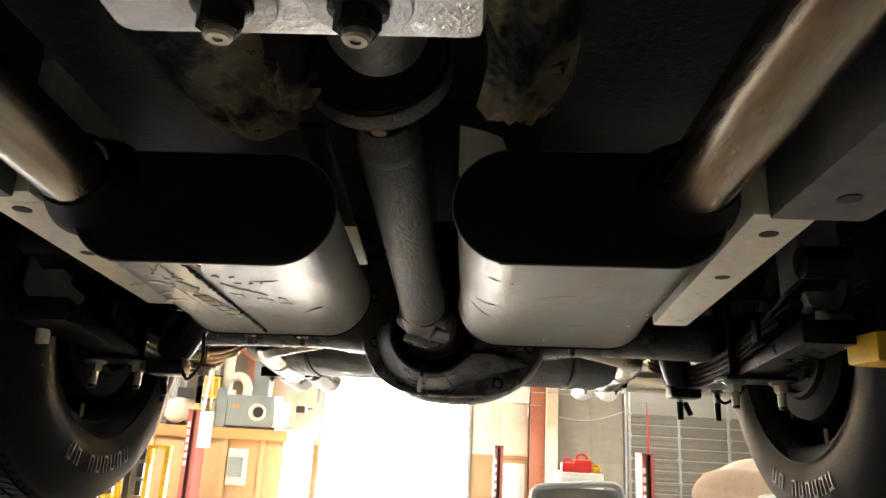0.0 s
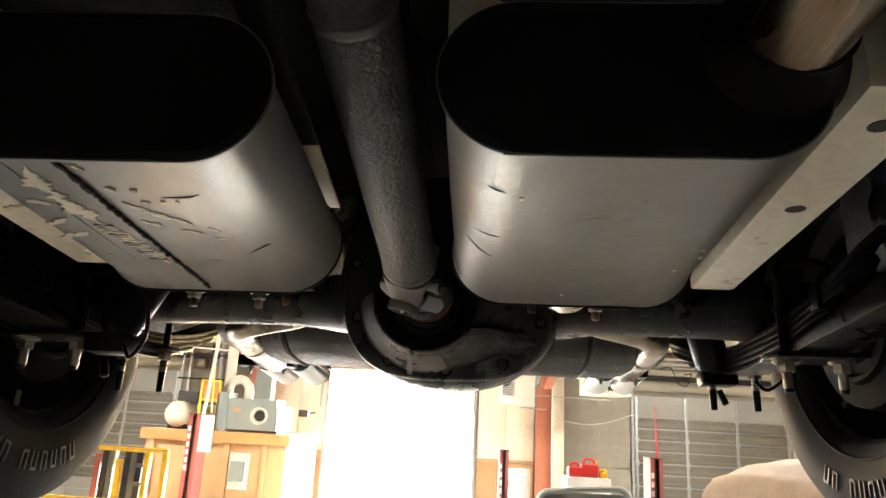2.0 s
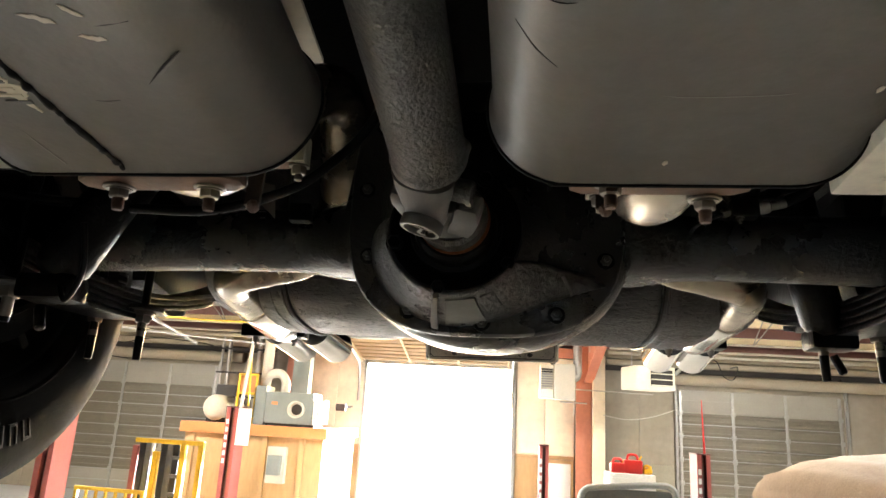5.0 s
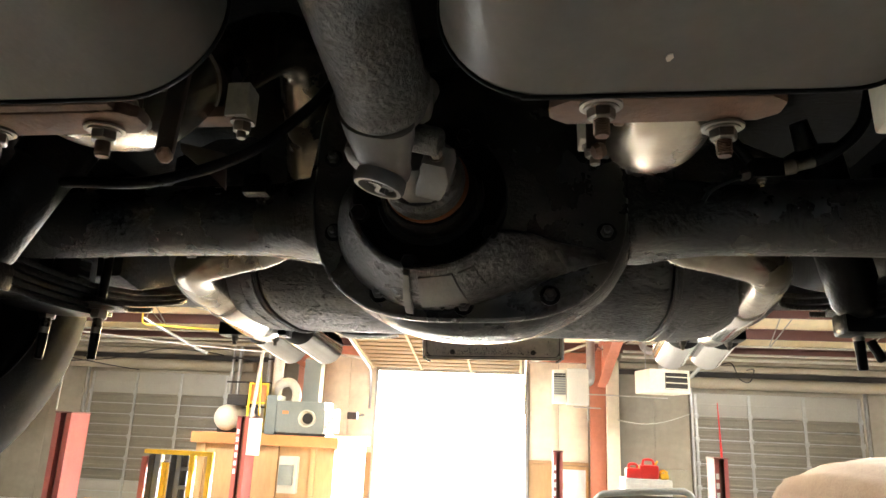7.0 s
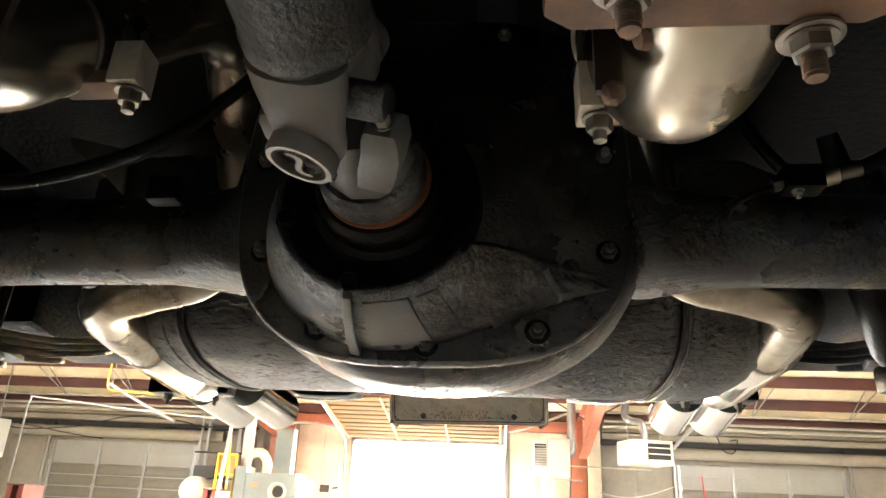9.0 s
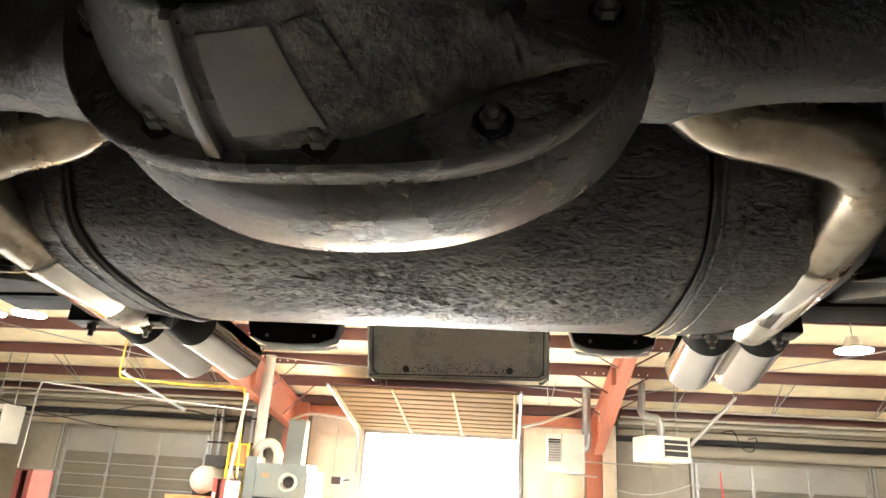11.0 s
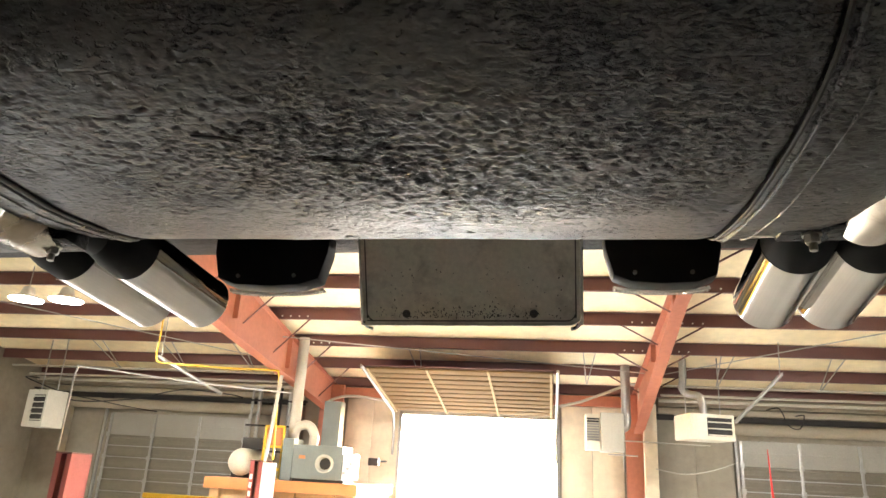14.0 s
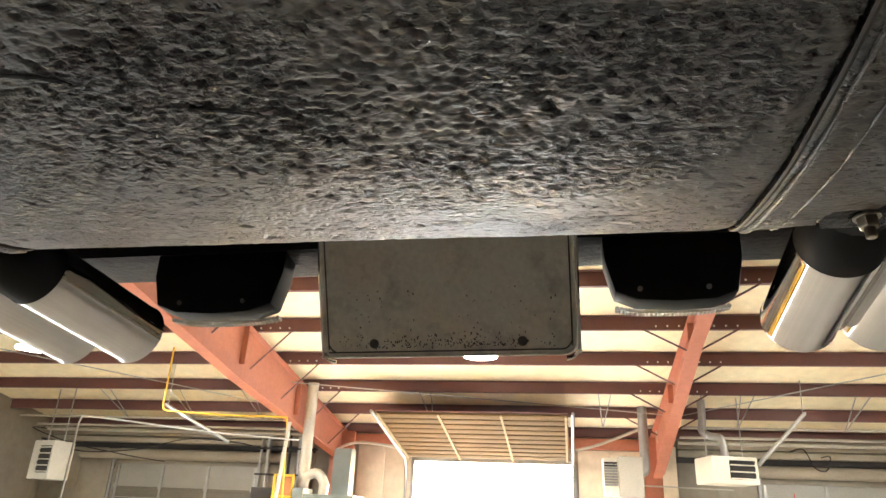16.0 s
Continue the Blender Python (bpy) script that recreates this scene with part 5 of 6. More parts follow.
    tp = part("tailpipe", Shape().sweep(path, rad, 32, 8), PIPE_BARE, car, "bare steel tailpipe bent over the axle")
    cc, cd = (Vector((-0.2215, 0.932, 2.026)), Vector((0.12, 0.85, 0.5))) if sg < 0 else (Vector((0.132, 0.942, 2.03)), Vector((-0.05, 0.5, 0.85)))
    part("clamp", Shape().lathe([(0.03, -0.002), (0.0335, 0.0), (0.0345, 0.004), (0.0345, 0.009), (0.0335, 0.012), (0.03, 0.014)], cc, cd, 36), RUST_DARK, tp, "dark clamp band")
    # pale ring paints the thin lit edge of the dark clamp
    part("clamp_lit_edge", Shape().lathe([(0.0335, 0.0), (0.0358, 0.0008), (0.0358, 0.002), (0.0335, 0.0028)], cc, -cd, 48, False), BOLT_STEEL, tp, "clamp edge coloured bright as if lit")
    bx, by, bz = (-0.175, 0.945, 2.011) if sg < 0 else (0.1055, 0.93, 1.976)
    blk = part("clamp_block", Shape().box(bx - 0.0095, bx + 0.0095, by - 0.01, by + 0.012, bz - 0.014, bz + 0.016), PLATE_GREY, tp, "grey stamped clamp saddle", 0.0015)
    part("saddle_bar", Shape().box(min(bx, bx + 0.042 * sg), max(bx, bx + 0.042 * sg), by - 0.008, by + 0.01, bz - 0.0145, bz - 0.004), RUST, blk, "", 0.002)
    part("nut", hexbolt(Shape(), (bx + 0.002, by + 0.001, bz - 0.0145), (0, 0.1, -1), 0.0075, 0.009, 0.006), BOLT_STEEL, blk, "zinc clamp nut")
    rod_line = ((0.004, 0.014), (0.01, 0.031), (0.026, 0.052), (0.053, 0.0755), (0.07, 0.0735), (0.084, 0.0615)) if sg < 0 else ((-0.004, 0.014), (-0.002, 0.043), (0.005, 0.0605), (0.02, 0.07), (0.045, 0.066))
    part("u_rod", Shape().sweep([(bx + a * sg, by, bz + b) for a, b in rod_line], 0.0046, 12), BOLT_STEEL, blk, "bent clamp rod")
    part("pipe_sleeve", Shape().lathe([(0.0278, 0), (0.0295, 0.002), (0.0295, 0.13), (0.0278, 0.133)], (0.3625 * kx, 1.41, 1.9625), (0.01 * sg, 1, -0.04), 28), PIPE_SLEEVE, tp, "brighter pipe sleeve")
    # tip hanger and twin tips
    hc = 0.362 if sg > 0 else -0.408
    hg = part("tip_hanger", Shape().box(hc - 0.062, hc + 0.062, 1.61, 1.645, 1.946, 1.97), BLACK_PAINT, car, "black tip hanger bar", 0.004)
    for u in (-0.037, 0.037):
        part("bolt", hexbolt(Shape(), (hc + u, 1.628, 1.946), (0, 0, -1), 0.0065, 0.008, 0.007), BOLT_STEEL, hg)
    for k, (xa, xb) in enumerate(((0.35, 0.366), (0.42, 0.437)) if sg > 0 else ((0.378, 0.352), (0.452, 0.43))):
        a, b = Vector((xa * sg, 1.65, 1.995)), Vector((xb * sg, 1.905, 1.974))
        tip = part("exhaust_tip", Shape().lathe([(0.034, 0.0), (0.0345, 0.004), (0.0345, 0.15), (0.0355, 0.154), (0.0325, 0.1555), (0.0315, 0.14), (0.0315, 0.02)], a + (b - a) * 0.39, b - a, 40, False), CHROME, car, "polished twin exhaust tip")
        part("tip_inner", Shape().lathe([(0.022, -0.06), (0.0285, -0.045), (0.0325, -0.025), (0.0337, 0.004), (0.0337, 0.012), (0.02, 0.02)], a + (b - a) * 0.385, b - a, 32), MUFFLER_BLACK, tip, "matt black tip neck")
        part("tip_branch", Shape().sweep([(0.37 * kx, 1.615, 1.968), (lerp(0.37 * kx, xa * sg, 0.6), 1.65, 1.985), (xa * sg, 1.71, 1.99)], 0.0245, 18), MUFFLER_BLACK, hg)

# ---- driveshaft and rear axle ----
B = SB
LS = (B - SA).length
ds = part("driveshaft", Shape().lathe([(0.024, -0.004), (0.0275, 0.004), (0.0275, 0.014), (0.0305, 0.02), (0.0305, LS - 0.012), (0.032, LS - 0.008), (0.032, LS), (0.029, LS + 0.004)], SA, SD, 48), SHAFT_GREY, car, "dark grey hammered-finish driveshaft")
part("weld_band", Shape().lathe([(0.0305, 0), (0.0318, 0.003), (0.0318, 0.006), (0.0305, 0.009)], SA + SD * 0.026, SD, 40), CASTING, ds)
J = Vector((-0.036, 0.905, 1.961))
cap_d = Vector((-0.28, 0.03, -0.96)).normalized()
cross_d = cap_d.cross(SD).normalized()
part("yoke_neck", Shape().lathe([(0.029, 0.0), (0.0275, 0.008), (0.02, 0.016), (0.008, 0.019)], B + SD * 0.002, SD, 32), CASTING, ds, "grey cast yoke neck")
for sg in (-1, 1):
    d = cap_d * sg
    # a broad tongue narrowing from the tube to the round bearing seat
    rings_ = []
    for t, hw, out, th in ((0.0, 0.0275, 0.0225, 0.008), (0.3, 0.0255, 0.0255, 0.009), (0.6, 0.022, 0.029, 0.0085), (0.9, 0.0195, 0.031, 0.008), (1.05, 0.019, 0.0312, 0.008), (1.25, 0.0165, 0.031, 0.008), (1.4, 0.0105, 0.0308, 0.0075), (1.46, 0.004, 0.0306, 0.007)):
        p = B.lerp(J, t) + d * out
        rings_.append([p + cross_d * (hw * math.copysign(abs(math.cos(a)) ** 0.7, math.cos(a))) + d * (th * math.copysign(abs(math.sin(a)) ** 0.7, math.sin(a)) - 0.006 * math.cos(a) ** 2) for a in (2 * math.pi * k / 24 for k in range(24))])
    part("yoke_ear", Shape().loft(rings_), CASTING, ds, "grey cast yoke ear", angle=50)
    o_ = J + d * 0.0385
    part("bearing_cap", Shape().lathe([(0.0185, -0.004), (0.0188, 0.0035), (0.0175, 0.0058), (0.0148, 0.0058), (0.0138, 0.0015), (0.0138, -0.002)], o_, d, 36), CASTING, ds, "ringed bearing cap")
    part("cap_face", Shape().lathe([(0.0139, -0.001), (0.0139, 0.001), (0.002, 0.0012)], o_, d, 28), BLACK_PAINT, ds, "dark recessed cap face")
    q = d.to_track_quat("Z", "Y")
    bars = Shape()
    for k in range(15):
        f_ = -1 + 2 * k / 14
        w_ = 0.0095 * f_
        h_ = -0.0055 * math.sin(f_ * 2.6)
        bars.box(w_ - 0.0012, w_ + 0.0012, h_ - 0.0018, h_ + 0.0018, 0.0005, 0.0055, Matrix.LocRotScale(o_, q @ Euler((0, 0, 0.5)).to_quaternion(), None))
    tagged(part("cast_mark", bars, CASTING, ds), "small raised casting marks", kind="stuff")
for sg in (-1, 1):
    d = cross_d * sg
    part("cross_cap", Shape().lathe([(0.009, 0.0), (0.0105, 0.012), (0.0105, 0.032), (0.009, 0.034)], J, d, 20), CARRIER, ds)
    o_ = J + d * 0.031
    ear = Shape()
    rings_ = []
    for y, hw, hh in ((0.008, 0.009, 0.008), (0.012, 0.011, 0.0105), (0.024, 0.012, 0.011), (0.04, 0.0125, 0.01), (0.058, 0.011, 0.008)):
        p = o_ + cap_d * 0.005 + SD * y - d * (0.0 if y < 0.02 else (y - 0.02) * 0.35)
        rings_.append([p + d * a_ * hw + cap_d * b_ * hh for a_, b_ in ((-1, -1), (1, -1), (1, 1), (-1, 1))])
    part("flange_ear", ear.loft(rings_), CASTING, ds, "grey flange ear", 0.003)
    part("strap_bolt", hexbolt(Shape(), o_ + SD * 0.009 + cap_d * 0.005, -SD, 0.0045, 0.006), BOLT_STEEL, ds)
PLACE[0] = FRONT

ax = part("axle_housing", Shape(), AXLE_BLACK, car, "black painted banjo axle housing")
AX, AY, AZ, BZ = 0.02, 1.235, 2.006, 2.04
rings = []
n = 28
for i in range(161):
    x = -0.6 + 1.2 * i / 160
    u = abs(x - AX)
    tube = 0.039 + 0.004 * math.exp(-((u - 0.5) ** 2) / 0.01)
    ball = 0.1675 * (1 - (u / 0.17) ** 2.3) ** (1 / 2.3) if u < 0.17 else 0.0
    lo_t, hi_t = AZ - tube, AZ + tube
    blend = max(0.0, 1 - max(0.0, u - 0.14) / 0.11)
    blend = blend * blend * (3 - 2 * blend)
    zl = min(lo_t, BZ - ball) if ball else lo_t
    zl = zl - 0.009 * blend * min(1, max(0, (u - 0.1) / 0.07))
    zh = max(hi_t, BZ + ball) if ball else hi_t
    dp = 0.039 + 0.022 * blend
    cz, hz = (zl + zh) / 2, (zh - zl) / 2
    ring_pts = []
    for j in range(n):
        a = 2 * math.pi * j / n
        c, s_ = math.cos(a), math.sin(a)
        e = lerp(1.0, 0.6, blend)
        ring_pts.append((x, AY + (min(dp, 0.039 + 0.003 * blend) if c > 0 else dp) * math.copysign(abs(c) ** e, c), cz + hz * math.copysign(abs(s_) ** lerp(1.0, 0.32, blend), s_)))
    rings.append(ring_pts)
o = ORIGIN["car"]
ax.data = mesh_of("axle_housing", Shape().loft(rings), AXLE_BLACK, o, angle=60)

PLACE[0] = None
def carrier_ring(r, y, cx=0.002, cz=2.019, n=64, e=2.0):
    """A ring round the carrier; e above 2 squares it off."""
    out = []
    for k in range(n):
        a = 2 * math.pi * k / n
        c, d_ = math.cos(a), math.sin(a)
        out.append((cx + r * math.copysign(abs(c) ** (2 / e), c), y, cz + r * math.copysign(abs(d_) ** (2 / e), d_)))
    return out


PX, PZ = -0.027, 1.962
flange = Shape().loft([carrier_ring(0.1545, 1.108, e=3.0), carrier_ring(0.1565, 1.099, e=3.0), carrier_ring(0.1565, 1.093, e=3.0), carrier_ring(0.154, 1.0895, e=3.0), carrier_ring(0.129, 1.088, e=3.0), carrier_ring(0.118, 1.082, 0.002, 2.016, e=2.4),
                       carrier_ring(0.1, 1.06, 0.0, 2.01), carrier_ring(0.082, 1.044, -0.012, 1.985), carrier_ring(0.07, 1.036, -0.024, 1.966), carrier_ring(0.06, 1.034, PX, PZ)])
cr = part("differential_carrier", flange, AXLE_BLACK, car, "black cast differential carrier with studs", angle=50)

# dark pinion retainer set inside the ridge, stepped hub and seal
part("pinion_retainer", Shape().lathe([(0.07, 0.0), (0.0685, 0.012), (0.066, 0.0135), (0.06, 0.012), (0.054, 0.006), (0.048, 0.005)], (PX, 1.034, PZ), (0, -1, 0), 56), BLACK_PAINT, cr, "black pinion retainer plate")
part("pinion_hub", Shape().lathe([(0.056, 0.0), (0.054, 0.012), (0.0485, 0.014), (0.0475, 0.024), (0.043, 0.027), (0.0415, 0.042), (0.038, 0.046), (0.03, 0.047)], (PX + 0.001, 1.046, PZ), (0, -1, 0), 44), BLACK_PAINT, cr, "stepped black pinion hub")
part("pinion_seal", Shape().lathe([(0.033, 0), (0.0362, 0.001), (0.0362, 0.003), (0.033, 0.004)], (PX + 0.001, 0.9985, PZ), (0, -1, 0), 40), ORANGE_SEAL, cr, "thin orange seal ring")
part("pinion_collar", Shape().lathe([(0.0345, 0.0), (0.035, 0.003), (0.034, 0.016), (0.03, 0.02), (0.02, 0.021)], (PX, 0.9945, PZ), (-0.05, -1, 0), 36), CARRIER, cr, "dark pinion collar")
part("pinion_flange", Shape().lathe([(0.029, 0.0), (0.027, 0.006), (0.0235, 0.012), (0.022, 0.03), (0.018, 0.042)], (PX, 0.976, PZ), (-0.08, -1, 0), 10), CASTING, cr, "grey pinion flange", 0.001)


# cast apron: a ridge round the pinion, then a falling edge over the ring gear
def apron_edge(u):
    """Front edge and foot of the casting for u from 0 to 1."""
    if u < 0.62:
        a = radians(lerp(172, 326, u / 0.62))
        p = Vector((PX + 0.0725 * math.cos(a), 1.019 - 0.004 * math.sin(a + 2.2), PZ + 0.0725 * math.sin(a)))
        f = lerp(0.094, 0.1, u / 0.62)
        q = Vector((PX + f * 1.05 * math.cos(a), 1.0895, PZ + (f - 0.008) * math.sin(a)))
        if u > 0.36:
            k = (u - 0.36) / 0.26
            q = q.lerp(Vector((0.05, 1.0895, 1.889)), k * k)
        return p, q
    k = (u - 0.62) / 0.38
    a = Vector((0.0331, 1.0165, 1.9215))
    b, c = Vector((0.085, 1.058, 1.9245)), Vector((0.124, 1.086, 1.926))
    p = a.lerp(b, k / 0.62) if k < 0.62 else b.lerp(c, (k - 0.62) / 0.38)
    p.z += 0.0035 * math.sin(min(1.0, k / 0.62) * math.pi)
    q = Vector((0.05, 1.0895, 1.889)).lerp(Vector((0.128, 1.0895, 1.924)), k ** 1.4)
    return p, q


def apron_point(u, v):
    p, q = apron_edge(u)
    out = Vector((p.x - 0.002, 0, p.z - 2.0)).normalized()
    belly = math.sin(v * math.pi) * (0.003 + 0.008 * min(1, max(0.0, (u - 0.5) / 0.2)))
    r_ = p.lerp(q, v) + out * belly
    rough_cast = min(1, max(0.0, (u - 0.5) / 0.1)) * math.sin(v * math.pi)
    w = mnoise.noise(r_ * 170) * 0.0016 + mnoise.noise(r_ * 420) * 0.0008
    return r_ + out * w * (0.15 + rough_cast)


NU, NV = 150, 26
pts, fcs = [], []
for iu in range(NU + 1):
    u = iu / NU
    p, q = apron_edge(u)
    inward = Vector((PX - p.x, 0, PZ - p.z)).normalized() if u < 0.62 else Vector((-0.1, 0, 1)).normalized()
    row = [p + inward * 0.007 + Vector((0, 0.022, 0)), p + inward * 0.0055 + Vector((0, 0.001, 0)), p + inward * 0.0035 + Vector((0, -0.0012, 0)), p + inward * 0.0012 + Vector((0, -0.0008, 0))]
    row += [apron_point(u, iv / NV) for iv in range(NV + 1)]
    pts += row
M_ = NV + 5
for iu in range(NU):
    for iv in range(M_ - 1):
        k0 = iu * M_ + iv
        fcs.append((k0, k0 + 1, k0 + M_ + 1, k0 + M_))
part("cast_apron", Shape().add(pts, fcs), CARRIER, cr, "dusty grey cast apron with a raised ridge", angle=60)


def apron_patch(name, u0, u1, v0, v1, lift, material, label, bevel):
    """A raised flat pad on the apron."""
    s_ = Shape()
    rows_ = []
    for v in (v0, lerp(v0, v1, 0.33), lerp(v0, v1, 0.66), v1):
        a, b = apron_point(u0, v), apron_point(u1, v)
        rows_.append([a + Vector((0, 0, -lift)), b + Vector((0, 0, -lift)), b + Vector((0, 0, 0.004)), a + Vector((0, 0, 0.004))])
    part(name, s_.loft(rows_), material, cr, label, bevel)


apron_patch("cast_boss", 0.372, 0.462, 0.1, 0.84, 0.0022, CASTING, "pale flat cast boss", 0.0015)
apron_patch("cast_boss", 0.475, 0.52, 0.12, 0.5, 0.0014, CARRIER, "small raised cast pad", 0.001)
apron_patch("web", 0.333, 0.352, -0.02, 1.02, 0.006, CASTING, "pale narrow cast rib", 0.0018)
part("web", Shape().sweep([apron_edge(0.86)[0] + Vector((0, 0.001, -0.001)), apron_point(0.86, 0.3) + Vector((0, -0.001, -0.002)), apron_point(0.86, 0.7)], [0.0035, 0.003, 0.0015], 10), CARRIER, cr, "short cast rib")
for ang, rr_ in ((257, 0.066), (-35, 0.067), (196, 0.064), (60, 0.062), (128, 0.062)):
    a = radians(ang)
    part("retainer_bolt", hexbolt(Shape(), (PX + rr_ * math.cos(a), 1.022, PZ + rr_ * math.sin(a)), (0, -1, 0), 0.0072, 0.008), BLACK_PAINT, cr, "black retainer bolt")
for bx, bz in ((-0.1285, 1.95), (-0.08, 1.889), (0.001, 1.877), (0.081, 1.887), (0.1352, 1.9485), (0.137, 2.03), (0.12, 2.11), (0.06, 2.153), (-0.06, 2.153), (-0.12, 2.11), (-0.135, 2.03)):
    part("stud_nut", hexbolt(Shape(), (bx, 1.0892, bz), (0, -1, 0), 0.0062, 0.007, 0.007), CARRIER, cr, "nut on a stud")
    part("nut_washer", Shape().lathe([(0.0095, 0), (0.0095, 0.0015), (0.0085, 0.002)], (bx, 1.0893, bz), (0, -1, 0), 18), BLACK_PAINT, cr)
rnd = random.Random(6)
part("sealant_bead", Shape().sweep([(0.002 + (0.1535 + 0.002 * rnd.random()) * math.cos(radians(a)), 1.0985 + 0.002 * rnd.random(), 2.019 + (0.1535 + 0.002 * rnd.random()) * math.sin(radians(a))) for a in range(-50, -22, 3)], [0.0012 + 0.003 * rnd.random() for _ in range(10)], 8, 3), CASTING, cr, "squeezed-out grey sealant")

# axle tube lumps, brake line and hoses
rnd = random.Random(12)
for k in range(16):
    x = rnd.choice((-1, 1)) * rnd.uniform(0.19, 0.42)
    a = radians(rnd.uniform(200, 300))
    p = Vector((x, 1.155 + 0.037 * math.cos(a), 1.986 + 0.037 * math.sin(a)))
    part("weld_spatter", Shape().lathe([(0.0045, -0.002), (0.004, 0.0012), (0.002, 0.0024)], p, (0, math.cos(a), math.sin(a)), 9), AXLE_BLACK, ax)
part("parking_cable", Shape().sweep([(-0.62, 1.0, 2.02), (-0.53, 1.02, 1.996), (-0.442, 1.03, 1.988), (-0.358, 1.03, 1.982), (-0.284, 1.03, 1.983), (-0.205, 1.03, 2.008), (-0.161, 1.03, 2.042), (-0.128, 1.03, 2.079), (-0.1, 1.02, 2.13)], 0.0056, 12), BLACK_PAINT, car, "black parking-brake cable")
jn = part("brake_junction", Shape().box(0.276, 0.306, 1.092, 1.112, 2.006, 2.026), BLACK_PAINT, car, "dark brake junction with silver fittings", 0.002)
part("fitting", Shape().lathe([(0.006, 0), (0.0075, 0.003), (0.0075, 0.012), (0.0055, 0.014), (0.0055, 0.03)], (0.306, 1.101, 2.017), (1, -0.1, 0.2), 14), BOLT_STEEL, jn, "silver hose fitting")
part("fitting", Shape().lathe([(0.004, 0), (0.0055, 0.002), (0.0055, 0.009)], (0.276, 1.101, 2.013), (-1, 0, -0.3), 6), BOLT_STEEL, jn)
part("nut", hexbolt(Shape(), (0.286, 1.1, 2.006), (0, 0, -1), 0.004, 0.004, 0.003), BOLT_STEEL, jn)
part("brake_hose", Shape().sweep([(0.335, 1.098, 2.024), (0.36, 1.094, 2.036), (0.385, 1.09, 2.065), (0.395, 1.08, 2.12)], 0.0062, 12), BLACK_PAINT, jn, "black brake hose")
part("brake_line", Shape().sweep([(0.25, 1.098, 2.075), (0.262, 1.1, 2.05), (0.278, 1.101, 2.026)], 0.0055, 10), BLACK_PAINT, jn)
part("brake_line", Shape().sweep([(0.268, 1.101, 2.01), (0.24, 1.105, 1.998), (0.232, 1.12, 1.985)], 0.0024, 8), BLACK_PAINT, jn)
part("hanger_bracket", Shape().slab([(-0.033, 0.016), (0.017, 0.003), (0.021, -0.036), (0.004, -0.02), (-0.029, 0.005)], 0.004, lambda u, v, w_: (-0.25 + u, 1.05 + w_, 2.017 + v)), BOLT_STEEL, car, "small dusty steel bracket", 0.001)
part("cable_clip", Shape().box(-0.217, -0.192, 1.06, 1.075, 1.982, 2.003), BLACK_PAINT, car, "", 0.003)

PLACE[0] = FRONT
# ---- frame rails ----
for sg, xr0, xr1, y0, y1 in ((1, 0.283, 0.34, 0.505, 0.985), (-1, 0.338, 0.395, 0.5, 0.945)):
    r = part("frame_rail", Shape().loft([[(sg * (xr0 + 0.0), y0, 1.98), (sg * (xr1 + 0.0), y0, 1.98), (sg * xr1, y0, 2.11), (sg * xr0, y0, 2.11)],
                                         [(sg * (xr0 + 0.032), y1, 1.978), (sg * (xr1 + 0.026), y1, 1.978), (sg * (xr1 + 0.026), y1, 2.12), (sg * (xr0 + 0.032), y1, 2.12)]]), RAIL_CREAM, car, "cream-primed frame rail with drain holes", 0.004)
    # drain holes are dark discs, their inner shade put in as colour
    for k in (0.1, 0.42, 0.8):
        part("drain_hole", Shape().lathe([(0.0075, -0.001), (0.0085, 0.0), (0.0085, 0.0006)], (sg * ((xr0 + xr1) / 2 + 0.03 * k), lerp(y0, y1, k), 1.9795), (0, 0, -1), 20), DARK_SHADE_PARTS, r, "dark disc painting the shade of a drain hole")
    part("torque_box", Shape().loft([[(sg * (xr0 + 0.008), 0.495, 1.972), (sg * (xr1 + 0.03), 0.495, 1.972), (sg * (xr1 + 0.03), 0.495, 2.12), (sg * (xr0 + 0.008), 0.495, 2.12)],
                                     [(sg * (xr0 - 0.005), -0.4, 1.972), (sg * (xr1 + 0.06), -0.4, 1.972), (sg * (xr1 + 0.06), -0.4, 2.12), (sg * (xr0 - 0.005), -0.4, 2.12)]]), RAIL_GREY, r, "dusty grey rail section", 0.004)
    part("box_hole", Shape().lathe([(0.008, -0.001), (0.009, 0.0), (0.009, 0.0006)], (sg * (xr1 - 0.01), 0.44, 1.9715), (0, 0, -1), 20), DARK_SHADE_PARTS, r)

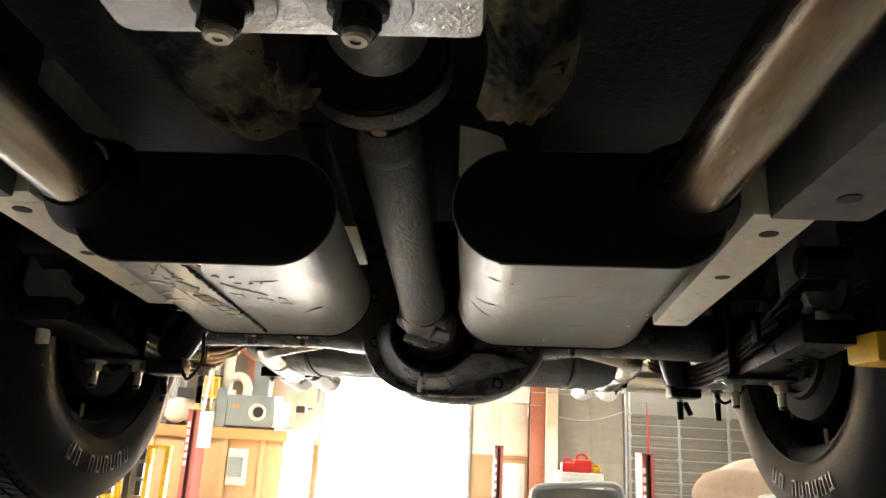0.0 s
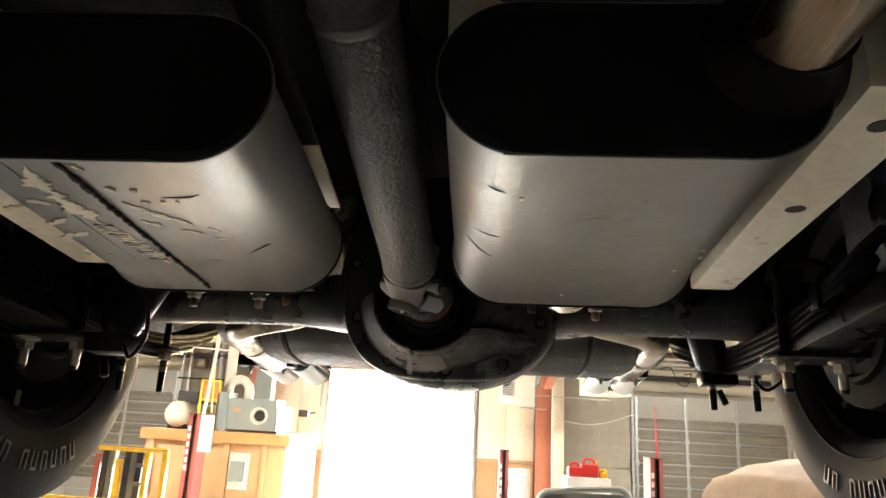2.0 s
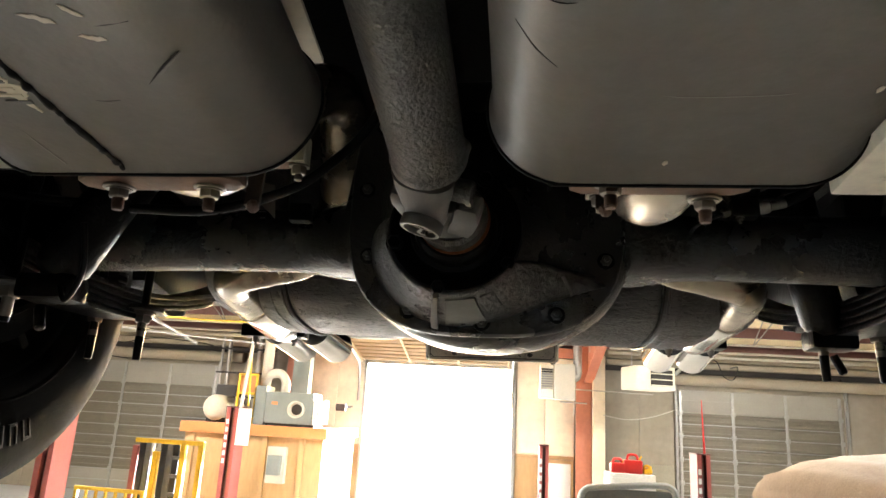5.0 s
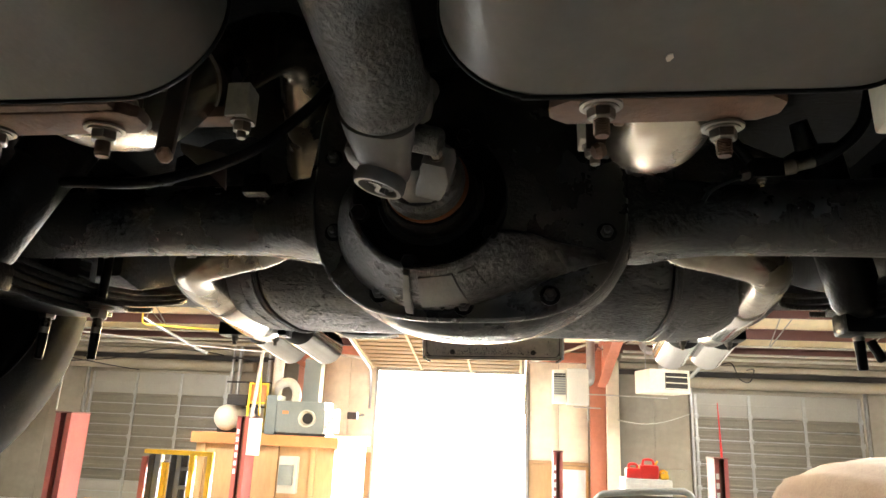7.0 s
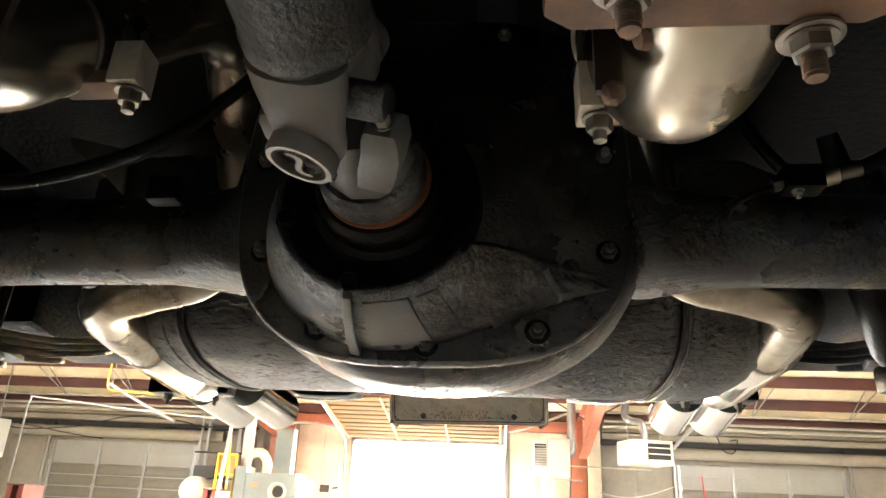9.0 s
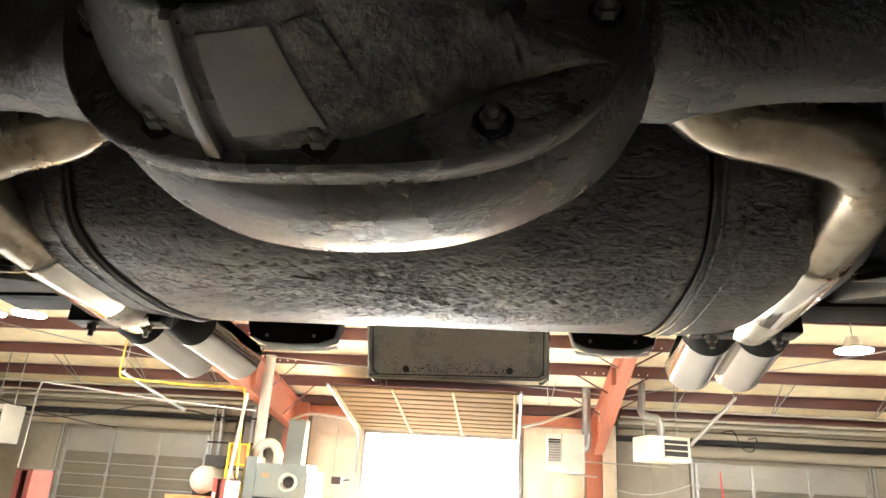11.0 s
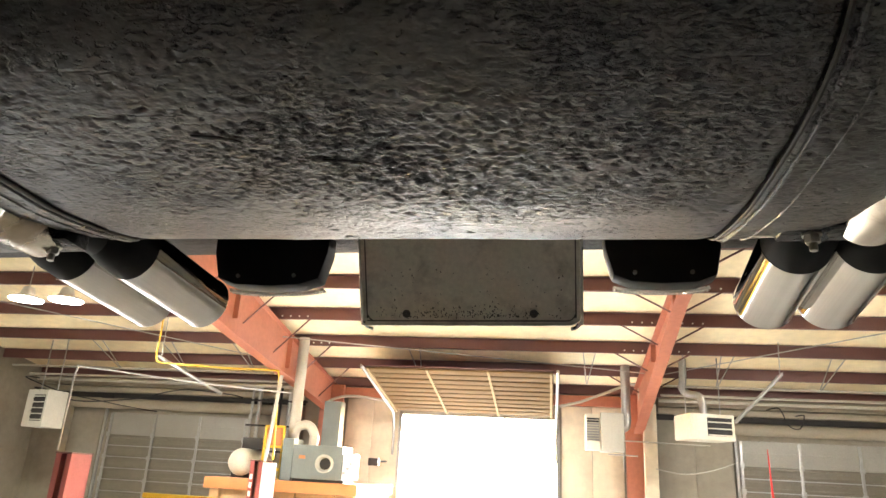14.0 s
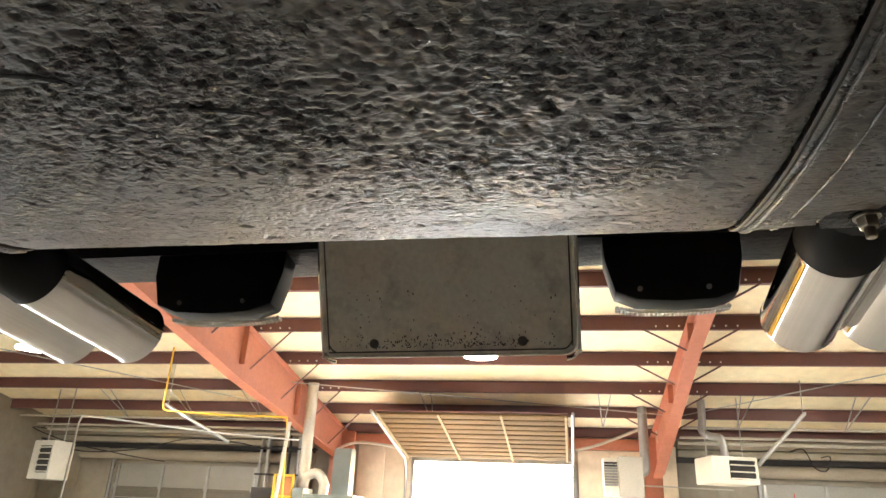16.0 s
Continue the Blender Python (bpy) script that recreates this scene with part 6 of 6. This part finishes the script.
# ---- leaf springs, shackle brackets, shocks ----
PLACE[0] = None
for sg, sx in ((-1, -0.537), (1, 0.487)):
    sp = part("leaf_spring", Shape(), BLACK_PAINT, car, "black multi-leaf rear spring")
    def spring_line(y):
        return 1.944 + 0.16 * ((y - 1.17) / 0.6) ** 2
    for k in range(5):
        y0, y1 = lerp(0.8, 0.98, k / 4), lerp(1.78, 1.36, k / 4)
        rg = []
        for i in range(25):
            y = lerp(y0, y1, i / 24)
            z = spring_line(y) - k * 0.0088
            e_ = 1 if 0 < i < 24 else 0.75
            rg.append([(sx - 0.03 * e_, y, z - 0.0036), (sx + 0.03 * e_, y, z - 0.0036), (sx + 0.03 * e_, y, z + 0.0036), (sx - 0.03 * e_, y, z + 0.0036)])
        lf = Shape().loft(rg)
        if k == 0:
            sp.data = mesh_of("leaf_spring", lf, BLACK_PAINT, o, 0.001)
        else:
            part("leaf", lf, BLACK_PAINT, sp, "", 0.001)
    ze = spring_line(0.8)
    part("spring_eye", Shape().lathe([(0.02, -0.031), (0.022, -0.03), (0.022, 0.03), (0.02, 0.031)], (sx, 0.79, ze + 0.018), (1, 0, 0), 24), BLACK_PAINT, sp)
    for by, zt, hw, dn in ((1.03, 1.896, 0.036, 0.0), (1.307, 1.924, 0.0365, 0.004)):
        pl = part("spring_plate", Shape().slab([(-0.058, -0.03), (0.05, -0.032), (0.062, 0.0), (0.055, 0.035), (-0.055, 0.035), (-0.066, 0.0)], 0.007, lambda u, v, w_: (sx + u, by + v, zt + w_)), BLACK_PAINT, sp, "black spring clamp plate", 0.0015)
        for ux in (-hw, hw):
            part("u_bolt", Shape().lathe([(0.0062, 0), (0.0062, 0.13), (0.0055, 0.17), (0.0045, 0.172)], (sx + ux, by, 2.026), (0, 0, -1), 14), BLACK_PAINT, pl, "black U-bolt leg")
            part("washer", Shape().lathe([(0.017, 0), (0.017, 0.003)], (sx + ux, by, zt), (0, 0, -1), 20), BOLT_STEEL, pl, "zinc washer")
            part("nut", hexbolt(Shape(), (sx + ux, by, zt - 0.003), (0, 0, -1), 0.0115, 0.013), BOLT_STEEL, pl, "zinc U-bolt nut")
            part("bolt_end", Shape().lathe([(0.0062, 0), (0.0062, 0.02), (0.0045, 0.0225)], (sx + ux, by, zt - 0.016), (0, 0, -1), 14), BOLT_STEEL, pl, "bare threaded end")
        part("u_bolt_bow", Shape().sweep([(sx - hw, by, 2.0), (sx - hw, by, 2.026), (sx, by, 2.034), (sx + hw, by, 2.026), (sx + hw, by, 2.0)], 0.006, 12, 4), BLACK_PAINT, pl)
    part("clip", Shape().box(sx - 0.036, sx + 0.036, 0.93, 0.95, spring_line(0.94) - 0.024, spring_line(0.94) + 0.008), BLACK_PAINT, sp, "", 0.002)
    part("traction_bar", Shape().loft([[(sx - 0.034, 0.8, 1.918), (sx + 0.034, 0.8, 1.918), (sx + 0.034, 0.8, 1.95), (sx - 0.034, 0.8, 1.95)], [(sx - 0.034, 1.06, 1.9), (sx + 0.034, 1.06, 1.9), (sx + 0.034, 1.06, 1.908), (sx - 0.034, 1.06, 1.908)]]), BLACK_PAINT, sp, "dusty steel bar under the spring", 0.003)
    # front spring eye bracket with pin
    bx, by, bz = (0.505, 0.862, 1.972) if sg > 0 else (-0.558, 0.862, 1.95)
    bk = part("spring_bracket", Shape().loft([[(bx + dx, by + dy, bz) for dx, dy in ((-0.02, -0.03), (0.018, -0.034), (0.022, 0.02), (-0.018, 0.026))],
                                              [(bx + dx, by + dy, bz + 0.02) for dx, dy in ((-0.03, -0.035), (0.026, -0.04), (0.03, 0.03), (-0.03, 0.036))],
                                              [(bx + dx, by + dy, bz + 0.13) for dx, dy in ((-0.03, -0.03), (0.03, -0.03), (0.03, 0.035), (-0.03, 0.035))]]), RAIL_GREY, car, "dusty cast spring bracket", 0.006)
    part("bracket_arm", Shape().box(min(bx, bx + 0.25 * sg), max(bx, bx + 0.25 * sg), by - 0.025, by + 0.02, bz - 0.006, bz + 0.022), BLACK_PAINT, bk, "", 0.004)
    part("pin", Shape().lathe([(0.009, 0), (0.009, 0.052), (0.0075, 0.055)], (bx + 0.004 * sg, by - 0.01, bz), (0, 0.1, -1), 18), BOLT_STEEL, bk, "bare steel pin")
    # shock absorber
    a, b = (Vector((0.378, 1.205, 2.09)), Vector((0.455, 1.3, 1.917))) if sg > 0 else (Vector((-0.345, 1.04, 2.12)), Vector((-0.455, 1.028, 1.9)))
    L_ = (b - a).length
    sh = part("shock_absorber", Shape().lathe([(0.01, -0.03), (0.012, 0.0), (0.031, 0.006), (0.0325, 0.012), (0.0325, L_ * 0.55), (0.0285, L_ * 0.56), (0.0285, L_ - 0.02), (0.024, L_ - 0.008), (0.012, L_)], a, b - a, 36), BLACK_PAINT, car, "black tubular shock absorber")
    part("lower_mount", Shape().box(b.x - 0.028, b.x + 0.032, b.y - 0.02, b.y + 0.02, b.z - 0.024, b.z + 0.004), BLACK_PAINT, sh, "", 0.007)
    part("lower_stud", Shape().lathe([(0.0055, 0), (0.0055, 0.024), (0.0035, 0.026)], b + Vector((0.0, -0.01, -0.032)), (0.35, -0.2, -1), 12), BLACK_PAINT, sh)
    part("cable_bracket", Shape().sweep([(b.x + 0.045, b.y - 0.05, b.z - 0.02), (b.x + 0.06, b.y - 0.06, b.z - 0.035), (b.x + 0.085, b.y - 0.08, b.z - 0.01), (b.x + 0.09, b.y - 0.1, b.z + 0.03)], 0.0028, 10), BLACK_PAINT, sh)

# ---- rear wheels ----
TR, TW = 0.322, 0.112
for sg in (-1, 1):
    wc = Vector((0.715 * sg, 1.155, 1.985))
    axis = Vector((sg, 0, 0))
    wh = part("wheel", Shape().lathe([(0.178, -0.085), (0.186, -0.092), (0.19, -0.086), (0.18, -0.075), (0.165, -0.06), (0.155, 0.0), (0.16, 0.06), (0.186, 0.085), (0.15, 0.07), (0.06, 0.05), (0.05, 0.05)], wc, axis, 48, False), RIM_BLACK, car, "black steel wheel with tyre")
    q_b = axis.to_track_quat("Z", "Y")
    pr = [(0.182, -0.09), (0.19, -0.1), (0.205, -0.108), (0.235, -0.115), (0.262, -0.115), (0.288, -0.109), (0.304, -0.1), (0.312, -0.092), (0.316, -0.085), (0.319, 0.0), (0.316, 0.085), (0.304, 0.1), (0.262, 0.115), (0.205, 0.108), (0.182, 0.09)]
    ty = part("tyre", Shape().lathe(pr, wc, axis, 72, False), RUBBER, wh, "black radial tyre", angle=60)
    part("sidewall_rib", Shape().lathe([(0.204, -0.109), (0.206, -0.1115), (0.209, -0.1105)], wc, axis, 64, False), RUBBER, wh)
    q = axis.to_track_quat("Z", "Y")
    # tread blocks in six ribs round the tyre, shoulder ribs slanted
    tread = Shape()
    for k in range(96):
        a0 = 2 * math.pi * k / 96
        for hw, w_, skew in ((-0.087, 0.013, 0.012), (-0.057, 0.011, 0.02), (-0.03, 0.011, -0.02), (0.0, 0.012, 0.02), (0.03, 0.011, -0.02), (0.057, 0.011, 0.02), (0.087, 0.013, -0.012)):
            pts = []
            for top in (False, True):
                for hh in (hw - w_, hw + w_):
                    r = 0.3225 - 0.25 * hh ** 2 - 0.75 * max(0.0, abs(hh) - 0.078) if top else 0.3
                    for a in (a0 + 0.004 + skew * (hh - hw) / w_, a0 + 0.058 + skew * (hh - hw) / w_):
                        pts.append(wc + q @ Vector((r * math.cos(a), r * math.sin(a), hh)))
            tread.add(pts, [(0, 2, 3, 1), (4, 5, 7, 6), (0, 1, 5, 4), (2, 6, 7, 3), (0, 4, 6, 2), (1, 3, 7, 5)])
    tagged(part("tread", tread, RUBBER, wh, "blocky tyre tread"), kind="stuff")
    # raised unreadable sidewall marks
    for g0, n_ in ((0.1, 9), (2.3, 9), (4.35, 9)):
        for k in range(n_):
            if k == 6:
                continue
            a = g0 + k * 0.098
            at_ = Matrix.LocRotScale(wc + q @ Vector((0.25 * math.cos(a), 0.25 * math.sin(a), -0.1152)), q @ Euler((0, 0, a)).to_quaternion(), None)
            mk = Shape().box(-0.013, 0.014, -0.0072, -0.0042, -0.0016, 0.001, at_).box(-0.013, 0.014, 0.0042, 0.0072, -0.0016, 0.001, at_)
            mk.box(*((-0.013, -0.009) if k % 2 else (0.01, 0.014)), -0.0042, 0.0042, -0.0016, 0.001, at_)
            part("sidewall_mark", mk, RIM_BLACK, wh, "raised sidewall letter outline", 0.0006)
    part("brake_drum", Shape().lathe([(0.04, -0.1), (0.11, -0.098), (0.135, -0.09), (0.14, -0.06), (0.14, 0.0), (0.05, 0.02)], wc, axis, 40), DRUM_BLACK, wh, "black brake backing plate")
    part("drum_rib", Shape().lathe([(0.085, -0.099), (0.09, -0.106), (0.097, -0.106), (0.102, -0.098)], wc, axis, 40, False), DRUM_BLACK, wh)
    for k in range(5):
        a = 0.5 + 2 * math.pi * k / 5
        part("backing_bolt", hexbolt(Shape(), wc + q_b @ Vector((0.065 * math.cos(a), 0.065 * math.sin(a), -0.0985)), -axis, 0.009, 0.009), DRUM_BLACK, wh)
    part("axle_end", Shape().lathe([(0.05, -0.2), (0.052, -0.12), (0.07, -0.1), (0.07, -0.08)], wc, axis, 28), DRUM_BLACK, wh)
    for k in range(8):
        a = 2 * math.pi * k / 8
        part("rib", Shape().box(-0.012, 0.02, -0.007, 0.007, -0.012, 0.004, Matrix.LocRotScale(wc + q @ Vector((0.16 * math.cos(a), 0.16 * math.sin(a), -0.055)), q @ Euler((0, 0, a)).to_quaternion(), None)), RIM_BLACK, wh, "", 0.002)

# ---- fuel tank ----
def tank_ring(x, grow=0.0, drop=0.0):
    pts = []
    outline = [(1.298, 2.16), (1.299, 2.11), (1.303, 2.06), (1.312, 2.017), (1.328, 1.98), (1.353, 1.954), (1.39, 1.9405), (1.435, 1.9355), (1.48, 1.935), (1.54, 1.937), (1.6, 1.946), (1.645, 1.956), (1.665, 1.965), (1.674, 1.98), (1.678, 2.0), (1.678, 2.16)]
    cy, cz = 1.5, 2.06
    for y, z in outline:
        pts.append((x, y + (y - cy) * grow, z + (z - cz) * grow - 0.018 * x))
    return pts
def smooth_ring(x, grow, n=96):
    p = [Vector(q) for q in tank_ring(x, grow)]
    out = []
    m_ = len(p) - 1
    for i in range(n + 1):
        u = i / n * m_
        k = min(int(u), m_ - 1)
        t = u - k
        p0, p1, p2, p3 = p[max(k - 1, 0)], p[k], p[k + 1], p[min(k + 2, m_)]
        out.append(0.5 * (2 * p1 + (p2 - p0) * t + (2 * p0 - 5 * p1 + 4 * p2 - p3) * t * t + (3 * p1 - p0 - 3 * p2 + p3) * t**3))
    return out


ROWS = 400


def tank_skin(x0, x1, n, g0, g1, amp):
    """Coated skin: wrinkles across, lumps and drips, strongest in the middle."""
    sk = Shape()
    rings_ = []
    for i in range(n + 1):
        x = lerp(x0, x1, i / n)
        edge = min(i, n - i) / n
        g = lerp(g0, g1, i / n) - 0.012 * max(0, 1 - edge * 40) ** 2
        r_ = smooth_ring(x, g, ROWS)
        ring = []
        for j, p in enumerate(r_):
            a_, b_ = r_[max(j - 1, 0)], r_[min(j + 1, len(r_) - 1)]
            t_ = b_ - a_
            nrm = Vector((0, t_.z, -t_.y)).normalized()
            mid = math.exp(-((x - 0.04) / 0.24) ** 2) * math.exp(-((p.y - 1.455) / 0.09) ** 2)
            w1 = mnoise.noise(Vector((x * 150, p.y * 230, p.z * 230)))
            w2 = mnoise.noise(Vector((x * 260 + 7, p.y * 420, p.z * 420)))
            w3 = mnoise.noise(Vector((x * 17, p.y * 30, p.z * 30 + 5)))
            lump = max(0.0, mnoise.noise(Vector((x * 210, p.y * 290, p.z * 290 + 31))) - 0.05)
            pit = max(0.0, mnoise.noise(Vector((x * 120, p.y * 160, p.z * 160 + 77))) - 0.42)
            crack = max(0.0, mnoise.noise(Vector((x * 170 + 3, p.y * 330, p.z * 330 + 51))) - 0.22)
            fine = mnoise.noise(Vector((x * 330, p.y * 430, p.z * 430 + 13)))
            h = amp * ((0.0002 + 0.0005 * mid) * w1 + (0.0001 + 0.0004 * mid) * w2 + (0.0001 + 0.0003 * mid) * fine + 0.0008 * w3 + (0.0003 + 0.0015 * mid) * lump - (0.0004 + 0.009 * mid) * crack - 0.005 * pit)
            ring.append(p + nrm * h)
        rings_.append(ring)
    m_ = len(rings_[0])
    f = [(i * m_ + j, i * m_ + j + 1, (i + 1) * m_ + j + 1, (i + 1) * m_ + j) for i in range(n) for j in range(m_ - 1)]
    f += [list(range(m_))[::-1], [n * m_ + j for j in range(m_)]]
    return sk.add([p for r in rings_ for p in r], f)


tk = part("fuel_tank", tank_skin(-0.3, 0.25, 340, 0.003, 0.003, 1.0), TANK_COAT, car, "fuel tank with thick lumpy dark coating", angle=180)
for x0, x1, xe in ((-0.304, -0.37, -0.44), (0.255, 0.33, 0.4)):
    sgn = 1 if x1 > x0 else -1
    part("tank_end", Shape().loft([tank_ring(x0, -0.012), tank_ring(x0 + 0.003 * sgn, 0.0005), tank_ring(x1, -0.02), tank_ring(xe, -0.16)]), TANK_COAT, tk, "coated tank end beyond the seam", angle=50)
    part("coating_skin", tank_skin(x0 + 0.006 * sgn, x1, 40, 0.006, -0.015, 1.3), TANK_COAT, tk, "", angle=180)
    part("seam_ridge", Shape().sweep([(x0 + 0.005 * sgn, y, z - 0.001 - 0.018 * x0) for _, y, z in tank_ring(0, 0.006)[1:13]], [0.0009 + 0.0014 * abs(math.sin(q_ * 2.7)) for q_ in range(12)], 8, 6), TANK_COAT, tk)
    part("seam_groove", Shape().sweep([(x0 - 0.002 * sgn, y, z - 0.0002 - 0.018 * x0) for _, y, z in tank_ring(0, 0.004)[1:13]], 0.0016, 6, 3), DARK_SHADE_PARTS, tk, "dark groove along the seam")
    dots = [Vector(q_) for q_ in smooth_ring(x0 + 0.024 * sgn, 0.004, 60)][14:52]
    part("spot_line", Shape().sweep(dots, [0.0003 + 0.0011 * (k_ % 2) for k_ in range(len(dots))], 8, 3), TANK_COAT, tk, "row of coated spot welds")
for hx, hy in ((-0.004, 1.539), (0.014, 1.545), (0.161, 1.607), (0.186, 1.476), (-0.147, 1.56)):
    part("pit", Shape().lathe([(0.0025, 0), (0.002, 0.0006)], (hx, hy, 1.9345 + max(0, hy - 1.48) * 0.1 - 0.018 * hx), (0, 0, -1), 10), DARK_SHADE_PARTS, tk)

for line in (((0.090, 1.518), (0.120, 1.509), (0.163, 1.510)), ((-0.128, 1.487), (-0.093, 1.493), (-0.060, 1.498)), ((-0.122, 1.424), (-0.098, 1.428), (-0.089, 1.434)), ((-0.047, 1.457), (-0.016, 1.461), (0.001, 1.472)), ((0.060, 1.583), (0.067, 1.581), (0.076, 1.587)), ((-0.149, 1.518), (-0.128, 1.532)), ((-0.006, 1.525), (-0.011, 1.527)), ((-0.172, 1.508), (-0.159, 1.504))):
    zc = lambda y: 1.9338 + max(0.0, y - 1.48) * 0.1 + max(0.0, 1.43 - y) * 0.12
    part("coating_crack", Shape().sweep([(x, y, zc(y) + 0.0009 - 0.018 * x) for x, y in line], [0.0003] + [0.0008] * (len(line) - 2) + [0.0003], 8, 8), DARK_SHADE_PARTS, tk, "fine dark crack in the coating")
    part("crack_lip", Shape().sweep([(x, y + 0.002, zc(y) + 0.0012 - 0.018 * x) for x, y in line], [0.0005] + [0.0018] * (len(line) - 2) + [0.0005], 8, 8), TANK_COAT, tk)

# ---- rear end: plate, reversing lamps ----
W, H0, H1 = 0.152, 1.967, 2.119
def rounded(w, z0, z1, r, n=6):
    out = []
    for cx, cz, a0 in ((w - r, z0 + r, -90), (w - r, z1 - r, 0), (-w + r, z1 - r, 90), (-w + r, z0 + r, 180)):
        out += [(cx + r * math.cos(radians(a0 + 90 * i / n)), cz + r * math.sin(radians(a0 + 90 * i / n))) for i in range(n + 1)]
    return out
PL = part("license_plate", Shape().slab(rounded(W, H0, H1, 0.014), 0.0015, lambda u, v, w_: (u, 1.989 + w_ + (1.967 - v) * 0.5, v)), PLATE_GREY, car, "blank grey back of a metal licence plate")
rim = rounded(W - 0.006, H0 + 0.006, H1 - 0.006, 0.012)
# thin dark bead paints the shade in the pressed rim's groove
part("pressed_rim", Shape().sweep([(u, 1.9885 + (1.967 - v) * 0.5, v) for u, v in rim + rim[:1]], 0.0009, 8, 2, False), RAIL_GREY, PL, "dark line painting the shaded groove of the pressed rim")
lip = rounded(W - 0.0012, H0 + 0.0012, H1 - 0.0012, 0.014)
part("plate_lip", Shape().sweep([(u, 1.9885 + (1.967 - v) * 0.5, v) for u, v in lip + lip[:1]], 0.0014, 8, 2, False), PLATE_GREY, PL, "pale folded edge")
rnd = random.Random(21)
specks = Shape()
for k in range(330):
    if k < 250:
        u, v = rnd.gauss(0.0, 0.058), 1.9765 + abs(rnd.gauss(0, 0.0075))
    else:
        u, v = rnd.uniform(-0.135, 0.135), rnd.uniform(1.978, 2.04)
    if abs(u) > 0.138 or v > 2.05:
        continue
    r_, st = rnd.uniform(0.0003, 0.0011), rnd.uniform(0.7, 1.9)
    specks.slab([(u + r_ * rnd.uniform(0.6, 1.3) * math.cos(1.2566 * q), v + st * r_ * rnd.uniform(0.6, 1.3) * math.sin(1.2566 * q)) for q in range(5)], 0.0003, lambda a, b, d: (a, 1.9884 + d + (1.967 - b) * 0.5, b))
tagged(part("grime_specks", specks, RAIL_GREY, PL), "dark specks of road grime", kind="stuff")
part("frame_lip", Shape().sweep([(u, 1.9925 + (1.967 - v) * 0.5, v) for u, v in rounded(W + 0.002, H0 - 0.003, H1, 0.015)], 0.0025, 8, 2), CHROME, PL, "thin bright surround")
for bx in (-0.089, 0.089):
    part("screw", hexbolt(Shape(), (bx, 1.981, 1.982), (0, -1, -0.5), 0.0046, 0.005, 0.003), RAIL_GREY, PL, "dull plate screw")

for sg, x0, x1 in ((-1, -0.37, -0.196), (1, 0.183, 0.335)):
    cx, w_ = (x0 + x1) / 2, (x1 - x0) / 2
    L = part("reversing_lamp", Shape(), BLACK_PLASTIC, car, "black reversing lamp housing below the valance")
    out = [(-w_, 2.1), (-w_ * 0.98, 2.06), (-w_ * 0.86, 2.022), (-w_ * 0.55, 2.012), (0, 2.009), (w_ * 0.55, 2.011), (w_ * 0.86, 2.02), (w_ * 0.98, 2.06), (w_, 2.1)]
    L.data = mesh_of("reversing_lamp", Shape().slab(out, 0.034, lambda u, v, d_: (cx + u, 1.935 + d_, v)), BLACK_PLASTIC, o, 0.004)
    part("lens", Shape().slab([(u * 0.84, v + 0.011) for u, v in out], 0.012, lambda u, v, d_: (cx + u, 1.97 + d_, v)), LENS, L, "clear lamp lens", 0.003)
    for k in range(28):
        u = -0.8 * w_ + 1.6 * w_ * k / 27
        v = 2.0085 + 0.01 * (abs(u) / w_) ** 3
        part("lens_rib", Shape().cyl((cx + u, 1.971, v + 0.002), (cx + u, 1.982, v + 0.002), 0.0026, seg=8), LENS, L)
    for u in (-0.5, 0.45):
        part("screw", Shape().cyl((cx + u * w_, 1.935, 2.024), (cx + u * w_, 1.932, 2.024), 0.0028, seg=10), BOLT_STEEL, L)

car.matrix_basis = M_CAR @ Matrix.Translation(ORIGIN["car"])

# two-post lift that carries the car
lf = thing("two_post_lift", (0, 0.45, 0), "two-post vehicle lift with yellow arm pads under the car", "vehicle lift")
for sg, px in ((-1, -0.66), (1, 0.522)):
    p = M_CAR @ Vector((px + 0.06 * sg, 0.795, 1.936 if sg > 0 else 1.95))
    part("pad", Shape().box(p.x - 0.05, p.x + 0.05, p.y - 0.03, p.y + 0.03, p.z - 0.006, p.z + 0.028), RUBBER, lf, "black rubber pad", 0.004)
    x1 = 1.7 * sg
    part("arm", Shape().box(min(p.x - 0.06 * sg, x1), max(p.x - 0.06 * sg, x1), p.y - 0.035, p.y + 0.035, p.z - 0.044, p.z - 0.006), YELLOW, lf, "yellow lift arm", 0.006)
    part("column", Shape().box(min(x1, 2.0 * sg), max(x1, 2.0 * sg), p.y - 0.15, p.y + 0.2, 0.0, 3.5), LIFT_RED, lf, "red lift column", 0.01)
